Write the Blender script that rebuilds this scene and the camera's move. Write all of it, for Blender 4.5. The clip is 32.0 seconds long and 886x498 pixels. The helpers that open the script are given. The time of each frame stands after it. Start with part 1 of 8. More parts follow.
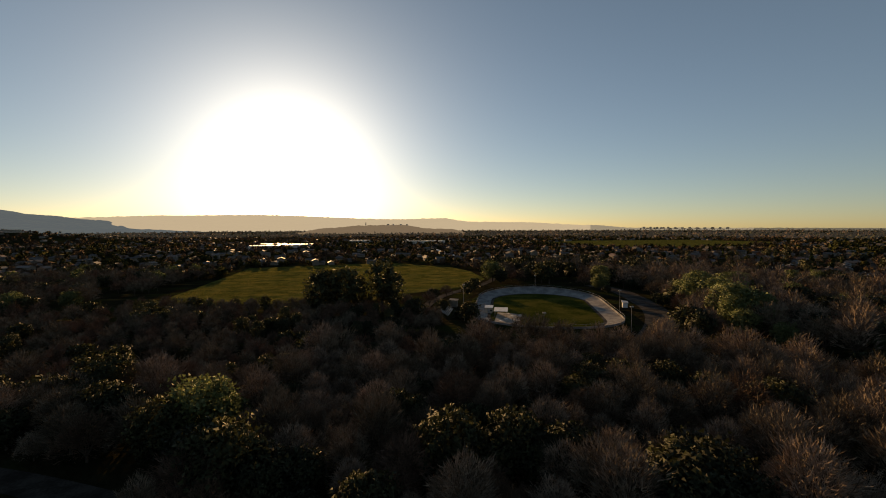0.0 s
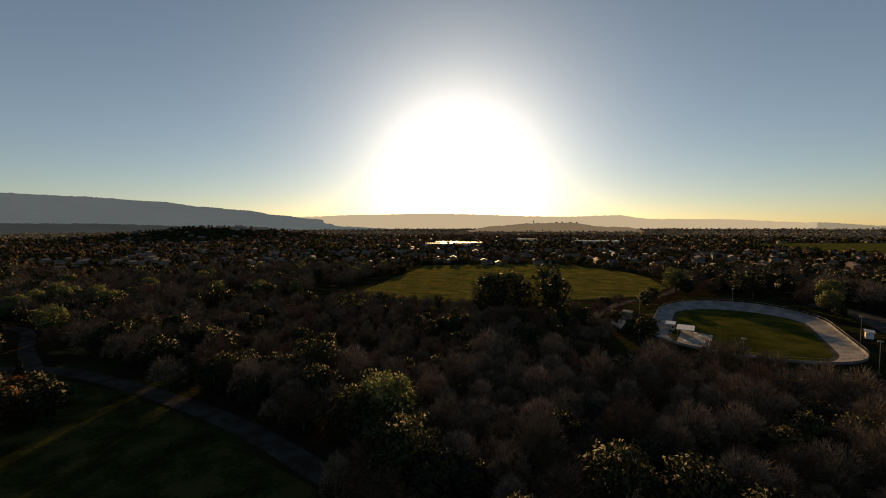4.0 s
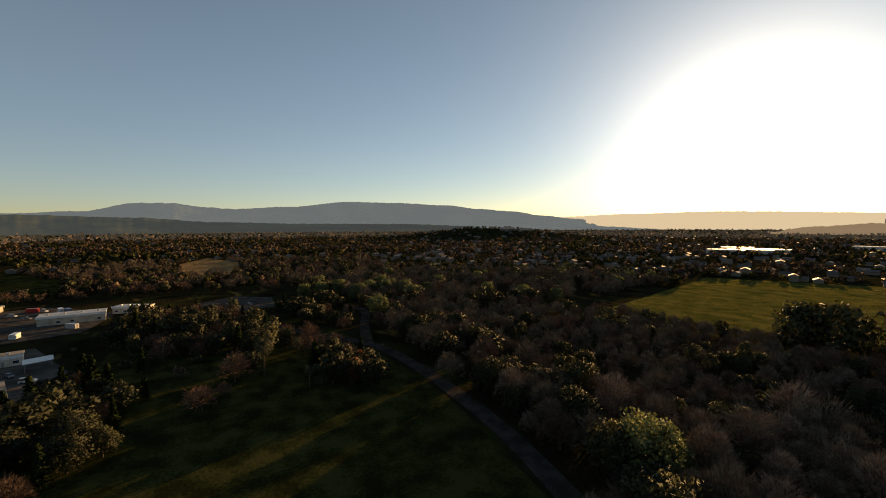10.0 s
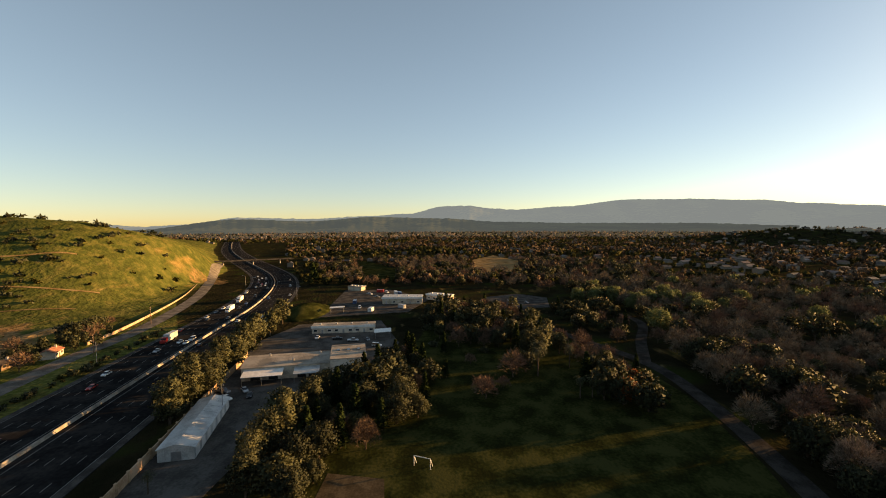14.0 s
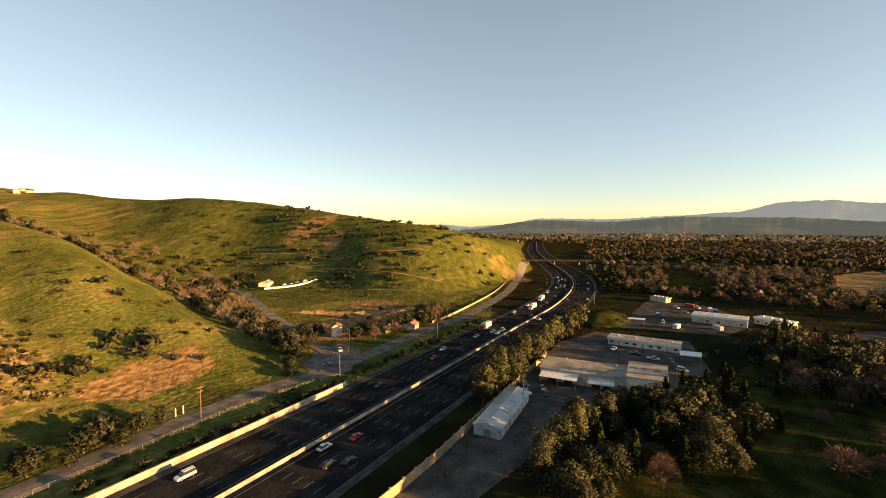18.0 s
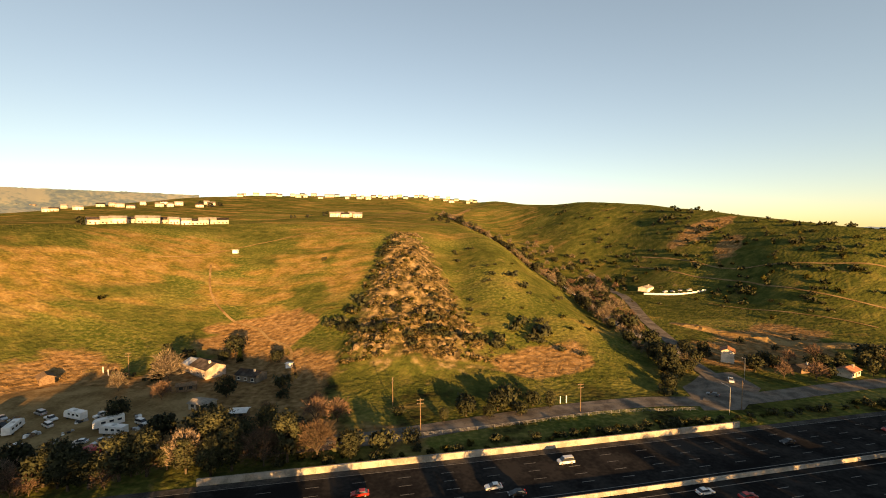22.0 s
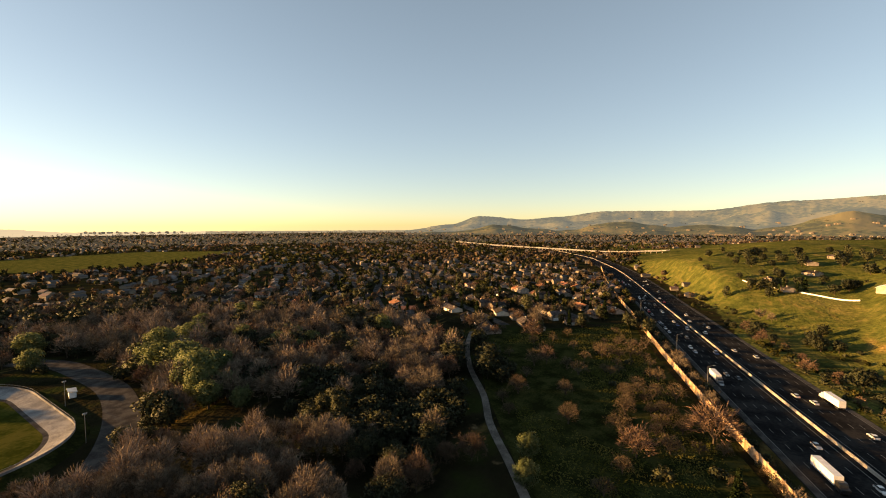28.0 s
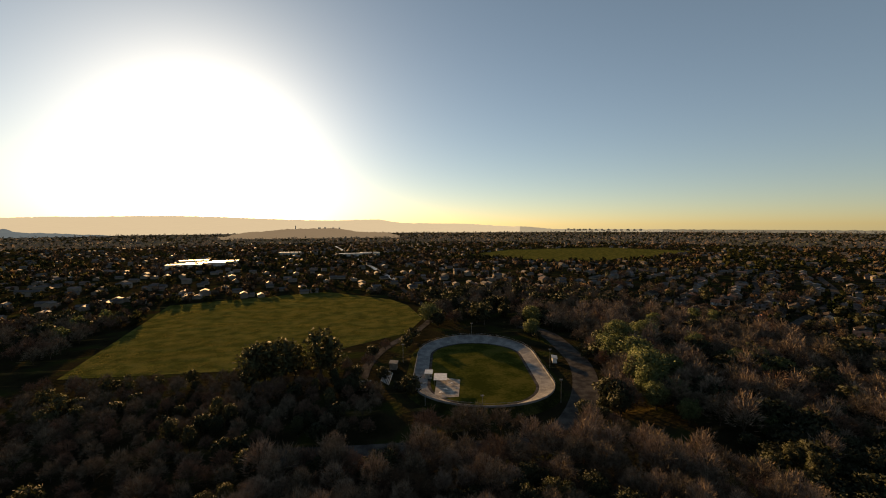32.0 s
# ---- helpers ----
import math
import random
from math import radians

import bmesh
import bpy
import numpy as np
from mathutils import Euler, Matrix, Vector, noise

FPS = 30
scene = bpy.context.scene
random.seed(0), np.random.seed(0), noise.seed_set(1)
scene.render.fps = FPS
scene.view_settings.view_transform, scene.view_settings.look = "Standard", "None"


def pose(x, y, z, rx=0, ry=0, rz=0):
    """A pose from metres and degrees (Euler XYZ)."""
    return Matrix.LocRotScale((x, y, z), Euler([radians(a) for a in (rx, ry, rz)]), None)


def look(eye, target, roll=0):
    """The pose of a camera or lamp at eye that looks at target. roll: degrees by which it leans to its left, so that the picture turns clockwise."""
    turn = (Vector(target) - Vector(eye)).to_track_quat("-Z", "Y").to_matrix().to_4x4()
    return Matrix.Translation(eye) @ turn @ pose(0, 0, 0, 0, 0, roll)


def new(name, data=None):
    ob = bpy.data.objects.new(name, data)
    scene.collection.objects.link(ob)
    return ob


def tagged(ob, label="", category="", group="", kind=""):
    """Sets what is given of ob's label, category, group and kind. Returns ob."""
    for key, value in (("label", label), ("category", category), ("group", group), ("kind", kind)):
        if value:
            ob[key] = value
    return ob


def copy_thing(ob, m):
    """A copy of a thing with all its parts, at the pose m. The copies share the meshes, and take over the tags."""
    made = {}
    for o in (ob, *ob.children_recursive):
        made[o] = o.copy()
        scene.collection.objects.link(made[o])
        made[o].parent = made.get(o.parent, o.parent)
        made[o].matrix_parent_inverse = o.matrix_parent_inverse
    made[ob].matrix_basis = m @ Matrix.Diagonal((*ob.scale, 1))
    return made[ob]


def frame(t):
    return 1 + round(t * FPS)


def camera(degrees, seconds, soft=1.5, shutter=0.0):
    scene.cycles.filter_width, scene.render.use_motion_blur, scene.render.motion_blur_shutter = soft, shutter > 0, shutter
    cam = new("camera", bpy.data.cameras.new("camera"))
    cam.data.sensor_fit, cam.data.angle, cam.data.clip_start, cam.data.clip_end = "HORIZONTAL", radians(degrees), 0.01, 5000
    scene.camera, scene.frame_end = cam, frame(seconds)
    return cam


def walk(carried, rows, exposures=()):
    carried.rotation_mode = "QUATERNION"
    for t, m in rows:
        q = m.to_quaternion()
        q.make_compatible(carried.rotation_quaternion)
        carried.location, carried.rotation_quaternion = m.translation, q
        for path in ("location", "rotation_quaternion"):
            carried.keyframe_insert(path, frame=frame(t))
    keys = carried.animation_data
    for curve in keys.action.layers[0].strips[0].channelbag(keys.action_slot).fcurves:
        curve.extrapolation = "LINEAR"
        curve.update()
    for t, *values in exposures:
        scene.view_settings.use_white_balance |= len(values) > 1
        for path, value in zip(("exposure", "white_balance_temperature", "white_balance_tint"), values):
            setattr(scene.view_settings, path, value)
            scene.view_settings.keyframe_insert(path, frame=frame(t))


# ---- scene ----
cam = camera(92, 32.0, 1.0)

# seconds, x, y, z, heading (degrees to the left of +y), tilt, lean
PATH = [
    (0.0, -0.00, -0.00, 45.00, -0.00, -2.97, -0.18),
    (0.5, -0.01, 0.06, 45.50, 2.80, -3.02, -0.17),
    (1.0, -0.01, 0.08, 45.99, 5.65, -3.08, -0.16),
    (1.5, 0.03, 0.09, 46.49, 8.41, -3.10, -0.13),
    (2.0, 0.10, 0.13, 47.01, 11.17, -3.15, -0.12),
    (2.5, 0.19, 0.16, 47.52, 13.91, -3.19, -0.15),
    (3.0, 0.23, 0.11, 48.03, 16.66, -3.19, -0.12),
    (3.5, 0.23, 0.05, 48.54, 19.40, -3.25, -0.12),
    (5.5, 0.36, -0.17, 50.56, 30.64, -3.20, -0.13),
    (6.0, 0.35, -0.21, 51.02, 33.54, -3.26, -0.05),
    (6.5, 0.36, -0.25, 51.52, 36.36, -3.30, -0.10),
    (7.0, 0.34, -0.27, 52.06, 39.19, -3.33, -0.16),
    (7.5, 0.34, -0.29, 52.63, 42.02, -3.35, -0.20),
    (8.0, 0.35, -0.30, 53.20, 44.63, -3.33, -0.25),
    (8.5, 0.37, -0.34, 53.77, 47.31, -3.31, -0.21),
    (9.0, 0.38, -0.39, 54.34, 49.98, -3.22, -0.24),
    (9.5, 0.33, -0.47, 54.93, 52.82, -3.20, -0.17),
    (10.0, 0.30, -0.56, 55.48, 56.15, -3.26, -0.19),
    (10.5, 0.25, -0.62, 56.05, 59.69, -3.36, -0.11),
    (11.0, 0.15, -0.69, 56.58, 63.60, -3.32, -0.10),
    (11.5, 0.12, -0.73, 57.11, 68.00, -3.27, -0.15),
    (12.0, 0.17, -0.81, 57.61, 72.60, -3.29, -0.14),
    (12.5, 0.30, -0.90, 58.09, 77.36, -3.29, -0.12),
    (13.0, 0.45, -0.94, 58.64, 82.20, -3.37, -0.16),
    (13.5, 0.59, -0.97, 59.17, 87.00, -3.34, -0.22),
    (14.0, 0.64, -0.96, 59.65, 91.78, -3.29, -0.27),
    (14.5, 0.61, -0.91, 60.11, 96.64, -3.28, -0.30),
    (16.5, 1.03, -0.93, 61.85, 115.75, -3.13, -0.18),
    (17.0, 1.28, -0.89, 62.44, 120.53, -3.10, -0.13),
    (17.5, 1.46, -0.82, 63.04, 125.43, -3.09, -0.17),
    (18.0, 1.57, -0.71, 63.69, 130.39, -3.13, -0.17),
    (18.5, 1.68, -0.63, 64.30, 135.24, -3.10, -0.15),
    (19.0, 1.78, -0.62, 64.82, 140.56, -3.09, -0.18),
    (19.5, 1.89, -0.63, 65.27, 147.67, -3.05, -0.16),
    (20.0, 2.01, -0.65, 65.68, 154.80, -3.00, -0.06),
    (20.5, 2.12, -0.66, 66.12, 161.47, -3.07, -0.09),
    (21.0, 2.20, -0.70, 66.67, 167.91, -3.09, -0.08),
    (21.5, 2.20, -0.73, 67.37, 173.49, -3.10, -0.07),
    (22.0, 2.16, -0.74, 68.12, 178.44, -3.13, -0.12),
    (22.5, 2.13, -0.75, 68.90, 184.72, -3.14, -0.18),
    (23.0, 2.11, -0.76, 69.67, 192.95, -3.20, -0.18),
    (23.5, 2.08, -0.80, 70.47, 203.00, -3.24, -0.17),
    (24.0, 1.99, -0.84, 71.28, 214.22, -3.18, -0.21),
    (24.5, 1.76, -0.84, 72.12, 225.37, -3.12, -0.25),
    (25.0, 1.41, -0.84, 72.93, 236.67, -3.12, -0.28),
    (25.5, 0.97, -0.88, 73.70, 246.57, -3.13, -0.25),
    (27.5, -1.59, -1.01, 77.47, 284.95, -3.16, -0.28),
    (28.0, -1.87, -0.95, 78.16, 294.99, -3.18, -0.25),
    (28.5, -2.04, -0.93, 78.78, 304.62, -3.17, -0.11),
    (29.0, -2.19, -0.93, 79.34, 311.81, -3.13, -0.09),
    (29.5, -2.34, -0.90, 79.85, 318.27, -3.10, -0.05),
    (30.0, -2.51, -0.91, 80.33, 324.41, -3.11, -0.05),
    (30.5, -2.67, -0.95, 80.76, 330.86, -3.12, -0.04),
    (31.0, -2.77, -1.09, 81.16, 337.99, -3.14, -0.04),
    (31.5, -2.81, -1.31, 81.52, 345.33, -3.21, -0.10),
    (32.0, -2.82, -1.57, 81.84, 351.16, -3.25, -0.19),
]


def pathpose(x, y, z, heading, tilt, lean):
    h, p = radians(heading), radians(tilt)
    ahead = Vector((-math.sin(h) * math.cos(p), math.cos(h) * math.cos(p), math.sin(p)))
    return look((x, y, z), Vector((x, y, z)) + ahead, lean)


walk(cam, [(t, pathpose(*row)) for t, *row in PATH],
     exposures=[(0, 0.55, 7300, 9), (6, 0.5, 7300, 9), (9, 0.8, 7400, 9), (11, 1.12, 7700, 9), (13, 1.48, 7900, 9), (17, 1.95, 8350, 10), (19, 2.02, 8650, 11), (21, 1.9, 8900, 12), (25, 1.8, 8900, 12), (28, 1.88, 8450, 11), (30, 1.48, 8050, 9), (32, 0.92, 7600, 9)])

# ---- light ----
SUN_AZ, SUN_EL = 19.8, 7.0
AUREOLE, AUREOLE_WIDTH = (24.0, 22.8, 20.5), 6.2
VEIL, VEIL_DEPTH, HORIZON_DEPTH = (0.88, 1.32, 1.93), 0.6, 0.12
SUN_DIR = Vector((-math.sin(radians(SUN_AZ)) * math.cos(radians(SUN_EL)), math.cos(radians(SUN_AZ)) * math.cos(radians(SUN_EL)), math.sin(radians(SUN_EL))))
world = bpy.data.worlds.new("evening_sky")
scene.world = world
world.use_nodes = True
wn, wl = world.node_tree.nodes, world.node_tree.links
sky = wn.new("ShaderNodeTexSky")
sky.sky_type, sky.sun_disc = "NISHITA", False
sky.sun_elevation, sky.sun_rotation = radians(SUN_EL), radians(-SUN_AZ)
sky.altitude, sky.air_density, sky.dust_density, sky.ozone_density = 60, 0.68, 0.14, 1.1


def sky_node(kind, operation, *inputs):
    """A node of the sky's arithmetic, fed with sockets or numbers."""
    n_ = wn.new(kind)
    n_.operation = operation
    for socket, value in zip(n_.inputs, inputs):
        if isinstance(value, bpy.types.NodeSocket):
            wl.new(value, socket)
        else:
            socket.default_value = value
    return n_


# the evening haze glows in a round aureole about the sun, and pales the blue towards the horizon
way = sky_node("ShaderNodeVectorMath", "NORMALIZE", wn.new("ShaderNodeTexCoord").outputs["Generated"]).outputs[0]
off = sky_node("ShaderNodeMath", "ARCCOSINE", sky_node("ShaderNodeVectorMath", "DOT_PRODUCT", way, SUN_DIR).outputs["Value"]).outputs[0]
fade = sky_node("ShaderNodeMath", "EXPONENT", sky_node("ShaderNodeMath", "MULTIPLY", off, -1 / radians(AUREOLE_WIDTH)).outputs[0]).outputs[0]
up_ = wn.new("ShaderNodeSeparateXYZ")
wl.new(way, up_.inputs[0])
lift = sky_node("ShaderNodeMath", "ABSOLUTE", up_.outputs[2]).outputs[0]
low, high = [sky_node("ShaderNodeMath", "EXPONENT", sky_node("ShaderNodeMath", "MULTIPLY", lift, -1 / depth).outputs[0]).outputs[0] for depth in (HORIZON_DEPTH, VEIL_DEPTH)]
blue = sky_node("ShaderNodeMath", "SUBTRACT", high, low).outputs[0]
total = sky_node("ShaderNodeVectorMath", "MULTIPLY", sky.outputs[0], (0.75, 0.7, 0.68)).outputs[0]
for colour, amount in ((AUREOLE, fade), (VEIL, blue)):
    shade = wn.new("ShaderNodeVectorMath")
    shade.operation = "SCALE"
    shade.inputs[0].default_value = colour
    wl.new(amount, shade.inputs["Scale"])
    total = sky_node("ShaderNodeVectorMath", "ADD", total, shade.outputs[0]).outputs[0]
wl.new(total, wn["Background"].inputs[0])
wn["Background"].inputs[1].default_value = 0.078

sun = new("sun", bpy.data.lights.new("sun", "SUN"))
sun.data.energy, sun.data.angle, sun.data.color = 5.0, radians(0.6), (1.0, 0.60, 0.27)
sun.matrix_world = look(SUN_DIR * 1000, (0, 0, 0))


# ---- materials ----
def material(name, colours, scale=1.0, rough=0.9, metal=0.0, bump=0.0, fine=0.0, detail=4.0, random_value=0.0, spread=0.12, coord="Object", spec=None):
    """A surface of two or three colours broken up by noise at two scales, with relief."""
    m = bpy.data.materials.new(name)
    m.use_nodes = True
    n, l = m.node_tree.nodes, m.node_tree.links
    b = n["Principled BSDF"]
    b.inputs["Roughness"].default_value, b.inputs["Metallic"].default_value = rough, metal
    b.inputs["Specular IOR Level"].default_value = (0.0 if rough > 0.84 else 0.3) if spec is None else spec
    tc = n.new("ShaderNodeTexCoord")
    src = tc.outputs["Object"]
    if coord == "World":
        src = n.new("ShaderNodeNewGeometry").outputs["Position"]
    big = n.new("ShaderNodeTexNoise")
    big.inputs["Scale"].default_value, big.inputs["Detail"].default_value = scale, detail
    small = n.new("ShaderNodeTexNoise")
    small.inputs["Scale"].default_value, small.inputs["Detail"].default_value = scale * 9.0, 3.0
    l.new(src, big.inputs["Vector"]), l.new(src, small.inputs["Vector"])
    mix = n.new("ShaderNodeMath")
    mix.operation = "MULTIPLY_ADD"
    l.new(small.outputs[0], mix.inputs[0])
    mix.inputs[1].default_value = 0.45
    l.new(big.outputs[0], mix.inputs[2])
    ramp = n.new("ShaderNodeValToRGB")
    ramp.color_ramp.elements[0].position, ramp.color_ramp.elements[1].position = 0.72 - spread, 0.72 + spread
    ramp.color_ramp.elements[0].color = (*colours[0], 1)
    ramp.color_ramp.elements[1].color = (*colours[-1], 1)
    if len(colours) == 3:
        e = ramp.color_ramp.elements.new(0.72)
        e.color = (*colours[1], 1)
    l.new(mix.outputs[0], ramp.inputs[0])
    out = ramp.outputs[0]
    if random_value:
        info = n.new("ShaderNodeObjectInfo")
        hsv = n.new("ShaderNodeHueSaturation")
        mr = n.new("ShaderNodeMapRange")
        mr.inputs[3].default_value, mr.inputs[4].default_value = 1 - random_value, 1 + random_value
        l.new(info.outputs["Random"], mr.inputs[0])
        l.new(mr.outputs[0], hsv.inputs["Value"])
        mh = n.new("ShaderNodeMapRange")
        mh.inputs[3].default_value, mh.inputs[4].default_value = 0.5 + 0.03 * random_value, 0.5 - 0.03 * random_value
        l.new(info.outputs["Random"], mh.inputs[0])
        l.new(mh.outputs[0], hsv.inputs["Hue"])
        l.new(out, hsv.inputs["Color"])
        out = hsv.outputs[0]
    l.new(out, b.inputs["Base Color"])
    if bump:
        bp = n.new("ShaderNodeBump")
        bp.inputs["Strength"].default_value, bp.inputs["Distance"].default_value = min(1.0, bump), max(bump, fine)
        l.new(mix.outputs[0], bp.inputs["Height"])
        l.new(bp.outputs[0], b.inputs["Normal"])
    return m


def plain(name, colour, rough=0.6, metal=0.0, spec=0.4):
    return material(name, [tuple(c * 0.82 for c in colour), colour], 0.8, rough, metal, spec=spec)


def ground_material():
    """Woodland floor, hill grass, dry grass and bare earth, laid out by the ground's zones."""
    m = bpy.data.materials.new("open_ground")
    m.use_nodes = True
    n, l = m.node_tree.nodes, m.node_tree.links
    b = n["Principled BSDF"]
    b.inputs["Roughness"].default_value, b.inputs["Specular IOR Level"].default_value = 0.95, 0.0
    pos = n.new("ShaderNodeNewGeometry").outputs["Position"]

    def tex(scale, detail=5.0, stretch=None):
        t = n.new("ShaderNodeTexNoise")
        t.inputs["Scale"].default_value, t.inputs["Detail"].default_value = scale, detail
        if stretch:
            mp = n.new("ShaderNodeMapping")
            mp.inputs["Scale"].default_value = stretch
            l.new(pos, mp.inputs[0]), l.new(mp.outputs[0], t.inputs["Vector"])
        else:
            l.new(pos, t.inputs["Vector"])
        return t.outputs[0]

    def ramp(src, stops):
        r = n.new("ShaderNodeValToRGB")
        r.color_ramp.elements[0].position, r.color_ramp.elements[0].color = stops[0][0], (*stops[0][1], 1)
        r.color_ramp.elements[1].position, r.color_ramp.elements[1].color = stops[-1][0], (*stops[-1][1], 1)
        for p, c in stops[1:-1]:
            r.color_ramp.elements.new(p).color = (*c, 1)
        l.new(src, r.inputs[0])
        return r.outputs[0]

    def blend(fac, a, c):
        x = n.new("ShaderNodeMix")
        x.data_type = "RGBA"
        l.new(fac, x.inputs[0]), l.new(a, x.inputs[6]), l.new(c, x.inputs[7])
        return x.outputs[2]

    def mask(src, by, amount=1.0, low=0.35, high=0.65):
        """A zone with its edge broken up by noise."""
        add = n.new("ShaderNodeMath")
        add.operation = "ADD"
        sub = n.new("ShaderNodeMath")
        sub.operation = "MULTIPLY_ADD"
        l.new(by, sub.inputs[0])
        sub.inputs[1].default_value, sub.inputs[2].default_value = amount, -0.5 * amount
        l.new(src, add.inputs[0]), l.new(sub.outputs[0], add.inputs[1])
        mr = n.new("ShaderNodeMapRange")
        mr.inputs[1].default_value, mr.inputs[2].default_value = low, high
        l.new(add.outputs[0], mr.inputs[0])
        return mr.outputs[0]

    zone = n.new("ShaderNodeAttribute")
    zone.attribute_name = "zone"
    sep = n.new("ShaderNodeSeparateColor")
    l.new(zone.outputs["Color"], sep.inputs[0])
    mid, fine, broad = tex(0.05, 8.0), tex(0.35, 6.0), tex(0.012, 4.0)
    # near-black woodland floor: the deep shade under the trees is in its colour
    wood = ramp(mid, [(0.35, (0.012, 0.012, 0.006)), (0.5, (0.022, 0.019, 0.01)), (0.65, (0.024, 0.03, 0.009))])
    streak, patch = tex(1.0, 7.0, (0.022, 0.085, 0.05)), tex(0.11, 9.0)
    green = ramp(tex(0.03, 10.0), [(0.32, (0.048, 0.074, 0.018)), (0.44, (0.08, 0.104, 0.026)), (0.54, (0.13, 0.137, 0.038)), (0.62, (0.2, 0.176, 0.056)), (0.7, (0.27, 0.19, 0.075))])
    tuft = ramp(tex(0.55, 9.0), [(0.38, (0.02, 0.024, 0.008)), (0.46, (0.056, 0.061, 0.016)), (0.54, (0.145, 0.132, 0.036)), (0.62, (0.28, 0.215, 0.08))])
    lanes = ramp(streak, [(0.35, (0.047, 0.068, 0.014)), (0.5, (0.092, 0.1, 0.02)), (0.62, (0.2, 0.16, 0.05))])
    dry = ramp(patch, [(0.3, (0.105, 0.086, 0.022)), (0.43, (0.19, 0.132, 0.038)), (0.55, (0.255, 0.158, 0.06)), (0.7, (0.32, 0.215, 0.09))])
    earth = ramp(fine, [(0.3, (0.10, 0.06, 0.025)), (0.5, (0.21, 0.128, 0.056)), (0.7, (0.32, 0.205, 0.1))])

    def half(a, c, amount):
        x = n.new("ShaderNodeMix")
        x.data_type = "RGBA"
        x.inputs[0].default_value = amount
        l.new(a, x.inputs[6]), l.new(c, x.inputs[7])
        return x.outputs[2]

    green = half(half(green, lanes, 0.35), tuft, 0.3)
    lush = ramp(tex(0.14, 8.0), [(0.35, (0.034, 0.044, 0.012)), (0.52, (0.064, 0.073, 0.019)), (0.66, (0.115, 0.105, 0.031))])
    swath = n.new("ShaderNodeMapRange")
    swath.inputs[1].default_value, swath.inputs[2].default_value, swath.inputs[4].default_value = 0.47, 0.6, 0.8
    wet, more = n.new("ShaderNodeMath"), n.new("ShaderNodeMath")
    wet.operation, more.operation = "SUBTRACT", "MULTIPLY_ADD"
    wet.use_clamp, wet.inputs[1].default_value, more.inputs[1].default_value = True, 1.0, 0.2
    l.new(sep.outputs[0], wet.inputs[0]), l.new(wet.outputs[0], more.inputs[0])
    l.new(tex(1.0, 6.0, (0.009, 0.02, 0.012)), more.inputs[2]), l.new(more.outputs[0], swath.inputs[0])
    green = blend(swath.outputs[0], green, lush)
    dry = half(dry, tuft, 0.25)
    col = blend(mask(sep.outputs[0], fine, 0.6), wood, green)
    col = blend(mask(sep.outputs[1], streak, 3.0, 0.35, 0.95), col, dry)
    col = blend(mask(sep.outputs[2], patch, 1.3, 0.25, 0.6), col, earth)
    rock = ramp(tex(0.22, 10.0), [(0.36, (0.036, 0.032, 0.014)), (0.46, (0.10, 0.078, 0.034)), (0.55, (0.19, 0.135, 0.066)), (0.66, (0.31, 0.225, 0.125))])
    col = blend(mask(zone.outputs["Alpha"], patch, 1.5, 0.25, 0.7), col, rock)
    l.new(col, b.inputs["Base Color"])
    bump = n.new("ShaderNodeBump")
    bump.inputs["Strength"].default_value, bump.inputs["Distance"].default_value = 0.9, 1.2
    l.new(tex(0.4, 10.0), bump.inputs["Height"])
    l.new(bump.outputs[0], b.inputs["Normal"])
    return m


M_GROUND = ground_material()
M_FIELD = material("field_grass", [(0.05, 0.056, 0.013), (0.08, 0.085, 0.02), (0.125, 0.115, 0.03)], 0.09, 0.95, bump=0.9, coord="World")
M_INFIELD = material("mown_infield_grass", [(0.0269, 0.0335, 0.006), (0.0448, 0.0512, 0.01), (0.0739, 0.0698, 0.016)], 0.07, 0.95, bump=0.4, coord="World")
M_TUSSOCK = material("long_field_grass", [(0.065, 0.072, 0.017), (0.1, 0.1, 0.026), (0.15, 0.135, 0.04)], 0.08, 0.95, coord="World")
# darker than open grass: the evening shade is partly in this colour
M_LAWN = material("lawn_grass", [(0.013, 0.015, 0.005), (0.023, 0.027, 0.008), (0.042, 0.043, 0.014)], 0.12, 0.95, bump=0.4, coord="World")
M_ASPHALT = material("freeway_asphalt", [(0.013, 0.0125, 0.0125), (0.02, 0.0195, 0.019), (0.032, 0.03, 0.028)], 0.09, 0.85, bump=0.03, coord="World")
M_PAVE = material("worn_pale_asphalt", [(0.04, 0.037, 0.034), (0.058, 0.054, 0.049), (0.085, 0.079, 0.071)], 0.2, 0.9, bump=0.03, coord="World")
M_SIDEROAD = material("pale_tan_asphalt", [(0.095, 0.083, 0.07), (0.135, 0.119, 0.1), (0.18, 0.16, 0.135)], 0.2, 0.9, bump=0.03, coord="World")
M_YARD = material("worn_yard_asphalt", [(0.055, 0.05, 0.045), (0.078, 0.072, 0.064), (0.105, 0.097, 0.087)], 0.15, 0.9, bump=0.03, coord="World")
# darker than the bare dirt, with the lawn's shade in its colour
M_COURT = material("shaded_court_earth", [(0.04, 0.032, 0.02), (0.06, 0.047, 0.03), (0.085, 0.067, 0.043)], 0.2, 0.95, bump=0.1, coord="World")
# the park road carries the grove's shade as a darker base colour
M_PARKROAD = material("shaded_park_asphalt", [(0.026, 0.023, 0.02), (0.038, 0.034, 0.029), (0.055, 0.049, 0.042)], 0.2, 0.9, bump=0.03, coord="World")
M_CONCRETE = material("weathered_concrete", [(0.22, 0.20, 0.17), (0.33, 0.30, 0.26), (0.41, 0.38, 0.33)], 0.35, 0.9, bump=0.03, coord="World")
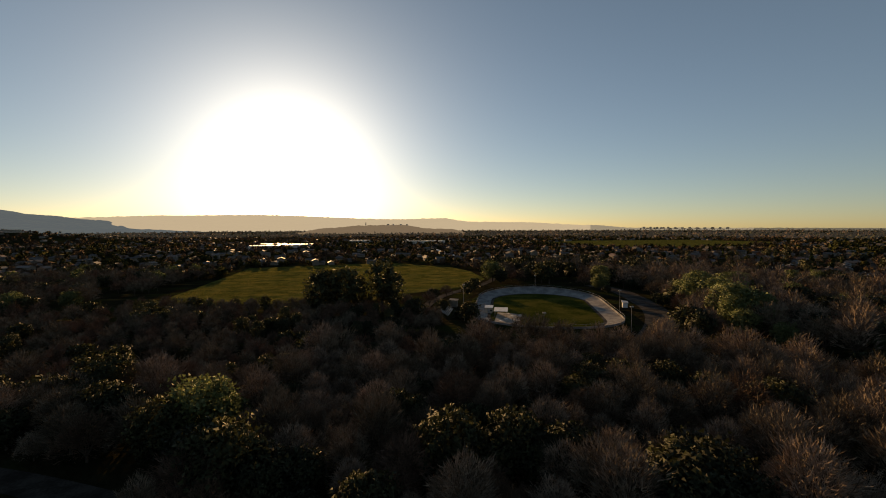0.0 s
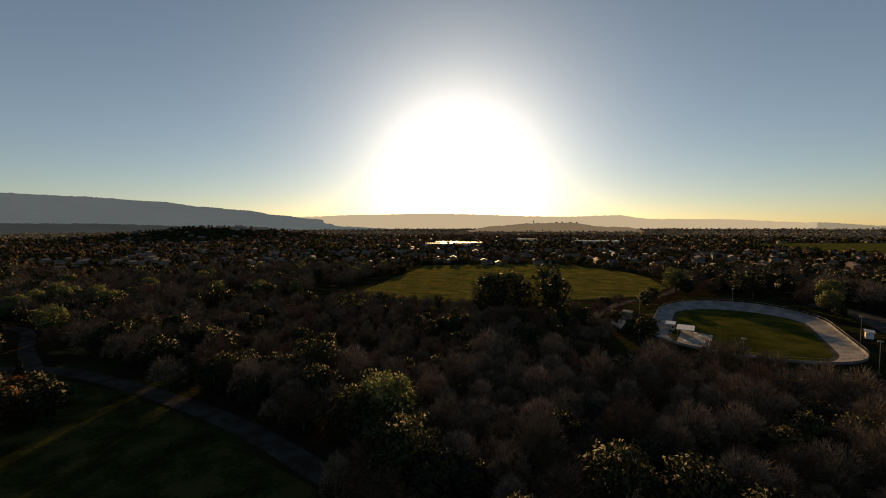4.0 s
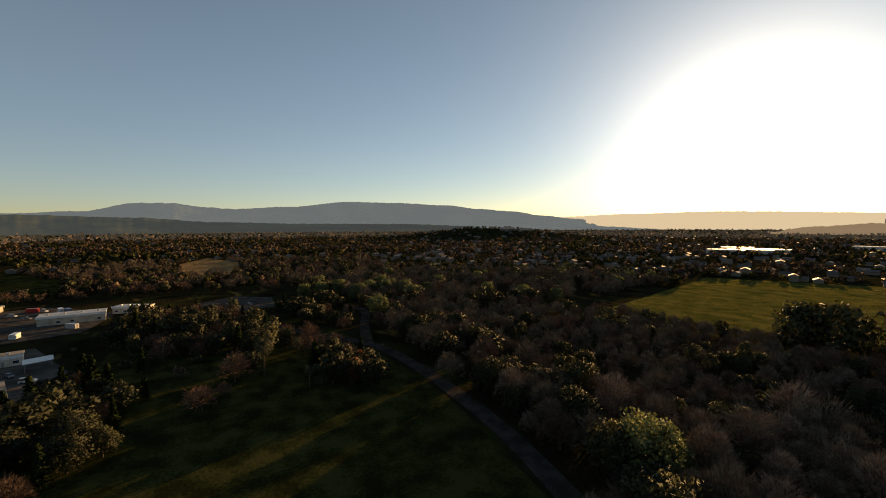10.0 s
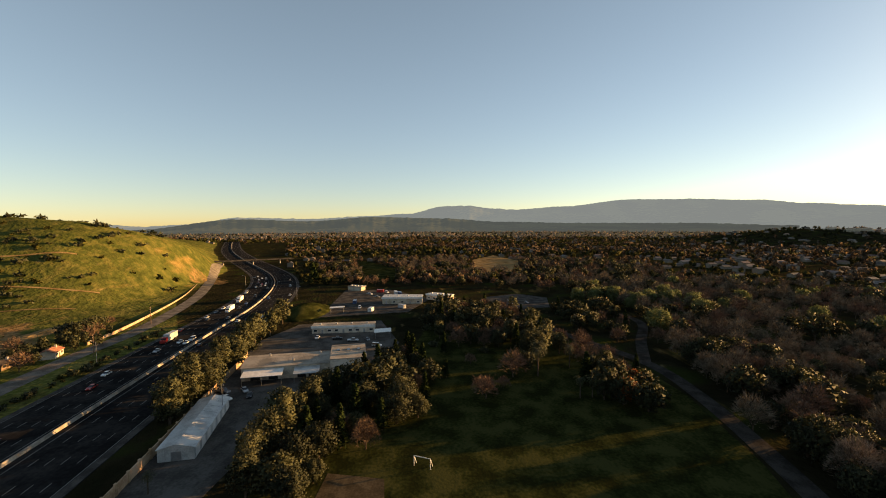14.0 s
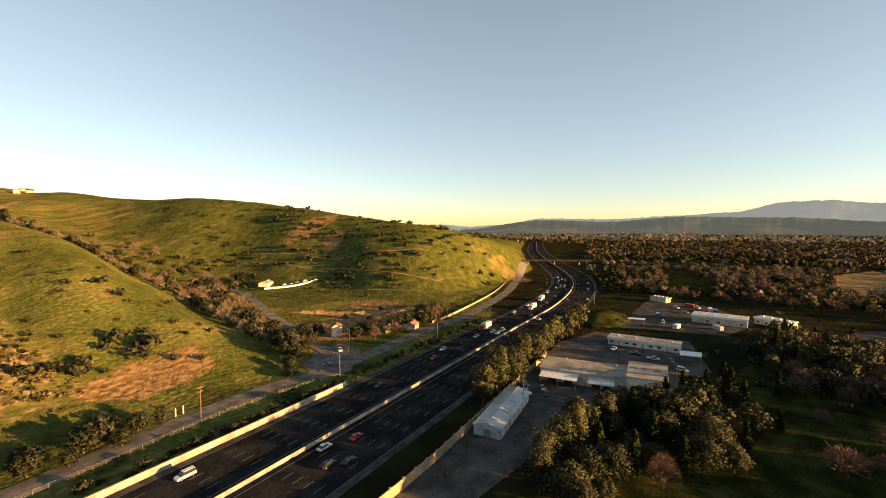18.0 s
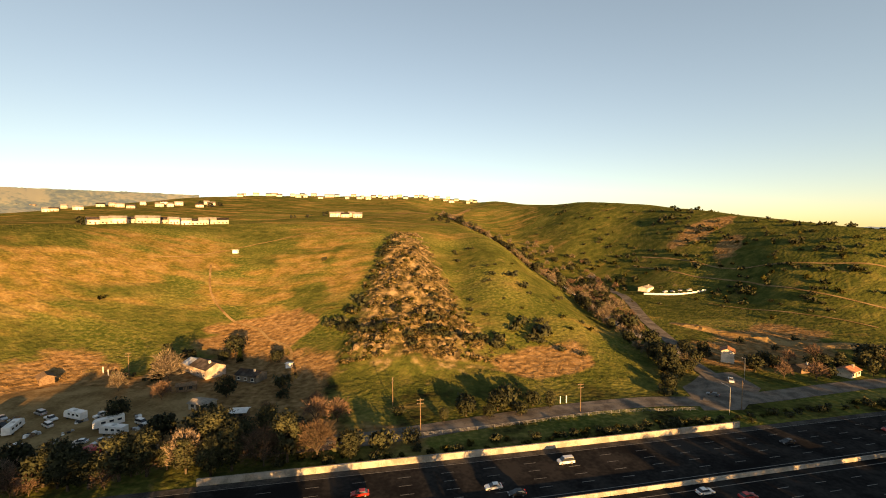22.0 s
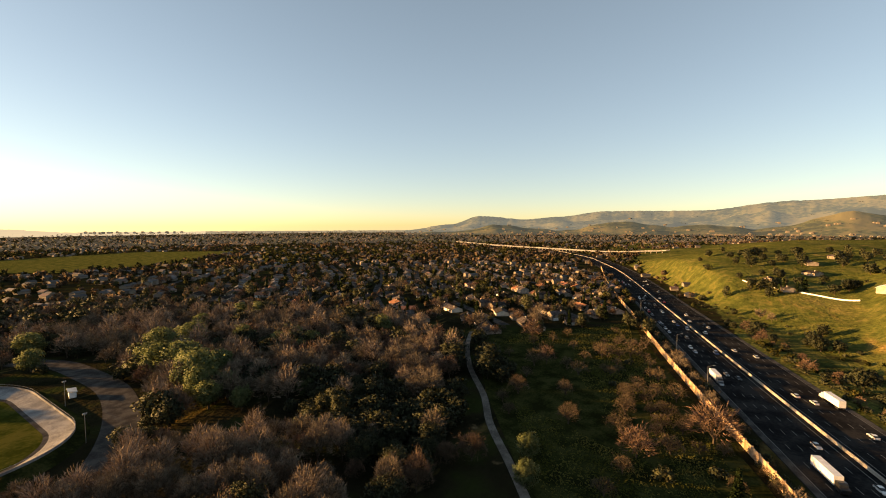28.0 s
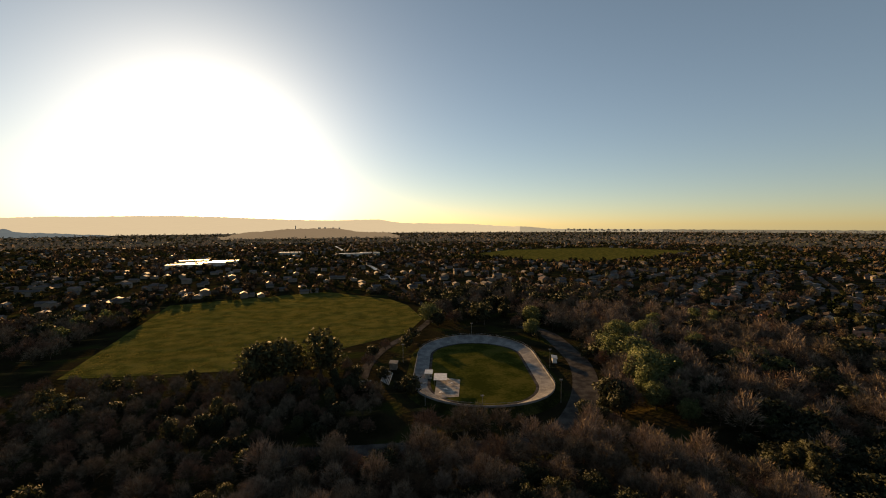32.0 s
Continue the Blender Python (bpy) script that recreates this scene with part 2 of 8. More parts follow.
M_AVENUE = material("smooth_avenue_asphalt", [(0.05, 0.046, 0.042), (0.07, 0.065, 0.06), (0.09, 0.084, 0.077)], 0.2, 0.36, coord="World", spec=0.5)
M_DIRT = material("bare_dirt", [(0.15, 0.098, 0.044), (0.215, 0.145, 0.067), (0.28, 0.195, 0.095)], 0.1, 0.95, bump=0.2, coord="World")
M_ROCK = material("hill_rock", [(0.045, 0.035, 0.02), (0.10, 0.075, 0.042), (0.19, 0.14, 0.085)], 0.3, 0.95, bump=0.6, coord="World")
M_PAINT = plain("worn_road_paint", (0.2, 0.195, 0.18), 0.8)
M_WHITE = plain("white_paint", (0.75, 0.74, 0.7), 0.6)


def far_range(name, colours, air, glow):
    """Distant slopes; a faint emission puts the light of kilometres of air into them."""
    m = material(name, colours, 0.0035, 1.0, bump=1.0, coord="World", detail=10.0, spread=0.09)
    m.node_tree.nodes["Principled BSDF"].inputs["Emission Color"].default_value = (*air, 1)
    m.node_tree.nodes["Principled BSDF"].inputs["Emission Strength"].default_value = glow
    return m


# glow is airlight, put strongest into the range below the sun
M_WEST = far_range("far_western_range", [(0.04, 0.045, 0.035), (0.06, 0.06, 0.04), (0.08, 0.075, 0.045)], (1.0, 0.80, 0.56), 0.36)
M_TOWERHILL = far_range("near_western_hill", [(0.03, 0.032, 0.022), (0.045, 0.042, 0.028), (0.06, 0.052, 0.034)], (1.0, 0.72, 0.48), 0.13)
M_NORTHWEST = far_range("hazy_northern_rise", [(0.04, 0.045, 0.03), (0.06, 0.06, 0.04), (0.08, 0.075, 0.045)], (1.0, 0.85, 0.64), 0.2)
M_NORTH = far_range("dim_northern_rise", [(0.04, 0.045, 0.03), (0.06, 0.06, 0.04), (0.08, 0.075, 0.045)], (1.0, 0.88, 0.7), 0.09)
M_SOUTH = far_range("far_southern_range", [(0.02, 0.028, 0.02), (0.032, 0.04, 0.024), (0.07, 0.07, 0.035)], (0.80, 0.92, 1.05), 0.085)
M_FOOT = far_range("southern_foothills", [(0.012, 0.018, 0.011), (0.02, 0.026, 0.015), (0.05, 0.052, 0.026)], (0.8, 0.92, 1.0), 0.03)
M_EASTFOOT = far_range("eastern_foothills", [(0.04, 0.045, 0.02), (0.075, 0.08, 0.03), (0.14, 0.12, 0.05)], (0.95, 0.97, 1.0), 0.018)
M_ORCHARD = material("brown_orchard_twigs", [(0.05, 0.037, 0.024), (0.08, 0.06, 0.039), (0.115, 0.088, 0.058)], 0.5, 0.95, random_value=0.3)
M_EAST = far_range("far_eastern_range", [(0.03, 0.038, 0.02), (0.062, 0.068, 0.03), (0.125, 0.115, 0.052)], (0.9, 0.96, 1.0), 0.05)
M_TRACK = material("grey_track_concrete", [(0.15, 0.148, 0.148), (0.21, 0.206, 0.2), (0.27, 0.264, 0.255)], 0.2, 0.9, bump=0.02, coord="World")
M_VILLA = material("tan_stucco", [(0.42, 0.35, 0.26), (0.52, 0.45, 0.35), (0.6, 0.53, 0.43)], 0.3, 0.9, random_value=0.3)
M_BARK = material("grey_brown_bark", [(0.05, 0.04, 0.03), (0.09, 0.07, 0.05)], 2.0, 0.95)
M_TWIG = material("bare_winter_twigs", [(0.085, 0.066, 0.047), (0.155, 0.12, 0.086), (0.24, 0.19, 0.138)], 0.5, 0.95, random_value=0.3)
M_REDTWIG = material("russet_winter_twigs", [(0.062, 0.042, 0.029), (0.098, 0.066, 0.045), (0.145, 0.098, 0.067)], 0.5, 0.95, random_value=0.25)
M_OAK = material("dark_oak_leaves", [(0.018, 0.021, 0.008), (0.032, 0.036, 0.014), (0.05, 0.054, 0.021)], 0.6, 0.8, random_value=0.3)
M_WILLOW = material("fresh_green_leaves", [(0.066, 0.086, 0.03), (0.1, 0.126, 0.046), (0.145, 0.162, 0.068)], 0.6, 0.8, random_value=0.2)
M_OLIVE = material("olive_leaves", [(0.027, 0.032, 0.014), (0.047, 0.051, 0.021), (0.072, 0.073, 0.032)], 0.6, 0.8, random_value=0.25)
M_BRUSH = material("dry_brown_brush", [(0.08, 0.062, 0.028), (0.145, 0.108, 0.05), (0.22, 0.162, 0.08)], 0.4, 0.9, random_value=0.4)
M_SCRUB = material("hill_scrub", [(0.03, 0.035, 0.01), (0.06, 0.06, 0.018), (0.10, 0.085, 0.03)], 0.4, 0.9, random_value=0.3)
M_RUST = material("orange_autumn_leaves", [(0.16, 0.05, 0.015), (0.24, 0.08, 0.02)], 0.6, 0.8)
M_CONIFER = material("conifer_needles", [(0.012, 0.02, 0.008), (0.025, 0.036, 0.014)], 0.8, 0.85, random_value=0.2)
M_ROOF = material("brown_roof_shingles", [(0.036, 0.03, 0.027), (0.058, 0.049, 0.044), (0.09, 0.077, 0.07)], 0.4, 0.9, random_value=0.5)
M_TILE = material("red_roof_tiles", [(0.20, 0.09, 0.055), (0.28, 0.13, 0.08), (0.33, 0.17, 0.10)], 0.5, 0.85, random_value=0.2)
M_STUCCO = material("cream_stucco", [(0.42, 0.36, 0.28), (0.55, 0.48, 0.38), (0.62, 0.55, 0.45)], 0.3, 0.9, random_value=0.3)
M_TOWNWALL = material("dull_tan_house_stucco", [(0.15, 0.125, 0.1), (0.22, 0.185, 0.145), (0.3, 0.255, 0.205)], 0.3, 0.9, random_value=0.45)
M_METAL = material("dull_pale_sheet_metal", [(0.34, 0.35, 0.34), (0.45, 0.46, 0.45), (0.52, 0.53, 0.51)], 0.25, 0.55, 0.3)
M_TANROOF = material("weathered_tan_roof", [(0.20, 0.18, 0.15), (0.28, 0.25, 0.21), (0.34, 0.31, 0.26)], 0.15, 0.9, bump=0.03)
M_GLASS = plain("dark_window_glass", (0.03, 0.035, 0.04), 0.08, 0.0, 0.6)
M_DARK = plain("black_rubber", (0.02, 0.02, 0.02), 0.8)
M_STEEL = plain("galvanised_steel", (0.35, 0.36, 0.37), 0.4, 0.7)
M_WOOD = material("weathered_timber", [(0.12, 0.08, 0.05), (0.2, 0.14, 0.09)], 1.5, 0.9)
M_OLDWALL = material("weathered_wall_concrete", [(0.2, 0.18, 0.15), (0.28, 0.255, 0.215), (0.35, 0.32, 0.275)], 0.25, 0.9, bump=0.03, coord="World")
M_TANWALL = material("tan_sound_wall", [(0.30, 0.20, 0.12), (0.40, 0.28, 0.18), (0.46, 0.33, 0.22)], 0.3, 0.9, bump=0.03, random_value=0.12)
M_LAMP = plain("clear_headlight_glass", (0.7, 0.7, 0.68), 0.15)
M_TAIL = plain("red_tail_light", (0.45, 0.02, 0.015), 0.25)
CAR_PAINTS = [plain("%s_car_paint" % n_, c_, 0.3, 0.2, 0.5) for n_, c_ in (("white", (0.72, 0.72, 0.7)), ("silver", (0.42, 0.43, 0.44)), ("black", (0.02, 0.02, 0.022)), ("grey", (0.14, 0.145, 0.15)), ("red", (0.4, 0.03, 0.025)), ("blue", (0.05, 0.09, 0.2)))]


def leafy(m, amount):
    """Leaves let some of the light through."""
    n, l = m.node_tree.nodes, m.node_tree.links
    b, t, x = n["Principled BSDF"], n.new("ShaderNodeBsdfTranslucent"), n.new("ShaderNodeMixShader")
    l.new(b.inputs["Base Color"].links[0].from_socket, t.inputs[0])
    x.inputs[0].default_value = amount
    l.new(b.outputs[0], x.inputs[1]), l.new(t.outputs[0], x.inputs[2])
    l.new(x.outputs[0], n["Material Output"].inputs[0])


for m_, a_ in ((M_OAK, 0.18), (M_WILLOW, 0.3), (M_OLIVE, 0.2), (M_RUST, 0.4), (M_SCRUB, 0.2), (M_TUSSOCK, 0.5)):
    leafy(m_, a_)


# ---- mesh tools ----
class Mesh:
    """Collects vertices and faces of one mesh."""

    def __init__(self):
        self.v, self.f, self.s = [], [], []

    def face(self, *pts):
        i = len(self.v)
        self.v.extend(pts)
        self.f.append(tuple(range(i, i + len(pts))))

    def box(self, x0, y0, z0, x1, y1, z1):
        i = len(self.v)
        self.v += [(x0, y0, z0), (x1, y0, z0), (x1, y1, z0), (x0, y1, z0), (x0, y0, z1), (x1, y0, z1), (x1, y1, z1), (x0, y1, z1)]
        self.f += [tuple(i + k for k in q) for q in ((3, 2, 1, 0), (4, 5, 6, 7), (0, 1, 5, 4), (1, 2, 6, 5), (2, 3, 7, 6), (3, 0, 4, 7))]

    def loft(self, rings, cap=True):
        """Joins closed rings of equally many points."""
        i, n = len(self.v), len(rings[0])
        for r in rings:
            self.v.extend(r)
        for a in range(len(rings) - 1):
            for k in range(n):
                p, q = i + a * n + k, i + a * n + (k + 1) % n
                self.f.append((p, q, q + n, p + n))
        if cap:
            self.f.append(tuple(i + k for k in reversed(range(n))))
            self.f.append(tuple(i + (len(rings) - 1) * n + k for k in range(n)))

    def tube(self, a, b, ra, rb, n=5, cap=False):
        a, b = Vector(a), Vector(b)
        d = (b - a).normalized()
        u = d.orthogonal().normalized()
        w = d.cross(u)
        ring = lambda c, r: [tuple(c + (u * math.cos(k * 2 * math.pi / n) + w * math.sin(k * 2 * math.pi / n)) * r) for k in range(n)]
        self.loft([ring(a, ra), ring(b, rb)], cap)

    def lathe(self, profile, n=12, cx=0.0, cy=0.0, cap=True):
        self.loft([[(cx + r * math.cos(2 * math.pi * k / n), cy + r * math.sin(2 * math.pi * k / n), z) for k in range(n)] for r, z in profile], cap)

    def add(self, other, m):
        i = len(self.v)
        self.v += [tuple(m @ Vector(p)) for p in other.v]
        self.f += [tuple(i + k for k in q) for q in other.f]

    def data(self, name, mat, smooth=False):
        me = bpy.data.meshes.new(name)
        me.from_pydata(self.v, [], self.f)
        me.materials.append(mat)
        if smooth:
            me.polygons.foreach_set("use_smooth", [True] * len(me.polygons))
        me.update()
        if self.s and len(self.s) == len(self.f):
            soften(me, np.array(self.s))
        return me


ROUND = {}


def soften(me, normals):
    """Shades a cloud of loose triangles as the round mass that they form together; one normal a triangle."""
    ROUND[me.name] = normals
    me.polygons.foreach_set("use_smooth", [True] * len(me.polygons))
    me.normals_split_custom_set_from_vertices(np.repeat(normals, 3, axis=0).tolist())


def part(name, mesh, mat, parent=None, label="", smooth=False):
    ob = new(name, mesh.data(name, mat, smooth) if isinstance(mesh, Mesh) else mesh)
    if parent is not None:
        ob.parent = parent
    if label:
        ob["label"] = label
    return ob


def thing(name, label, category, at=(0, 0, 0), turn=0.0, group="", kind=""):
    ob = new(name)
    ob.matrix_world = pose(*at, 0, 0, turn)
    return tagged(ob, label, category, group, kind)


def polar(az, r, z=0.0):
    return (-math.sin(radians(az)) * r, math.cos(radians(az)) * r, z)


def inside(x, y, poly):
    c, n = False, len(poly)
    for i in range(n):
        (ax, ay), (bx, by) = poly[i], poly[i - 1]
        if (ay > y) != (by > y) and x < (bx - ax) * (y - ay) / (by - ay) + ax:
            c = not c
    return c


def spline(pts, step):
    """Evenly spaced points with their headings along a smooth line through pts."""
    out = []
    p = [Vector(q[:2]) for q in pts]
    p = [2 * p[0] - p[1]] + p + [2 * p[-1] - p[-2]]
    dense = []
    for i in range(1, len(p) - 2):
        k = max(2, int((p[i + 1] - p[i]).length / 2))
        for j in range(k):
            t = j / k
            a, b, c, d = p[i - 1], p[i], p[i + 1], p[i + 2]
            dense.append(0.5 * ((2 * b) + (c - a) * t + (2 * a - 5 * b + 4 * c - d) * t * t + (3 * b - a - 3 * c + d) * t ** 3))
    dense.append(p[-2])
    s = 0.0
    for i in range(len(dense) - 1):
        d = dense[i + 1] - dense[i]
        ln = d.length
        while s <= ln and ln > 0:
            q = dense[i] + d * (s / ln)
            out.append((q.x, q.y, math.atan2(d.y, d.x)))
            s += step
        s -= ln
    return out


# ---- the lie of the land ----
# heading: five (distance, height) steps outwards
HILL = {
    112: ((190, 0), (450, 0), (560, 0), (700, 0), (1100, 0)),
    119: ((190, 0), (400, 0), (560, 0), (650, 5), (1100, 0)),
    123: ((190, 0), (350, 0), (470, 2), (560, 38), (1100, 20)),
    127: ((190, 0), (300, 0), (400, 2), (520, 53), (1100, 30)),
    133: ((190, 0), (300, 0), (365, 3), (520, 64), (1100, 50)),
    140: ((190, 0), (300, 0), (370, 3), (560, 72), (1100, 70)),
    146: ((190, 0), (250, 0), (420, 4), (620, 82), (1100, 85)),
    153: ((190, 0), (215, 2), (440, 4), (700, 96), (1100, 100)),
    160: ((180, 0), (240, 10), (430, 6), (800, 108), (1150, 112)),
}
HILL.update({
    167: ((172, 0), (320, 28), (540, 20), (900, 110), (1150, 115)),
    172: ((165, 0), (400, 53), (640, 48), (1000, 122), (1150, 126)),
    177: ((160, 0), (470, 66), (640, 72), (880, 97), (1120, 137)),
    184: ((160, 0), (400, 61), (620, 80), (850, 104), (1100, 141)),
    192: ((170, 0), (450, 70), (620, 81), (850, 104), (1100, 140)),
    205: ((240, 1), (480, 69), (580, 72), (800, 99), (1050, 133)),
    218: ((250, 1), (460, 69), (570, 71), (800, 88), (1000, 105)),
    226: ((255, 1), (450, 70), (570, 70), (800, 76), (1000, 85)),
    232: ((260, 1), (430, 68), (560, 66), (800, 68), (1000, 70)),
})
HILL.update({
    238: ((260, 0), (420, 58), (560, 58), (800, 58), (1000, 60)),
    245: ((270, 0), (420, 44), (560, 45), (750, 48), (1000, 50)),
    250: ((320, 0), (500, 24), (600, 38), (720, 49), (1000, 45)),
    257: ((400, 0), (520, 26), (620, 36), (720, 43), (1000, 38)),
    263: ((465, 0), (560, 26), (650, 34), (720, 36), (1000, 20)),
    269: ((640, 0), (680, 10), (720, 18), (800, 16), (1000, 8)),
    275: ((640, 0), (680, 0), (720, 0), (800, 0), (1000, 0)),
})
HILL_AZ = sorted(HILL)
# line of the freeway
MEDIAN = [(1500, 330), (1100, 130), (940, 77), (741, 27), (424, -26), (242, -56), (160, -70), (80, -84), (-24, -101), (-94, -113), (-208, -133), (-308, -150), (-400, -176), (-477, -209), (-556, -256), (-760, -390), (-1021, -546), (-1500, -800)]


def beside(x, y):
    """How far a place lies from the middle of the freeway."""
    best = 1e9
    for (ax, ay), (bx, by) in zip(MEDIAN, MEDIAN[1:]):
        dx, dy = bx - ax, by - ay
        t = max(0.0, min(1.0, ((x - ax) * dx + (y - ay) * dy) / (dx * dx + dy * dy)))
        best = min(best, math.hypot(x - ax - t * dx, y - ay - t * dy))
    return best


def crag(x, y):
    """1 along the spine of the wedge-shaped outcrop, 0 at its foot and sides."""
    v = (-196 - y) / 198
    if not -0.06 < v < 1:
        return 0.0
    side = abs(x - 9 - 14 * v) / (40 - 22 * v)
    return max(0.0, 1 - side ** 1.8) * min(1.0, (v + 0.06) / 0.13) * min(1.0, (1 - v) / 0.4)


def height(x, y):
    r, az = math.hypot(x, y), math.degrees(math.atan2(-x, y)) % 360
    z = 14.0 * max(0.0, (r - 1800) / 3100) ** 2
    wx, wy, _ = polar(50, 1680)
    z += 42.0 * math.exp(-(((x - wx) * 0.643 + (y - wy) * 0.766) / 330) ** 2 - (((y - wy) * 0.643 - (x - wx) * 0.766) / 190) ** 2)
    if HILL_AZ[0] < az < HILL_AZ[-1] and r > 150:
        k = max(i for i, a in enumerate(HILL_AZ) if a <= az)
        a0, a1 = HILL_AZ[k], HILL_AZ[k + 1]
        t = (az - a0) / (a1 - a0)
        near = [HILL[HILL_AZ[max(0, k - 1)]], HILL[a0], HILL[a1], HILL[HILL_AZ[min(len(HILL_AZ) - 1, k + 2)]]]
        w0, w1, w2, w3 = -0.5 * t + t * t - 0.5 * t ** 3, 1 - 2.5 * t * t + 1.5 * t ** 3, 0.5 * t + 2 * t * t - 1.5 * t ** 3, -0.5 * t * t + 0.5 * t ** 3
        steps = [tuple(a * w0 + b * w1 + c * w2 + d * w3 for a, b, c, d in zip(*q)) for q in zip(*near)]
        steps = [(r_, max(0.0, z_)) for r_, z_ in steps]
        if r > steps[0][0]:
            rs, zs = [s[0] for s in steps], [s[1] for s in steps]
            if r >= rs[-1]:
                h = zs[-1] * max(0.0, 1 - max(0.0, r - rs[-1] - 250) / 900)
            else:
                i = max(j for j in range(5) if rs[j] <= r)
                u = (r - rs[i]) / (rs[i + 1] - rs[i])
                # monotone cubic
                d = [(zs[j + 1] - zs[j]) / (rs[j + 1] - rs[j]) for j in range(4)]
                def slope(j):
                    if j == 0:
                        return d[0] * 0.3
                    if j == 4:
                        return d[3] * 0.5
                    return 0.0 if d[j - 1] * d[j] <= 0 else 2 * d[j - 1] * d[j] / (d[j - 1] + d[j])
                w = rs[i + 1] - rs[i]
                h = ((2 * u ** 3 - 3 * u * u + 1) * zs[i] + (u ** 3 - 2 * u * u + u) * w * slope(i)
                     + (3 * u * u - 2 * u ** 3) * zs[i + 1] + (u ** 3 - u * u) * w * slope(i + 1))
            rough = min(1.0, h / 15)
            h += rough * (3.0 * noise.noise((x / 90, y / 90, 1.3)) + 1.2 * noise.noise((x / 28, y / 28, 4.1)))
            # spur above the ravine, and the hollow beside it
            u, v = (x + 228) * -0.47 + (y + 430) * -0.883, (x + 228) * 0.883 + (y + 430) * -0.47
            if -60 < u < 190 and abs(v) < 160:
                e = min(1.0, (u + 60) / 70) * min(1.0, (190 - u) / 130)
                h += e * (7 * math.exp(-((v + 30) / 55) ** 2) - 17 * math.exp(-((v - 65) / 52) ** 2))
                h = max(h, 2.0)
            # rocky outcrop
            q = crag(x, y)
            if q > 0:
                h += 8.5 * q ** 0.9 + q * (5.5 * noise.noise((x / 15, y / 15, 0.2)) + 3.0 * noise.noise((x / 6, y / 6, 1.2)))
            if az < 130 or az > 240:
                h *= max(0.0, min(1.0, (beside(x, y) - 34) / 30))
            z = max(z, h)
    return z


def blob(x, y, cx, cy, rx, ry, turn=0.0):
    """1 in the middle of an oval patch, 0 outside, with a soft uneven edge."""
    c, s_ = math.cos(radians(turn)), math.sin(radians(turn))
    dx, dy = x - cx, y - cy
    u, v = (dx * c + dy * s_) / rx, (dy * c - dx * s_) / ry
    q = u * u + v * v
    return 0.0 if q > 2.2 else max(0.0, min(1.0, 1.5 - q + 0.7 * noise.noise((x / 22, y / 22, 7.7))))


def zones(x, y, z):
    """How far the ground is hill grass, dry grass, bare earth."""
    r, az = math.hypot(x, y), math.degrees(math.atan2(-x, y)) % 360
    if not 112 < az < 274 or r > 2300 or r < 120:
        return 0.0, 0.0, 0.0, 0.0
    grass = min(1.0, max(0.0, (z - 0.2) / 1.5))
    if 196 < az < 264 and y < -62 or 124 < az <= 196 and y < -106 + 0.16 * x:
        grass = max(grass, 0.62 + 0.4 * noise.noise((x / 18, y / 18, 6.0)))
    dry = max(0.85 * blob(x, y, 242, -262, 82, 44, 42), 0.9 * blob(x, y, 122, -306, 44, 30, 30), 0.8 * blob(x, y, 92, -370, 60, 14, 30), 0.45 * blob(x, y, 300, -150, 40, 14, 35), 0.9 * blob(x, y, 205, -330, 60, 40, 0), 0.8 * blob(x, y, 105, -330, 26, 70, -12), 0.8 * blob(x, y, 62, -320, 16, 75, 0),
              0.4 * blob(x, y, 350, -165, 24, 20, 0), 0.5 * blob(x, y, 275, -150, 25, 9, 30), 0.7 * blob(x, y, 100, -430, 40, 60), 0.25 * blob(x, y, -420, -270, 45, 26, 30), 0.6 * blob(x, y, 20, -420, 60, 30), 0.5 * blob(x, y, 0, -620, 160, 60))
    bare = max(blob(x, y, -52, -198, 24, 14, 15), blob(x, y, 152, -140, 44, 26, -30), blob(x, y, 165, -172, 40, 20, -32), blob(x, y, 88, -196, 30, 16, -20), blob(x, y, 66, -160, 22, 34), 0.9 * blob(x, y, 84, -232, 12, 26, -35), 0.8 * blob(x, y, 118, -254, 16, 8, 10), 0.9 * blob(x, y, 96, -246, 22, 16, 30), blob(x, y, 150, -168, 62, 30, -25), blob(x, y, 90, -178, 44, 48), 0.9 * blob(x, y, 110, -240, 24, 15, 30), 0.8 * blob(x, y, -292, -418, 22, 12, 40),  
               blob(x, y, -187, -236, 56, 26, 36), 0.5 * blob(x, y, -440, -262, 26, 18, 30), 0.8 * blob(x, y, -300, -470, 34, 18, 0), 0.6 * blob(x, y, 40, -140, 60, 9, -10))
    # upper slope set as dry grass; its paler colour also stands in for sunlight
    if r > 470 and 166 < az < 226:
        dry = max(dry, 0.42 + 0.25 * noise.noise((x / 120, y / 60, 2.0)))
    # the hills beyond the ravine and the foot of the outcrop are greener
    if grass > 0.9:
        grass += max(0.9 * min(1.0, max(0.0, (-125 - x) / 50)), 0.7 * min(1.0, max(0.0, (x - 240) / 60)), 0.8 * blob(x, y, -10, -182, 75, 16, 5), 0.7 * blob(x, y, 60, -262, 30, 30), 0.6 * blob(x, y, 190, -205, 60, 16, -30))
    return grass, dry, bare, min(1.0, 1.6 * crag(x, y))


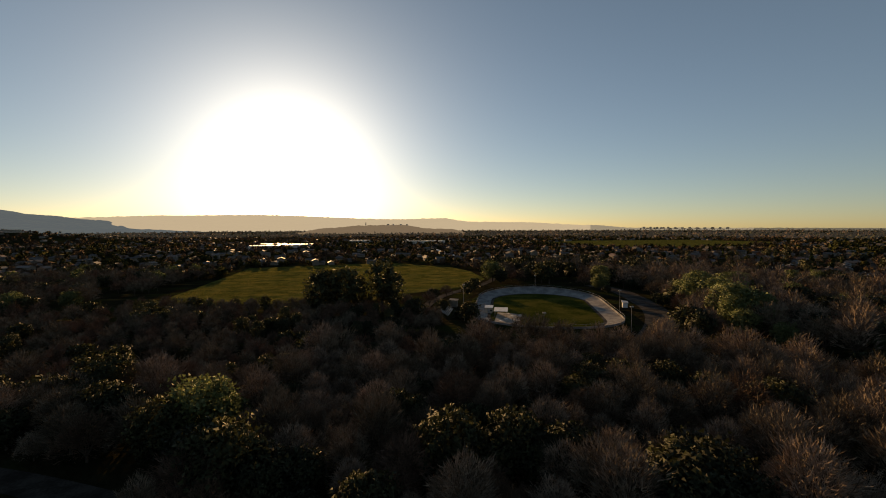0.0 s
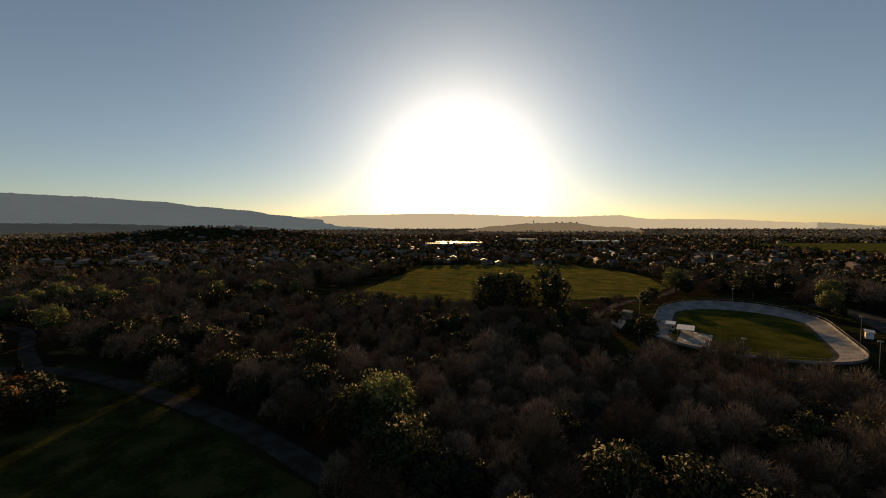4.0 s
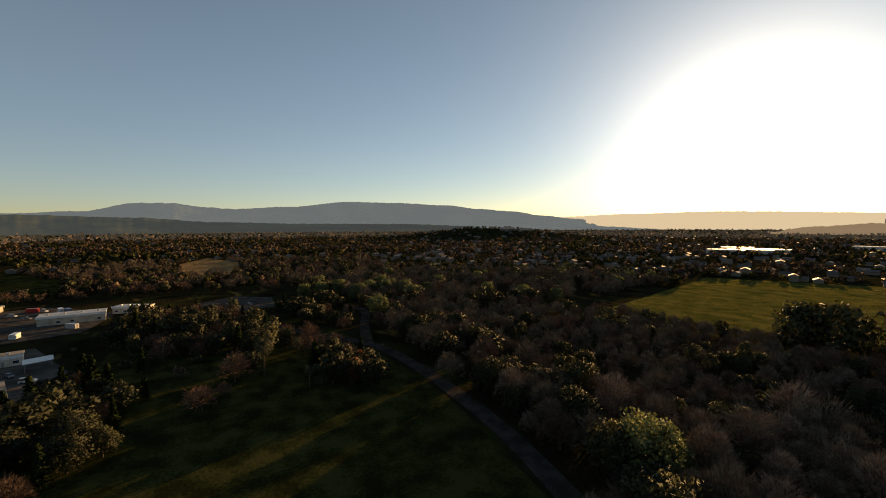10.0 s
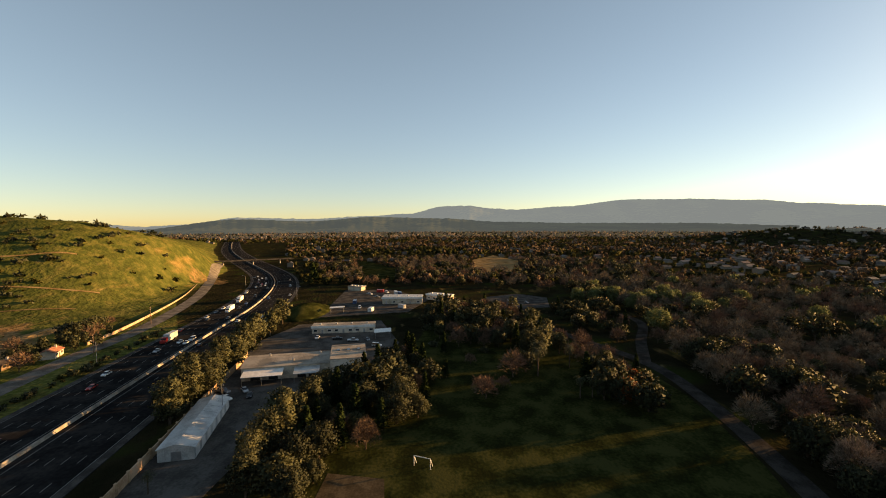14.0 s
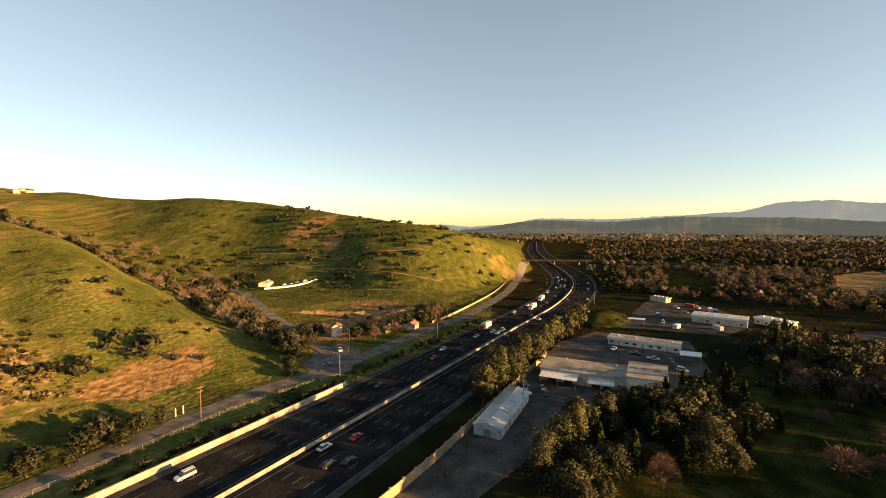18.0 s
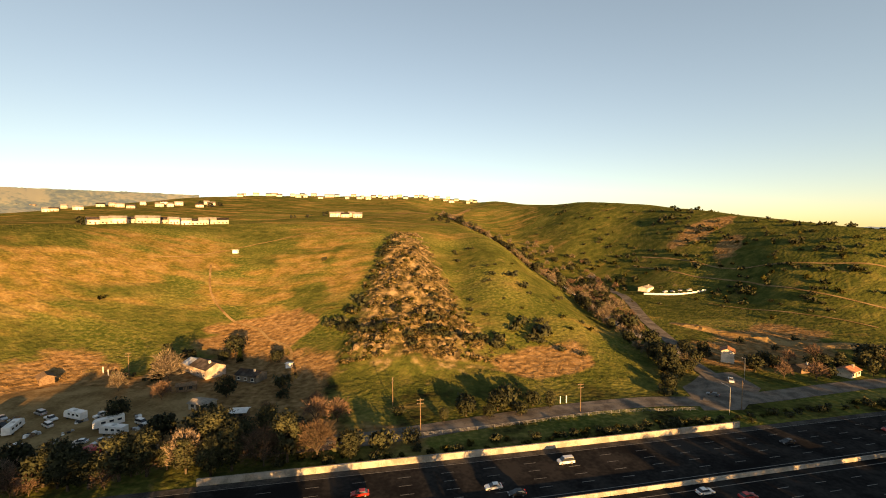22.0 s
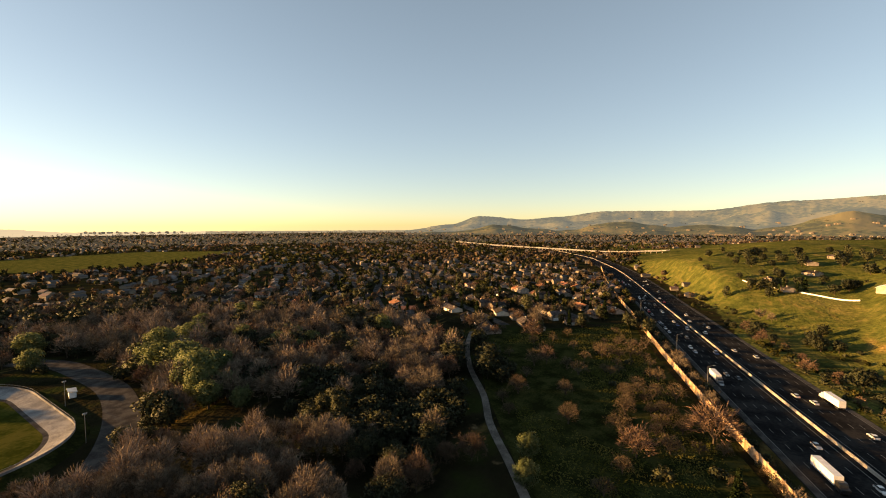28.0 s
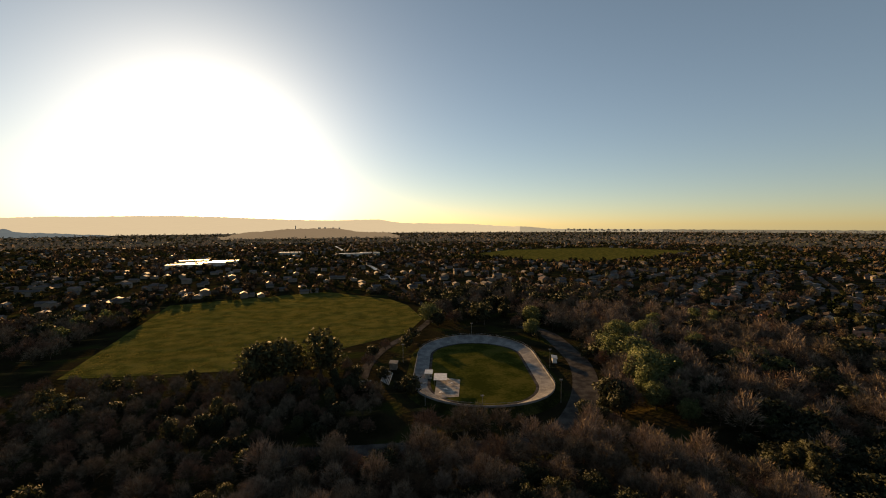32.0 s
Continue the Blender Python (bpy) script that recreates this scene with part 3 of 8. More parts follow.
radii = [0]
while radii[-1] < 4940:
    r = radii[-1]
    radii.append(min(4940, r + (14 if r < 128 else 4 if r < 420 else 7 if r < 760 else 14 if r < 1200 else 60 if r < 2000 else 160)))
N_AZ = 840
verts, faces, tint = [(0, 0, 0)], [], [(0, 0, 0, 0)]
for r in radii[1:]:
    for k in range(N_AZ):
        x, y, _ = polar(k * 360 / N_AZ, r)
        z = height(x, y)
        verts.append((x, y, z))
        tint.append(zones(x, y, z))
for k in range(N_AZ):
    faces.append((0, 1 + k, 1 + (k + 1) % N_AZ))
for i in range(len(radii) - 2):
    for k in range(N_AZ):
        a, b = 1 + i * N_AZ + k, 1 + i * N_AZ + (k + 1) % N_AZ
        faces.append((a, a + N_AZ, b + N_AZ, b))
me = bpy.data.meshes.new("ground")
me.from_pydata(verts, [], faces)
attr = me.color_attributes.new("zone", "FLOAT_COLOR", "POINT")
attr.data.foreach_set("color", np.array(tint, dtype=np.float32).ravel())
me.materials.append(M_GROUND)
me.polygons.foreach_set("use_smooth", [True] * len(me.polygons))
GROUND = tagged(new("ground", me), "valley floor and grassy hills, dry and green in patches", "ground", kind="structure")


def sheet(name, poly, mat, z, label, category, thick=0.0):
    """A level patch of ground with its own surface."""
    m = Mesh()
    m.face(*[(x, y, z) for x, y in poly])
    n = len(poly)
    for i in range(n):
        (ax, ay), (bx, by) = poly[i], poly[(i + 1) % n]
        m.face((ax, ay, z), (ax, ay, -0.3), (bx, by, -0.3), (bx, by, z))
    return tagged(part(name, m, mat), label, category, kind="structure")


def ribbon(name, line, left, right, mat, z, label, category, step=6.0, drape=False):
    """A strip along a line, from left to right of it in metres."""
    m, pts = Mesh(), spline(line, step)
    for (x, y, h) in pts:
        nx, ny = -math.sin(h), math.cos(h)
        for off in (left, right):
            px, py = x + nx * off, y + ny * off
            m.v.append((px, py, z + (height(px, py) if drape else 0)))
    for i in range(len(pts) - 1):
        m.f.append((2 * i, 2 * i + 1, 2 * i + 3, 2 * i + 2))
    return tagged(part(name, m, mat), label, category, kind="structure")



# coarse grass of the open slope
gr = np.random.RandomState(8)
gv, gz = [], []
while len(gv) < 70000 * 3:
    az, r = gr.uniform(152, 256), 160 + 330 * gr.rand() ** 1.2
    x, y, _ = polar(az, r)
    z = height(x, y)
    if z < 0.8:
        continue
    h, a, w = gr.uniform(0.12, 0.4), gr.uniform(0, 6.28), gr.uniform(0.15, 0.4)
    dx, dy = math.cos(a) * w, math.sin(a) * w
    gv += [(x - dx, y - dy, z - 0.1), (x + dx, y + dy, z - 0.1), (x + gr.uniform(-0.3, 0.3), y + gr.uniform(-0.3, 0.3), z + h)]
    gz += [zones(x, y, z)] * 3
me = bpy.data.meshes.new("hill_grass")
me.from_pydata(gv, [], [(i, i + 1, i + 2) for i in range(0, len(gv), 3)])
attr = me.color_attributes.new("zone", "FLOAT_COLOR", "POINT")
attr.data.foreach_set("color", np.array(gz, dtype=np.float32).ravel())
me.materials.append(M_GROUND)
tagged(new("hill_grass", me), "coarse green and dry grass on the slope", "grass", kind="stuff")


def tussocks(name, polys, count, tall, wide, mat, label, seed):
    """Long grass over open ground, in drifts."""
    rg = np.random.RandomState(seed)
    xs, ys = [p[0] for q in polys for p in q], [p[1] for q in polys for p in q]
    v = []
    while len(v) < count * 3:
        x, y = rg.uniform(min(xs), max(xs)), rg.uniform(min(ys), max(ys))
        if noise.noise((x / 55, y / 9, seed)) + rg.uniform(-0.35, 0.35) < -0.05 or not any(inside(x, y, q) for q in polys):
            continue
        h, a, w = rg.uniform(0.5, 1.3) * tall, rg.uniform(0, 6.28), rg.uniform(0.5, 1.3) * wide
        dx, dy = math.cos(a) * w, math.sin(a) * w
        v += [(x - dx, y - dy, 0.05), (x + dx, y + dy, 0.05), (x + rg.uniform(-0.3, 0.3), y + rg.uniform(-0.3, 0.3), h)]
    m = bpy.data.meshes.new(name)
    m.from_pydata(v, [], [(i, i + 1, i + 2) for i in range(0, len(v), 3)])
    m.materials.append(mat)
    tagged(new(name, m), label, "grass", kind="stuff")


tussocks("field_grass", [[(-170, 253), (-82, 253), (-38, 280), (18, 321), (33, 366), (26, 430), (10, 466), (-65, 533), (-210, 468), (-196, 400)]], 110000, 0.3, 0.42, M_TUSSOCK, "long streaky grass of the open field", 5)
tussocks("meadow_weeds", [[(130, -34), (215, -16), (300, 2), (290, 40), (230, 30), (150, 0)], [(80, -40), (130, -32), (150, 0), (180, 50), (130, 30), (80, 0)], [(300, 2), (365, 8), (330, 40), (290, 84), (262, 90)]], 14000, 0.5, 0.45, M_TUSSOCK, "tufts of weeds and grass in the meadow", 6)
# ---- freeway ----
LINE = spline(MEDIAN, 1.0)


def on_line(s, off):
    """Place and heading on the freeway, s metres along it and off metres towards the hill."""
    i = max(0, min(len(LINE) - 2, int(s)))
    (x0, y0, h), (x1, y1, _) = LINE[i], LINE[i + 1]
    x, y = x0 + (x1 - x0) * (s - i), y0 + (y1 - y0) * (s - i)
    return x - math.sin(h) * off, y + math.cos(h) * off, h


def s_near(px, py):
    return min(range(0, len(LINE)), key=lambda i: (LINE[i][0] - px) ** 2 + (LINE[i][1] - py) ** 2)


S0, S1 = s_near(420, -26), s_near(-320, -152)
road = ribbon("road", MEDIAN, -24.0, 23.5, M_ASPHALT, 0.06, "dark asphalt freeway with many lanes", "freeway")


def strip(m, s0, s1, off, w, z, step=6):
    """A painted stripe along the road."""
    s = s0
    while s < s1 - 0.01:
        e = min(s1, s + step)
        a, b = on_line(s, off - w / 2), on_line(s, off + w / 2)
        c, d = on_line(e, off + w / 2), on_line(e, off - w / 2)
        m.face((a[0], a[1], z), (d[0], d[1], z), (c[0], c[1], z), (b[0], b[1], z))
        s = e


for side in (1, -1):
    for off in (2.6, 21.2):
        m = Mesh()
        strip(m, 0, len(LINE) - 2, side * off, 0.18, 0.075)
        part("edge_line", m, M_PAINT, road)
    m = Mesh()
    strip(m, 0, len(LINE) - 2, side * 22.6, 2.2, 0.068)
    part("shoulder", m, M_PAVE, road, "paler worn shoulder of the freeway")
# lane dashes: single pieces near the camera, joined ones far away
rest = Mesh()
dash_count = 0
for lane in (1, 2, 3, 4):
    for side in (1, -1):
        for s in range(40, len(LINE) - 40, 12):
            off = side * (2.6 + lane * 3.72)
            if S0 + 160 < s < S1 - 60 and dash_count < 300:
                m = Mesh()
                strip(m, s, s + 3.6, off, 0.16, 0.076)
                part("lane_dash", m, M_PAINT, road)
                dash_count += 1
            else:
                strip(rest, s, s + 3.6, off, 0.16, 0.076)
tagged(part("far_lane_dashes", rest, M_PAINT, road), kind="stuff")

# concrete median barrier, cast in lengths
barrier = tagged(thing("median_barrier", "pale concrete barrier along the middle of the freeway", "barrier"), kind="structure")
PROFILE = ((-0.42, 0.06), (-0.42, 0.16), (-0.24, 0.42), (-0.14, 1.05), (0.14, 1.05), (0.24, 0.42), (0.42, 0.16), (0.42, 0.06))


def barrier_piece(m, s, e):
    m.loft([[(*on_line(q, o)[:2], z) for o, z in PROFILE] for q in (s, e)])


farb = Mesh()
for s in range(0, len(LINE) - 10, 8):
    if S0 < s < S1:
        m = Mesh()
        barrier_piece(m, s + 0.03, s + 7.97)
        part("barrier_block", m, M_OLDWALL, barrier)
    else:
        barrier_piece(farb, s, s + 8)
tagged(part("far_barrier_blocks", farb, M_OLDWALL, barrier), kind="stuff")

# retaining wall on the hill side, sound wall on the park side
wall = tagged(thing("wall_hillside", "long pale concrete retaining wall beside the freeway", "wall"), kind="structure")
for s in range(s_near(60, -87), s_near(-104, -115), 6):
    m = Mesh()
    m.loft([[(*on_line(q, o)[:2], z) for o, z in ((23.9, 0), (23.9, 1.8), (24.25, 1.8), (24.25, 0))] for q in (s + 0.02, s + 5.98)])
    part("wall_panel", m, M_OLDWALL, wall)
    if s % 12 < 6:
        m = Mesh()
        m.loft([[(*on_line(q, o)[:2], z) for o, z in ((23.82, 1.8), (23.82, 1.95), (24.33, 1.95), (24.33, 1.8))] for q in (s, s + 12)])
        part("wall_coping", m, M_OLDWALL, wall)
wall = tagged(thing("wall_roadcut", "low concrete wall beside the frontage road", "wall"), kind="structure")
CUT = spline([(-205, -186), (-242, -194), (-330, -222), (-404, -254), (-508, -304)], 6.0)
for (x, y, h), (x2, y2, _) in zip(CUT, CUT[1:]):
    m = Mesh()
    nx, ny = -math.sin(h), math.cos(h)
    m.loft([[(px + nx * o, py + ny * o, z) for o, z in ((-0.25, -0.3), (-0.25, 1.5), (0.25, 1.5), (0.25, -0.3))] for px, py in ((x, y), (x2, y2))])
    part("wall_panel", m, M_TANWALL, wall)
sound = tagged(thing("wall_sound", "tan block sound wall between freeway and park", "wall"), kind="structure")
SOUND = spline([(820, 66), (640, 45), (498, 24), (380, 3), (284, -13), (215, -26), (167, -36), (132, -43), (100, -50), (20, -63), (-67, -73), (-102, -79), (-149, -88), (-190, -96)], 5.0)
far_s = Mesh()
for i, ((x, y, h), (x2, y2, _)) in enumerate(zip(SOUND, SOUND[1:])):
    nx, ny = -math.sin(h), math.cos(h)
    near = -150 < x < 420
    m = Mesh() if near else far_s
    tall = 3.6 if x > 60 else 2.6
    m.loft([[(px + nx * o, py + ny * o, z) for o, z in ((-0.12, -0.2), (-0.12, tall), (0.12, tall), (0.12, -0.2))] for px, py in ((x, y), (x2, y2))])
    if near:
        part("wall_panel", m, M_TANWALL, sound)
        p = Mesh()
        p.box(x - 0.3, y - 0.3, -0.2, x + 0.3, y + 0.3, tall + 0.25)
        part("wall_post", p, M_TANWALL, sound)
tagged(part("far_wall_panels", far_s, M_TANWALL, sound), kind="stuff")


# ---- vehicles ----
def extrude(profile, w0, w1=None):
    """A side profile of (x, z) points widened to both sides; w1 gives the half width of each point."""
    m = Mesh()
    hw = w1 or [w0] * len(profile)
    m.loft([[(x, -w, z) for (x, z), w in zip(profile, hw)], [(x, w, z) for (x, z), w in zip(profile, hw)]])
    return m


def wheel_mesh(r, w):
    m = Mesh()
    m.loft([[(r * math.cos(k * math.pi / 6) * q, o, r * math.sin(k * math.pi / 6) * q) for k in range(12)] for o, q in ((-w / 2, 0.85), (-w * 0.4, 1), (w * 0.4, 1), (w / 2, 0.85))])
    return m


CAR_SHAPES = {
    "car": ([(-2.25, 0.35), (-2.3, 0.75), (-2.1, 0.95), (-1.2, 1.0), (1.0, 0.98), (2.0, 0.8), (2.28, 0.62), (2.25, 0.3)], [(-1.9, 0.96), (-1.25, 1.42), (0.2, 1.45), (1.1, 0.97)], 0.88, 2.7),
    "van": ([(-2.4, 0.35), (-2.45, 1.0), (-2.35, 1.1), (1.3, 1.1), (2.2, 0.95), (2.4, 0.6), (2.35, 0.3)], [(-2.35, 1.08), (-2.2, 1.85), (0.7, 1.88), (1.5, 1.08)], 0.95, 2.9),
    "pickup": ([(-2.75, 0.45), (-2.8, 1.05), (-0.7, 1.08), (1.3, 1.08), (2.5, 1.0), (2.75, 0.7), (2.7, 0.4)], [(-0.7, 1.06), (-0.6, 1.75), (0.8, 1.78), (1.4, 1.06)], 0.95, 3.4),
}
TYRE = wheel_mesh(0.33, 0.22).data("tyre", M_DARK)
RIM = wheel_mesh(0.19, 0.25).data("rim", M_STEEL)
CAR_DATA = {}
for kind_, (low, top, half, base) in CAR_SHAPES.items():
    cab_w = [half - 0.08, half - 0.24, half - 0.24, half - 0.1]
    roof = [(top[1][0] - 0.02, top[1][1]), (top[1][0] + 0.1, top[1][1] + 0.06), (top[2][0] - 0.1, top[2][1] + 0.06), (top[2][0] + 0.02, top[2][1])]
    lw = [half * q for q in (0.93, 0.97, 1, 1, 1, 0.97, 0.92, 0.9)][:len(low)]
    x1, x0 = max(p[0] for p in low), min(p[0] for p in low)
    lampm, tailm = [], []
    for s_ in (-1, 1):
        m = Mesh()
        m.box(x1 - 0.22, s_ * half * 0.72 - 0.16, 0.6, x1 - 0.02, s_ * half * 0.72 + 0.16, 0.74)
        lampm.append(m.data("headlight", M_LAMP))
        m = Mesh()
        m.box(x0 - 0.02, s_ * half * 0.75 - 0.14, 0.72, x0 + 0.12, s_ * half * 0.75 + 0.14, 0.92)
        tailm.append(m.data("tail_light", M_TAIL))
    CAR_DATA[kind_] = dict(body=[extrude(low, half, lw).data("body", p) for p in CAR_PAINTS], cabin=extrude(top, half, cab_w).data("cabin", M_GLASS),
                           roof=[extrude(roof, half - 0.25).data("roof", p) for p in CAR_PAINTS], lamp=lampm, tail=tailm, base=base, half=half)
PAINT_NAMES = ["white", "silver", "black", "dark grey", "red", "blue"]


def car(x, y, turn, paint, kind_="car", where="on the freeway", group="cars on the freeway", z=0.07):
    d = CAR_DATA[kind_]
    root = thing({"car": "car", "van": "van", "pickup": "pickup_truck"}[kind_], "%s %s standing %s" % (PAINT_NAMES[paint], {"car": "saloon car", "van": "passenger van", "pickup": "pickup truck"}[kind_], where), "pickup truck" if kind_ == "pickup" else kind_, (x, y, z), turn, group)
    part("body", d["body"][paint], None, root)
    part("cabin_glass", d["cabin"], None, root, "dark glass cabin")
    part("roof", d["roof"][paint], None, root)
    if math.hypot(x, y) < 260:
        for a, b in zip(d["lamp"], d["tail"]):
            part("headlight", a, None, root)
            part("tail_light", b, None, root, "red tail light")
    if math.hypot(x, y) > 330:
        return root
    for sx in (-0.5, 0.5):
        for sy in (-1, 1):
            w = part("wheel", TYRE, None, root)
            w.matrix_basis = pose(sx * d["base"], sy * (d["half"] - 0.1), 0.33)
            if math.hypot(x, y) < 165:
                part("rim", RIM, None, w)
    return root


rng = random.Random(5)


def traffic(px, py, lane, side, paint=None, kind_=None):
    s = s_near(px, py)
    x, y, h = on_line(s, side * (4.4 + lane * 3.72))
    car(x, y, math.degrees(h) + (180 if side > 0 else 0), rng.choice([0, 0, 0, 1, 1, 2, 2, 3, 4, 5]) if paint is None else paint, kind_ or rng.choice(["car", "car", "car", "van"]))


# thick traffic towards town, thinner near the park
for px, py, lane, side, paint, kind_ in ((-12, -118, 1, 1, 0, "car"), (-38, -110, 3, 1, 0, "van"), (-66, -110, 0, -1, 0, "car"), (-75, -110, 1, -1, 4, "car"), (-60, -108, 2, -1, 2, "car"), (-64, -108, 3, -1, 2, "car"), (-110, -120, 2, 1, 2, "car"),
                                  (-150, -130, 2, 1, 4, "car"), (-165, -130, 3, 1, 0, "car"), (-170, -125, 2, -1, 0, "car"), (150, -90, 3, 1, 0, "van"), (140, -85, 2, 1, 0, "car"), (95, -80, 2, 1, 3, "car"), (62, -80, 1, 1, 3, "car"), (-20, -101, 0, 1, 2, "car"),
                                  (20, -101, 2, 1, 4, "car"), (160, -60, 0, -1, 0, "car"), (152, -60, 1, -1, 0, "car"), (185, -60, 1, -1, 1, "car"), (120, -70, 0, -1, 0, "van"), (112, -70, 3, -1, 1, "car"), (200, -70, 3, 1, 0, "car"), (230, -70, 2, 1, 0, "car")):
    traffic(px, py, lane, side, paint, kind_)
for _ in range(58):
    t = rng.random()
    traffic(230 + 420 * t, -58 + 75 * t, rng.choice([0, 1, 2, 3, 4]), rng.choice([-1, -1, -1, 1]))
for _ in range(42):
    t = rng.random()
    traffic(-190 - 300 * t, -130 - 85 * t, rng.choice([0, 1, 2, 3, 4]), rng.choice([1, 1, -1]))


def truck(px, py, lane, side, label, long=14.0, cab=0, boxmat=M_WHITE):
    s = s_near(px, py)
    x, y, h = on_line(s, side * (4.4 + lane * 3.72))
    root = thing("lorry", label, "lorry", (x, y, 0.07), math.degrees(h) + (180 if side > 0 else 0), "lorries on the freeway")
    m = Mesh()
    m.loft([[(-long / 2, a, b) for a, b in q] for q in ()] or [[(-long / 2, -1.25, 1.1), (-long / 2, 1.25, 1.1), (-long / 2, 1.25, 4.0), (-long / 2, -1.25, 4.0)], [(long / 2 - 3, -1.25, 1.1), (long / 2 - 3, 1.25, 1.1), (long / 2 - 3, 1.25, 4.0), (long / 2 - 3, -1.25, 4.0)]])
    part("cargo_box", m, boxmat, root)
    part("cab", extrude([(long / 2 - 2.6, 0.6), (long / 2 - 2.6, 3.0), (long / 2 - 1.2, 3.1), (long / 2 - 0.5, 2.0), (long / 2 + 0.5, 1.8), (long / 2 + 0.6, 0.6)], 1.2), CAR_PAINTS[cab], root)
    w = Mesh()
    w.box(long / 2 - 1.0, -1.05, 2.05, long / 2 - 0.55, 1.05, 2.8)
    part("windscreen", w, M_GLASS, root)
    c = Mesh()
    c.box(-long / 2, -0.5, 0.75, long / 2 - 0.2, 0.5, 1.08)
    part("chassis", c, M_DARK, root)
    for sx in (-long / 2 + 1.2, -long / 2 + 2.4, long / 2 - 2.2, long / 2 - 0.2):
        for sy in (-1, 1):
            q = part("wheel", TYRE, None, root)
            q.matrix_basis = pose(sx, sy * 1.05, 0.5) @ Matrix.Diagonal((1.5, 1.6, 1.5, 1))


truck(163, -62, 3, -1, "white box lorry with dark cab on the freeway", 15, 2)
truck(232, -66, 4, 1, "white lorry trailer on the freeway", 14, 0)
truck(250, -60, 4, -1, "white lorry on the freeway behind cars", 13, 3)
truck(-215, -140, 3, 1, "red fuel lorry with pale tank", 13, 4, M_METAL)
truck(-290, -150, 2, 1, "white box lorry on the freeway", 12, 0)
truck(-330, -155, 3, 1, "white lorry in slow traffic", 12, 0)


# street lamps and power poles
def lamp_post(x, y, turn, tall=10.0):
    root = thing("street_lamp", "tall galvanised street lamp beside the freeway", "street lamp", (x, y, height(x, y)), turn, "street lamps")
    m = Mesh()
    m.tube((0, 0, -0.3), (0, 0, tall), 0.13, 0.07, 6)
    part("pole", m, M_STEEL, root)
    m = Mesh()
    m.tube((0, 0, tall - 0.1), (2.4, 0, tall + 0.6), 0.06, 0.05, 5)
    part("arm", m, M_STEEL, root)
    m = Mesh()
    m.loft([[(2.2, -0.16, tall + 0.55), (2.2, 0.16, tall + 0.55), (2.2, 0.12, tall + 0.72), (2.2, -0.12, tall + 0.72)], [(3.0, -0.13, tall + 0.6), (3.0, 0.13, tall + 0.6), (3.0, 0.1, tall + 0.74), (3.0, -0.1, tall + 0.74)]])
    part("lamp_head", m, M_STEEL, root)


for px, py, off, t in ((-110, -117, 33, -60), (-145, -125, 60, 30), (-330, -155, -27, 90), (-260, -145, -30, 90), (300, -45, -25, -90), (240, -58, -26, -90), (-180, -130, 28, -90), (-120, -118, -44, 40), (420, -26, -26, -90), (-420, -180, 26, -80), (520, -10, 26, 90)):
    x, y, h = on_line(s_near(px, py), off)
    lamp_post(x, y, t)


def power_pole(x, y, turn, tall=12.0):
    root = thing("power_pole", "dark timber power pole with two crossarms", "utility pole", (x, y, height(x, y)), turn, "power poles")
    m = Mesh()
    m.tube((0, 0, -0.5), (0, 0, tall), 0.17, 0.11, 7, True)
    part("pole", m, M_WOOD, root)
    for z in (tall - 0.7, tall - 1.9):
        m = Mesh()
        m.box(-1.2, -0.07, z - 0.07, 1.2, 0.07, z + 0.07)
        part("crossarm", m, M_WOOD, root)
        for k in (-1.0, -0.4, 0.4, 1.0):
            m = Mesh()
            m.lathe([(0.05, z + 0.07), (0.07, z + 0.16), (0.03, z + 0.24)], 6, k, 0)
            part("insulator", m, M_STEEL, root)


for x, y, t in ((6, -140, 10), (-112, -152, 60), (-186, -166, 30), (140, -196, 20), (-52, -152, 10), (-250, -186, 20), (17, -160, 80)):
    power_pole(x, y, t, 11)

# frontage roads, park roads, lots
FRONT = [(110, -128), (60, -130), (22, -135), (-43, -153), (-80, -160), (-117, -161), (-183, -175), (-242, -184), (-330, -211), (-404, -243), (-508, -294), (-640, -360)]
ribbon("road_frontage", FRONT, -4.5, 4.5, M_SIDEROAD, 0.09, "worn grey asphalt frontage road", "road", drape=True)
RAVINE = [(-106, -158), (-122, -180), (-126, -206), (-135, -240), (-146, -292), (-168, -366), (-182, -439), (-187, -504)]
ribbon("road_ravine", RAVINE, -4.0, 4.0, M_SIDEROAD, 0.25, "narrow asphalt road climbing into the ravine", "road", 4.0, True)
ribbon("road_hill", [(-126, -215), (-118, -260), (-118, -320), (-112, -420), (-98, -520), (-62, -640), (-20, -760)], -3.2, 3.2, M_CONCRETE, 0.5, "narrow pale road along the hill's flank", "road", 4.0, True)
ribbon("road_estate", [(60, -690), (10, -740), (-40, -810), (-80, -900)], -5, 5, M_DIRT, 0.6, "pale dirt road near the crest", "road", 8.0, True)
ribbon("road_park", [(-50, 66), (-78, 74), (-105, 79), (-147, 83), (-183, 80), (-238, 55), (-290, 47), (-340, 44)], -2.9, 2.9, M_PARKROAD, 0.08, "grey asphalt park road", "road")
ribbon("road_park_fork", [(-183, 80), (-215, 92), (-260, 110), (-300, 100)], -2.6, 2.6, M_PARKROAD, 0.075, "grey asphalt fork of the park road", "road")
ribbon("path", [(85, 10), (105, 22), (129, 36), (155, 52), (181, 64), (215, 84), (254, 101), (290, 112)], -1.5, 1.5, M_SIDEROAD, 0.08, "narrow grey path through the meadow", "path", 3.0)
ribbon("path_trail", [(105, 15), (118, 2), (124, -12), (121, -24)], -1.0, 1.0, M_DIRT, 0.09, "narrow dirt trail", "path", 3.0)
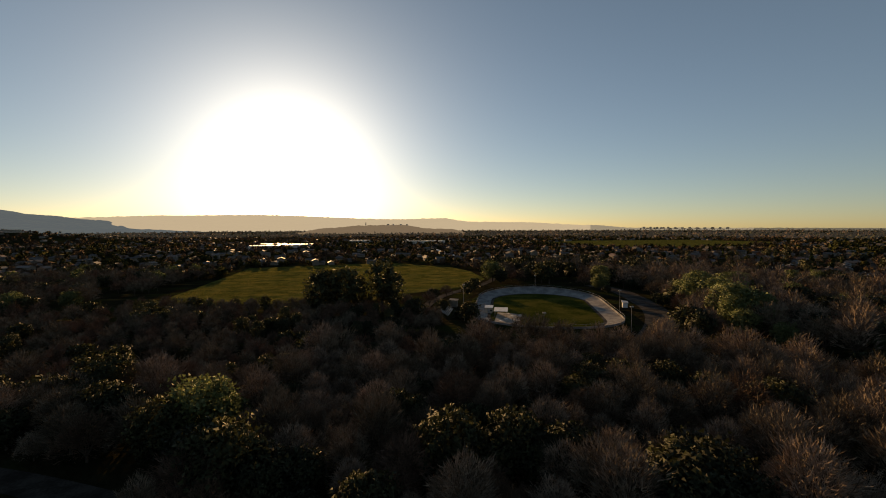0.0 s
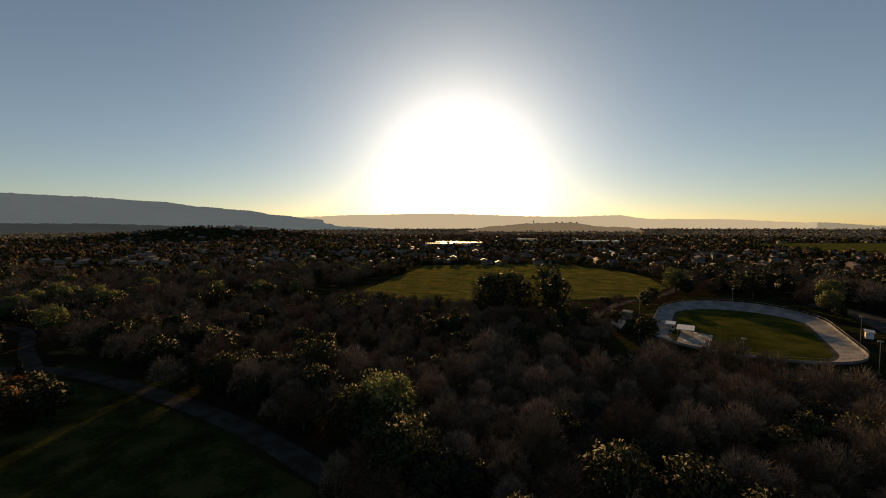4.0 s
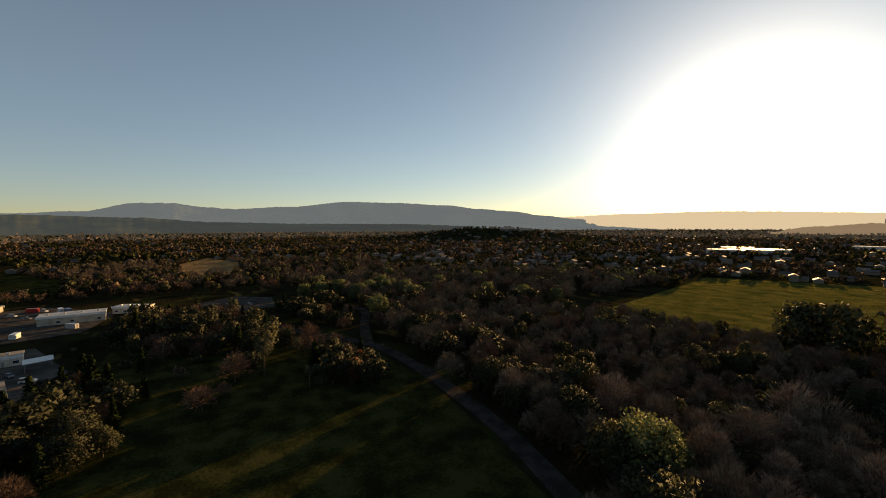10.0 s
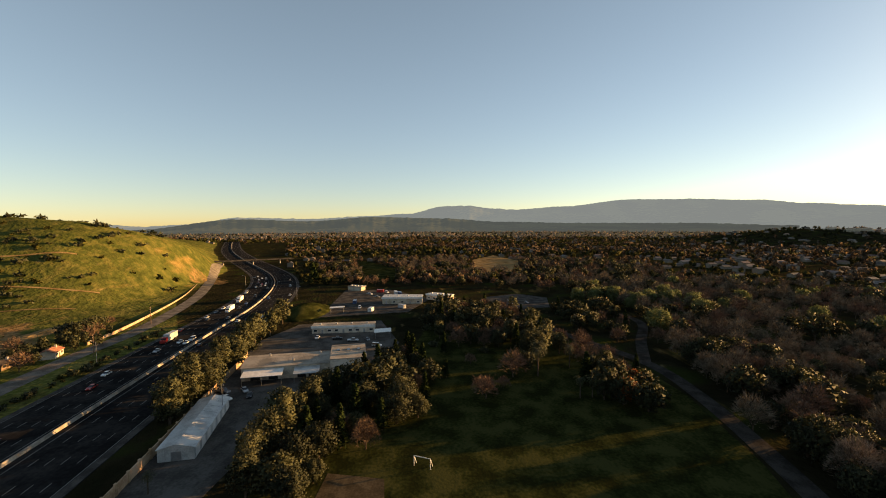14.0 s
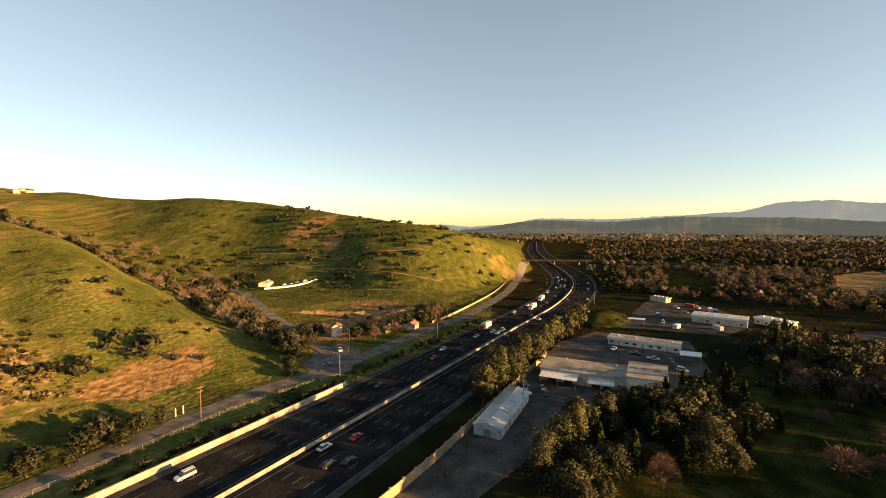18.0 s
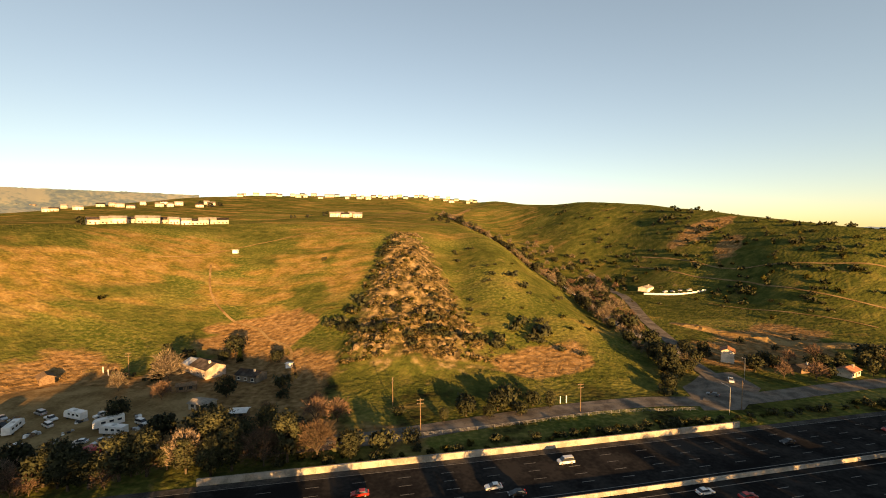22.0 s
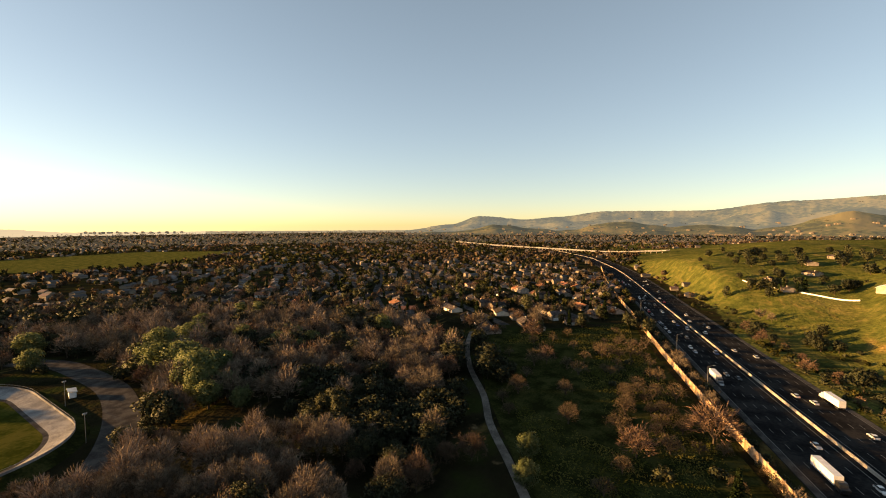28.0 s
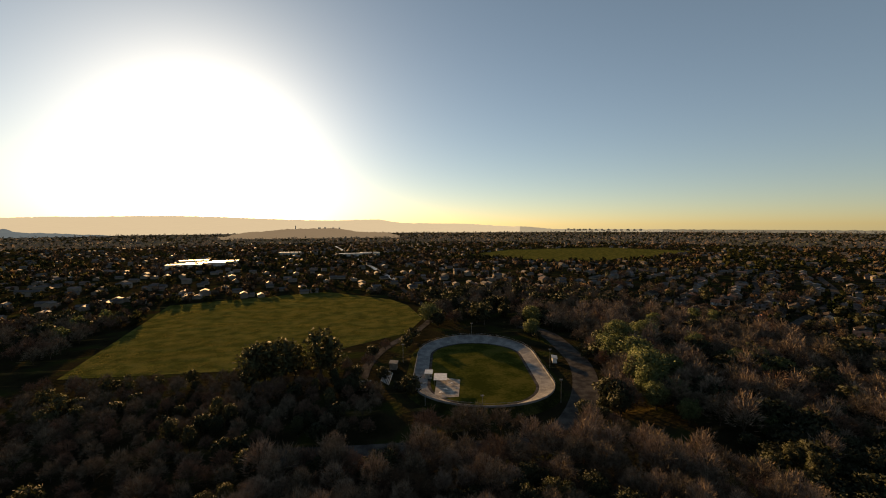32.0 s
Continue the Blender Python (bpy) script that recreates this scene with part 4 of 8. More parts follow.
ribbon("road_velodrome", [(-40, 152), (-15, 150), (20, 148), (50, 145), (72, 156), (95, 186), (113, 226), (120, 266), (122, 300), (112, 330)], -6.5, 6.5, M_PAVE, 0.08, "grey asphalt drive round the cycle track", "road")
ribbon("road_west", [(-12, 215), (-8, 250), (4, 285), (30, 330), (46, 380), (42, 440), (30, 540), (24, 633)], -2.8, 2.8, M_PAVE, 0.16, "pale road running from the cycle track to town", "road", 8.0)
ribbon("road_avenue", [(24, 633), (-17, 869), (-106, 1393), (-160, 1700)], -4.0, 4.0, M_AVENUE, 0.2, "straight smooth asphalt avenue through town", "road", 12.0)
for q_ in ([(92, -236), (104, -250), (124, -262), (150, -290), (170, -330)], [(70, -205), (76, -222), (92, -236)], [(-228, -480), (-250, -410), (-264, -374), (-272, -329), (-293, -281), (-306, -262)], [(-240, -486), (-262, -430), (-278, -376), (-300, -336), (-330, -300)], [(-226, -345), (-250, -300), (-276, -253)], [(205, -320), (150, -372), (60, -420), (10, -470)]):
    ribbon("path_hill", q_, -0.7, 0.7, M_DIRT, 0.35, "narrow worn track across the hillside grass", "track", 3.0, True)
sheet("pavement_yard", [(-58, -58), (-62, -72), (-104, -80), (-150, -88), (-170, -95), (-215, -102), (-250, -95), (-262, -48), (-212, -30), (-178, -34), (-148, -56), (-112, -56)], M_YARD, 0.07, "grey asphalt yard round the depot", "pavement")
sheet("pavement_yard_far", [(-270, -90), (-385, -102), (-388, -62), (-340, -22), (-288, -34)], M_PAVE, 0.07, "bare grey-brown storage yard", "pavement")
sheet("pavement_junction", [(-137, -192), (-135, -172), (-113, -152), (-98, -152), (-104, -178), (-118, -189)], M_SIDEROAD, 0.1, "worn asphalt mouth of the ravine road", "pavement")
sheet("pavement_bend", [(-300, 28), (-345, 20), (-365, 50), (-345, 72), (-305, 66)], M_PAVE, 0.085, "grey asphalt parking area", "pavement")
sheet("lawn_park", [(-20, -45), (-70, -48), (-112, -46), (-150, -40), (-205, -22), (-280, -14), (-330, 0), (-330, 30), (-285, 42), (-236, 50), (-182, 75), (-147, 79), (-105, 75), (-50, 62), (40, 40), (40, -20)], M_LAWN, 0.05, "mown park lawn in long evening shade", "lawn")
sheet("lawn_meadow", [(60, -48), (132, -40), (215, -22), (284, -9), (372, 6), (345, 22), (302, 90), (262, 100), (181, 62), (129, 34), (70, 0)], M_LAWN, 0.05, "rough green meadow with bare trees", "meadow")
sheet("pavement_pad", [(-84, -16), (-96, -18), (-98, -32), (-86, -32)], M_COURT, 0.08, "bare pale dirt court on the lawn", "court")
sheet("field_strip", [(-430, -95), (-520, -120), (-640, -160), (-700, -150), (-560, -80), (-450, -60)], M_LAWN, 0.08, "open green strip between the woods", "field")
sheet("field_strip_far", [(-520, 30), (-700, 20), (-820, 70), (-700, 100), (-540, 80)], M_DIRT, 0.08, "pale open ground between the woods", "field")
sheet("field", [(-172, 251), (-81, 250), (-36, 278), (20, 320), (36, 366), (28, 430), (12, 468), (-65, 536), (-213, 470), (-199, 400)], M_FIELD, 0.1, "open grass field lit by low sun", "field")


# ---- velodrome ----
VC = (54, 232)


def oval(off, n=72, straight=23.5):
    """Outline of the track, off metres outside its inner edge line."""
    out = []
    for k in range(n):
        a = 2 * math.pi * (k + 0.5) / n
        r = 28.5 + off
        x, y = r * math.cos(a), r * math.sin(a)
        y += straight if math.sin(a) > 0 else -straight
        t = radians(-9)
        out.append((VC[0] + x * math.cos(t) - y * math.sin(t), VC[1] + x * math.sin(t) + y * math.cos(t)))
    return out


def bank(off, n=72):
    """Height of the track, steep in the bends and low on the straights."""
    return [0.25 + max(0, off) * (0.14 + 0.26 * abs(math.sin(2 * math.pi * (k + 0.5) / n)) ** 1.5) for k in range(n)]


velodrome = thing("velodrome", "pale concrete banked cycle track, oval and empty", "cycle track")
for name_, o0, o1, mat in (("apron", -1.6, 0, M_PAVE), ("track", 0, 7.4, M_TRACK)):
    q0, q1, h0, h1 = oval(o0), oval(o1), bank(o0), bank(o1)
    for k in range(0, 72, 2):
        m = Mesh()
        for j in (k, k + 1):
            j2 = (j + 1) % 72
            m.face((*q0[j], h0[j]), (*q1[j], h1[j]), (*q1[j2], h1[j2]), (*q0[j2], h0[j2]))
        part("track_slab" if name_ == "track" else "apron_slab", m, mat, velodrome)
for off, w in ((0.4, 0.25), (1.0, 0.15), (2.6, 0.15)):
    m = Mesh()
    q0, q1, h0, h1 = oval(off), oval(off + w), bank(off), bank(off + w)
    for j in range(72):
        j2 = (j + 1) % 72
        m.face((*q0[j], h0[j] + 0.03), (*q1[j], h1[j] + 0.03), (*q1[j2], h1[j2] + 0.03), (*q0[j2], h0[j2] + 0.03))
    part("lane_line", m, M_PAINT, velodrome)
m = Mesh()
q0, q1, h1 = oval(7.4), oval(7.7), bank(7.4)
m.loft([[(*p, h - 0.1) for p, h in zip(q0, h1)], [(*p, h + 0.9) for p, h in zip(q0, h1)], [(*p, h + 0.9) for p, h in zip(q1, h1)], [(*p, h - 0.1) for p, h in zip(q1, h1)]], cap=False)
part("outer_wall", m, M_TRACK, velodrome, "pale low wall round the track's rim")
m = Mesh()
q1, q3 = oval(7.68), oval(12.5)
m.loft([[(*p, h + 0.05) for p, h in zip(q1, h1)], [((p[0] + q[0]) / 2, (p[1] + q[1]) / 2, h * 0.4) for p, q, h in zip(q1, q3, h1)], [(*p, -0.2) for p in q3]], cap=False)
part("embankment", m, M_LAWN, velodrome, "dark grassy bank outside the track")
q2, h2 = oval(7.55), bank(7.4)
for k in range(0, 72, 2):
    m = Mesh()
    m.tube((*q2[k], h2[k] + 0.8), (*q2[k], h2[k] + 1.9), 0.05, 0.05, 5)
    part("rail_post", m, M_STEEL, velodrome)
m = Mesh()
for k in range(72):
    m.tube((*q2[k], h2[k] + 1.85), (*q2[(k + 1) % 72], h2[(k + 1) % 72] + 1.85), 0.04, 0.04, 4)
part("top_rail", m, M_STEEL, velodrome)
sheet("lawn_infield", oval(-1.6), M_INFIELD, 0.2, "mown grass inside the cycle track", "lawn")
sheet("pavement_infield", [(23, 194), (35, 194), (40, 216), (28.5, 222)], M_CONCRETE, 0.26, "pale concrete pad inside the track", "pavement")


def hut(name, label, x, y, turn, w, d, h, roofmat, wallmat, open_sides=False):
    root = thing(name, label, "hut", (x, y, 0.2), turn)
    if open_sides:
        for sx in (-1, 1):
            for sy in (-1, 1):
                m = Mesh()
                m.tube((sx * (w / 2 - 0.2), sy * (d / 2 - 0.2), 0), (sx * (w / 2 - 0.2), sy * (d / 2 - 0.2), h), 0.08, 0.08, 6)
                part("post", m, M_STEEL, root)
    else:
        m = Mesh()
        m.box(-w / 2, -d / 2, 0, w / 2, d / 2, h)
        part("wall", m, wallmat, root)
        m = Mesh()
        m.box(-0.5, -d / 2 - 0.05, 0.02, 0.5, -d / 2 + 0.02, 2.05)
        d_ = part("door", m, M_STEEL, root)
        m = Mesh()
        m.tube((0.36, -d / 2 - 0.12, 1.0), (0.36, -d / 2 - 0.04, 1.0), 0.04, 0.04, 6, True)
        part("handle", m, M_DARK, d_)
        m = Mesh()
        m.box(w * 0.2, -d / 2 - 0.04, 1.1, w * 0.2 + 1.0, -d / 2 + 0.02, 1.9)
        part("window", m, M_GLASS, root)
    m = Mesh()
    m.loft([[(-w / 2 - 0.4, -d / 2 - 0.4, h), (w / 2 + 0.4, -d / 2 - 0.4, h), (w / 2 + 0.4, d / 2 + 0.4, h + 0.35), (-w / 2 - 0.4, d / 2 + 0.4, h + 0.35)], [(-w / 2 - 0.4, -d / 2 - 0.4, h + 0.18), (w / 2 + 0.4, -d / 2 - 0.4, h + 0.18), (w / 2 + 0.4, d / 2 + 0.4, h + 0.53), (-w / 2 - 0.4, d / 2 + 0.4, h + 0.53)]])
    part("roof", m, roofmat, root)
    return root


hut("shelter", "white open shelter on the infield pad", 29, 213, -10, 6, 8, 3.0, M_WHITE, M_WHITE, True)
hut("hut", "small white hut beside the infield pad", 24, 222, -10, 3.5, 4.5, 2.8, M_WHITE, M_STUCCO)
hut("booth", "grey judges booth above the bleachers", 6, 239, 80, 5, 4, 3.6, M_TANROOF, M_TOWNWALL)
hut("container", "white storage container beside the track", 101, 236, 70, 6, 2.6, 2.6, M_METAL, M_WHITE)
hut("kiosk", "low grey kiosk outside the track", -10, 212, 75, 7, 5, 2.6, M_TANROOF, M_TOWNWALL)
bl = thing("bleachers", "stepped metal bleachers beside the cycle track", "bleachers", (4, 223, 0), 81)
for k in range(6):
    m = Mesh()
    m.box(-9, k * 0.75, 0.3 + k * 0.42, 9, k * 0.75 + 0.5, 0.36 + k * 0.42)
    part("bench", m, M_METAL, bl)
for sx in (-8.5, -3, 3, 8.5):
    m = Mesh()
    m.tube((sx, 0.1, 0), (sx, 4.2, 2.4), 0.06, 0.06, 5)
    m.tube((sx, 4.2, 0), (sx, 4.2, 2.4), 0.06, 0.06, 5)
    part("frame", m, M_STEEL, bl)
for x, y in ((18, 186), (94, 226), (12, 250), (64, 296), (80, 180), (40, 168)):
    p = thing("floodlight_pole", "tall thin floodlight pole beside the track", "light pole", (x, y, 0), 0, "floodlight poles")
    m = Mesh()
    m.tube((0, 0, -0.3), (0, 0, 11), 0.12, 0.07, 6)
    part("pole", m, M_STEEL, p)
    m = Mesh()
    m.box(-0.7, -0.15, 10.6, 0.7, 0.15, 11.1)
    part("lamp_head", m, M_STEEL, p)
# small tables and kit on the pad
for x, y, t in ((30, 203, 10), (34, 210, 40), (27, 199, 70), (33, 216, 0)):
    tb = thing("picnic_table", "pale picnic table on the concrete pad", "table", (x, y, 0.26), t, "tables on the pad")
    m = Mesh()
    m.box(-0.9, -0.38, 0.7, 0.9, 0.38, 0.75)
    part("tabletop", m, M_WHITE, tb)
    for s_ in (-1, 1):
        m = Mesh()
        m.box(-0.9, s_ * 0.7 - 0.13, 0.42, 0.9, s_ * 0.7 + 0.13, 0.46)
        part("bench", m, M_WHITE, tb)
        m = Mesh()
        m.tube((s_ * 0.6, -0.6, 0), (s_ * 0.6, 0.25, 0.72), 0.04, 0.04, 5)
        m.tube((s_ * 0.6, 0.6, 0), (s_ * 0.6, -0.25, 0.72), 0.04, 0.04, 5)
        part("leg", m, M_STEEL, tb)

# goal on the lawn
g = thing("goal", "white goal frame on the shaded lawn", "goal", (-101, -9.5, 0.05), 70)
for n_, a, b in (("post", (-2.2, 0, 0), (-2.2, 0, 2.6)), ("post", (2.2, 0, 0), (2.2, 0, 2.6)), ("crossbar", (-2.2, 0, 2.6), (2.2, 0, 2.6)), ("brace", (-2.2, 0, 2.6), (-2.2, 1.4, 0)), ("brace", (2.2, 0, 2.6), (2.2, 1.4, 0))):
    m = Mesh()
    m.tube(a, b, 0.09, 0.09, 6, True)
    part(n_, m, M_WHITE, g)


# ---- depot beside the freeway ----
def shed_long(x, y, turn):
    root = thing("storage_shed", "long pale metal storage shed with roller doors", "shed", (x, y, 0.07), turn)
    L, W, H = 32, 8.6, 3.2
    m = Mesh()
    m.loft([[(px, -W / 2, 0), (px, W / 2, 0), (px, W / 2, H), (px, 0, H + 1.1), (px, -W / 2, H)] for px in (-L / 2, L / 2)])
    part("wall", m, M_METAL, root)
    for k in range(8):
        a, b = -L / 2 - 0.3 + k * (L + 0.6) / 8, -L / 2 - 0.3 + (k + 1) * (L + 0.6) / 8 - 0.05
        for s_ in (-1, 1):
            m = Mesh()
            m.loft([[(px, 0, H + 1.16), (px, s_ * (W / 2 + 0.35), H - 0.04), (px, s_ * (W / 2 + 0.35), H + 0.06), (px, 0, H + 1.26)] for px in (a, b)])
            part("roof_panel", m, M_METAL, root)
    for k in range(7):
        m = Mesh()
        cx = -L / 2 + 2.4 + k * 4.55
        m.box(cx - 1.4, W / 2 - 0.02, 0.05, cx + 1.4, W / 2 + 0.05, 2.6)
        part("roller_door", m, M_WHITE, root, "white roller door")
    m = Mesh()
    m.box(L / 2 - 0.02, -1.2, 0.05, L / 2 + 0.05, 1.2, 2.4)
    part("door", m, M_STEEL, root)


shed_long(-118, -76, 14)


def workshop(x, y, turn):
    root = thing("workshop", "wide tan-roofed workshop with open lean-to bays", "workshop", (x, y, 0.07), turn)
    L, W, H = 33, 16, 5.0
    m = Mesh()
    m.loft([[(px, -W / 2, 0), (px, W / 2, 0), (px, W / 2, H), (px, 0, H + 1.0), (px, -W / 2, H)] for px in (-L / 2, L / 2)])
    part("wall", m, M_STUCCO, root, "cream painted walls")
    for k in range(6):
        a, b = -L / 2 - 0.4 + k * (L + 0.8) / 6, -L / 2 - 0.4 + (k + 1) * (L + 0.8) / 6 - 0.06
        for s_ in (-1, 1):
            m = Mesh()
            m.loft([[(px, 0, H + 1.06), (px, s_ * (W / 2 + 0.4), H + 0.02), (px, s_ * (W / 2 + 0.4), H + 0.14), (px, 0, H + 1.18)] for px in (a, b)])
            part("roof_panel", m, M_TANROOF, root)
    # taller bay at one end
    m = Mesh()
    m.box(-L / 2 - 14, -W / 2 - 3, 0, -L / 2, W / 2 + 1, 6.4)
    part("end_bay", m, M_STUCCO, root, "taller cream end bay")
    m = Mesh()
    m.box(-L / 2 - 14.2, -W / 2 - 3.2, 6.41, -L / 2 + 0.2, W / 2 + 1.2, 6.7)
    part("end_roof", m, M_TANROOF, root)
    for k in range(3):
        m = Mesh()
        cx = -L / 2 - 11.2 + k * 4.2
        m.box(cx - 0.6, -4, 6.71, cx + 0.6, -1.4, 6.95)
        part("skylight", m, M_GLASS, root)
    for k in range(3):
        m = Mesh()
        cx = -L / 2 - 11.2 + k * 4.2
        m.box(cx - 1.2, W / 2 + 0.98, 1.4, cx + 1.2, W / 2 + 1.05, 3.2)
        part("window", m, M_GLASS, root)
    for a, b, mat, lab in ((-L / 2 + 4, -3, M_METAL, "pale metal lean-to roof"), (1, 15.5, M_WHITE, "white lean-to roof")):
        m = Mesh()
        m.loft([[(px, W / 2, 4.2), (px, W / 2 + 6, 3.3), (px, W / 2 + 6, 3.45), (px, W / 2, 4.35)] for px in (a, b)])
        part("awning", m, mat, root, lab)
        for px in (a + 0.3, (a + b) / 2, b - 0.3):
            m = Mesh()
            m.tube((px, W / 2 + 5.7, 0), (px, W / 2 + 5.7, 3.4), 0.1, 0.1, 6)
            part("post", m, M_STEEL, root)
        for k in range(2):
            m = Mesh()
            cx = a + (b - a) * (0.28 + 0.45 * k)
            m.box(cx - 1.7, W / 2 - 0.02, 0.05, cx + 1.7, W / 2 + 0.05, 3.2)
            part("bay_door", m, M_DARK, root, "dark open bay")
    for px, py in ((-12, -3), (-2, 4), (8, -4)):
        m = Mesh()
        m.lathe([(0.35, H + 0.6), (0.35, H + 1.5), (0.5, H + 1.55), (0.05, H + 1.9)], 8, px, py)
        part("roof_vent", m, M_STEEL, root)


workshop(-168.8, -69, 284)


def long_building(x, y, turn, L, W, H, label, doors, roofmat=M_TANROOF):
    root = thing("depot_building", label, "building", (x, y, 0.07), turn)
    m = Mesh()
    m.box(-L / 2, -W / 2, 0, L / 2, W / 2, H)
    part("wall", m, M_STUCCO, root)
    m = Mesh()
    m.loft([[(-L / 2 - 0.3, -W / 2 - 0.3, H), (L / 2 + 0.3, -W / 2 - 0.3, H), (L / 2 + 0.3, W / 2 + 0.3, H), (-L / 2 - 0.3, W / 2 + 0.3, H)], [(-L / 2 - 0.3, -W / 2 - 0.3, H + 0.5), (L / 2 + 0.3, -W / 2 - 0.3, H + 0.5), (L / 2 + 0.3, W / 2 + 0.3, H + 0.5), (-L / 2 - 0.3, W / 2 + 0.3, H + 0.5)]])
    part("roof", m, roofmat, root)
    m = Mesh()
    m.box(-L / 2 - 0.4, W / 2 + 0.3, H - 0.6, L / 2 + 0.4, W / 2 + 0.45, H + 0.7)
    part("fascia", m, M_WHITE, root, "white fascia board")
    for k in range(doors):
        m = Mesh()
        cx = -L / 2 + (k + 0.5) * L / doors
        if k % 3 == 1:
            m.box(cx - 0.5, W / 2 - 0.02, 0.03, cx + 0.5, W / 2 + 0.06, 2.1)
            part("door", m, M_STEEL, root)
        else:
            m.box(cx - 0.9, W / 2 - 0.02, 1.0, cx + 0.9, W / 2 + 0.05, 2.1)
            w = part("window", m, M_GLASS, root)
            m = Mesh()
            for a, b, c, d in ((-1.02, 0.9, -0.9, 2.2), (0.9, 0.9, 1.02, 2.2), (-0.9, 0.88, 0.9, 1.0), (-0.9, 2.1, 0.9, 2.22)):
                m.box(cx + a, W / 2 - 0.01, b, cx + c, W / 2 + 0.09, d)
            part("window_frame", m, M_WHITE, w)
    for k in range(4):
        m = Mesh()
        cx = -L / 2 + (k + 0.5) * L / 4
        m.box(cx - 0.5, -0.5, H + 0.5, cx + 0.5, 0.5, H + 1.2)
        part("roof_unit", m, M_METAL, root)


long_building(-235, -64, 98 + 180, 34, 8, 3.6, "long white-fronted depot office building", 9)
long_building(-324, -42, 92 + 180, 30, 13, 4.5, "pale grey-roofed shed in the storage yard", 5, M_METAL)
long_building(-336, -14, 60 + 180, 20, 9, 4.0, "small pale shed behind trees", 4, M_METAL)
long_building(-385, -92, 70, 14, 7, 3.4, "small white building beside the freeway", 3, M_TANROOF)
hut("canopy", "white open canopy beside the depot office", -222, -40, 10, 7, 8, 3.4, M_WHITE, M_WHITE, True)
hut("canopy", "white open canopy in the storage yard", -285, -82, 10, 4, 9, 3.4, M_WHITE, M_WHITE, True)
for x, y, t, p, k in ((-114, -57, 80, 0, "pickup"), (-214, -54, 95, 1, "pickup"), (-219, -74, 5, 0, "car"), (-217, -63, 100, 2, "pickup"), (-205, -40, 80, 0, "van"), (-216, -47, 30, 3, "car"), (-140, -80, 60, 0, "pickup"), (-146, -84, 70, 3, "pickup"), (-147.5, -77, 40, 1, "car"), (-143, -73, 20, 2, "car"), (-312, 40, 20, 0, "car"), (-320, 52, 20, 3, "car"), (-330, 40, 200, 1, "car"), (-300, -70, 10, 0, "van"), (-345, -66, 60, 3, "pickup"), (-360, -75, 60, 1, "van"), (-370, -62, 40, 0, "van"), (-110, -165, -40, 3, "car"), (-128, -180, 60, 0, "pickup")):
    car(x, y, t, p, k, "in the depot yard" if x < -130 and y < 0 else "on the asphalt", "parked vehicles", 0.1)

# grassy mound between the freeway and the far yard
m = Mesh()
m.lathe([(27, -0.3), (22, 0.9), (15, 3.4), (8, 5.2), (3, 5.8), (0.3, 5.9)], 28)
for i, (x, y, z) in enumerate(m.v):
    k = 1 + 0.18 * noise.noise((x / 9, y / 9, 2.0))
    m.v[i] = (-286 + x * k * 1.15, -104 + y * k * 0.62, z * (1 + 0.25 * noise.noise((x / 7, y / 7, 5.0))))
tagged(part("ground_mound", m, M_LAWN, smooth=True), "grassy sunlit mound beside the freeway", "mound", kind="structure")


# ---- houses ----
def container(x, y, turn, mat, label):
    """A steel shipping container with ribbed sides, doors and locking bars."""
    c = thing("shipping_container", label, "container", (x, y, 0.07), turn, "containers in the storage yard")
    m = Mesh()
    prof = [(-3.0 + 0.15 * k, 1.22 if k // 2 % 2 else 1.17) for k in range(41)]
    m.loft([[(px, -w, z) for px, w in prof] + [(px, w, z) for px, w in reversed(prof)] for z in (0.12, 2.5)])
    part("body", m, mat, c)
    m = Mesh()
    m.box(-3.04, -1.24, 2.5, 3.04, 1.24, 2.6)
    part("roof", m, mat, c)
    m = Mesh()
    m.box(-3.04, -1.24, 0, 3.04, 1.24, 0.12)
    part("base", m, M_DARK, c)
    for s_ in (-0.6, 0.6):
        m = Mesh()
        m.box(3.0, s_ - 0.57, 0.15, 3.06, s_ + 0.57, 2.45)
        d_ = part("door", m, mat, c)
        m = Mesh()
        m.tube((3.1, s_ * 0.5, 0.2), (3.1, s_ * 0.5, 2.4), 0.03, 0.03, 5)
        part("locking_bar", m, M_STEEL, d_)


for x, y, t, p in ((-363, -53, 20, 0), (-359, -49, 22, 5), (-372, -68, 80, 4), (-302, -40, 50, 1), (-290, -60, -10, 0), (-319, -78, 5, 5), (-328, -55, 100, 1), (-340, -34, 40, 0)):
    container(x, y, t, CAR_PAINTS[p], "%s steel container in the storage yard" % PAINT_NAMES[p])


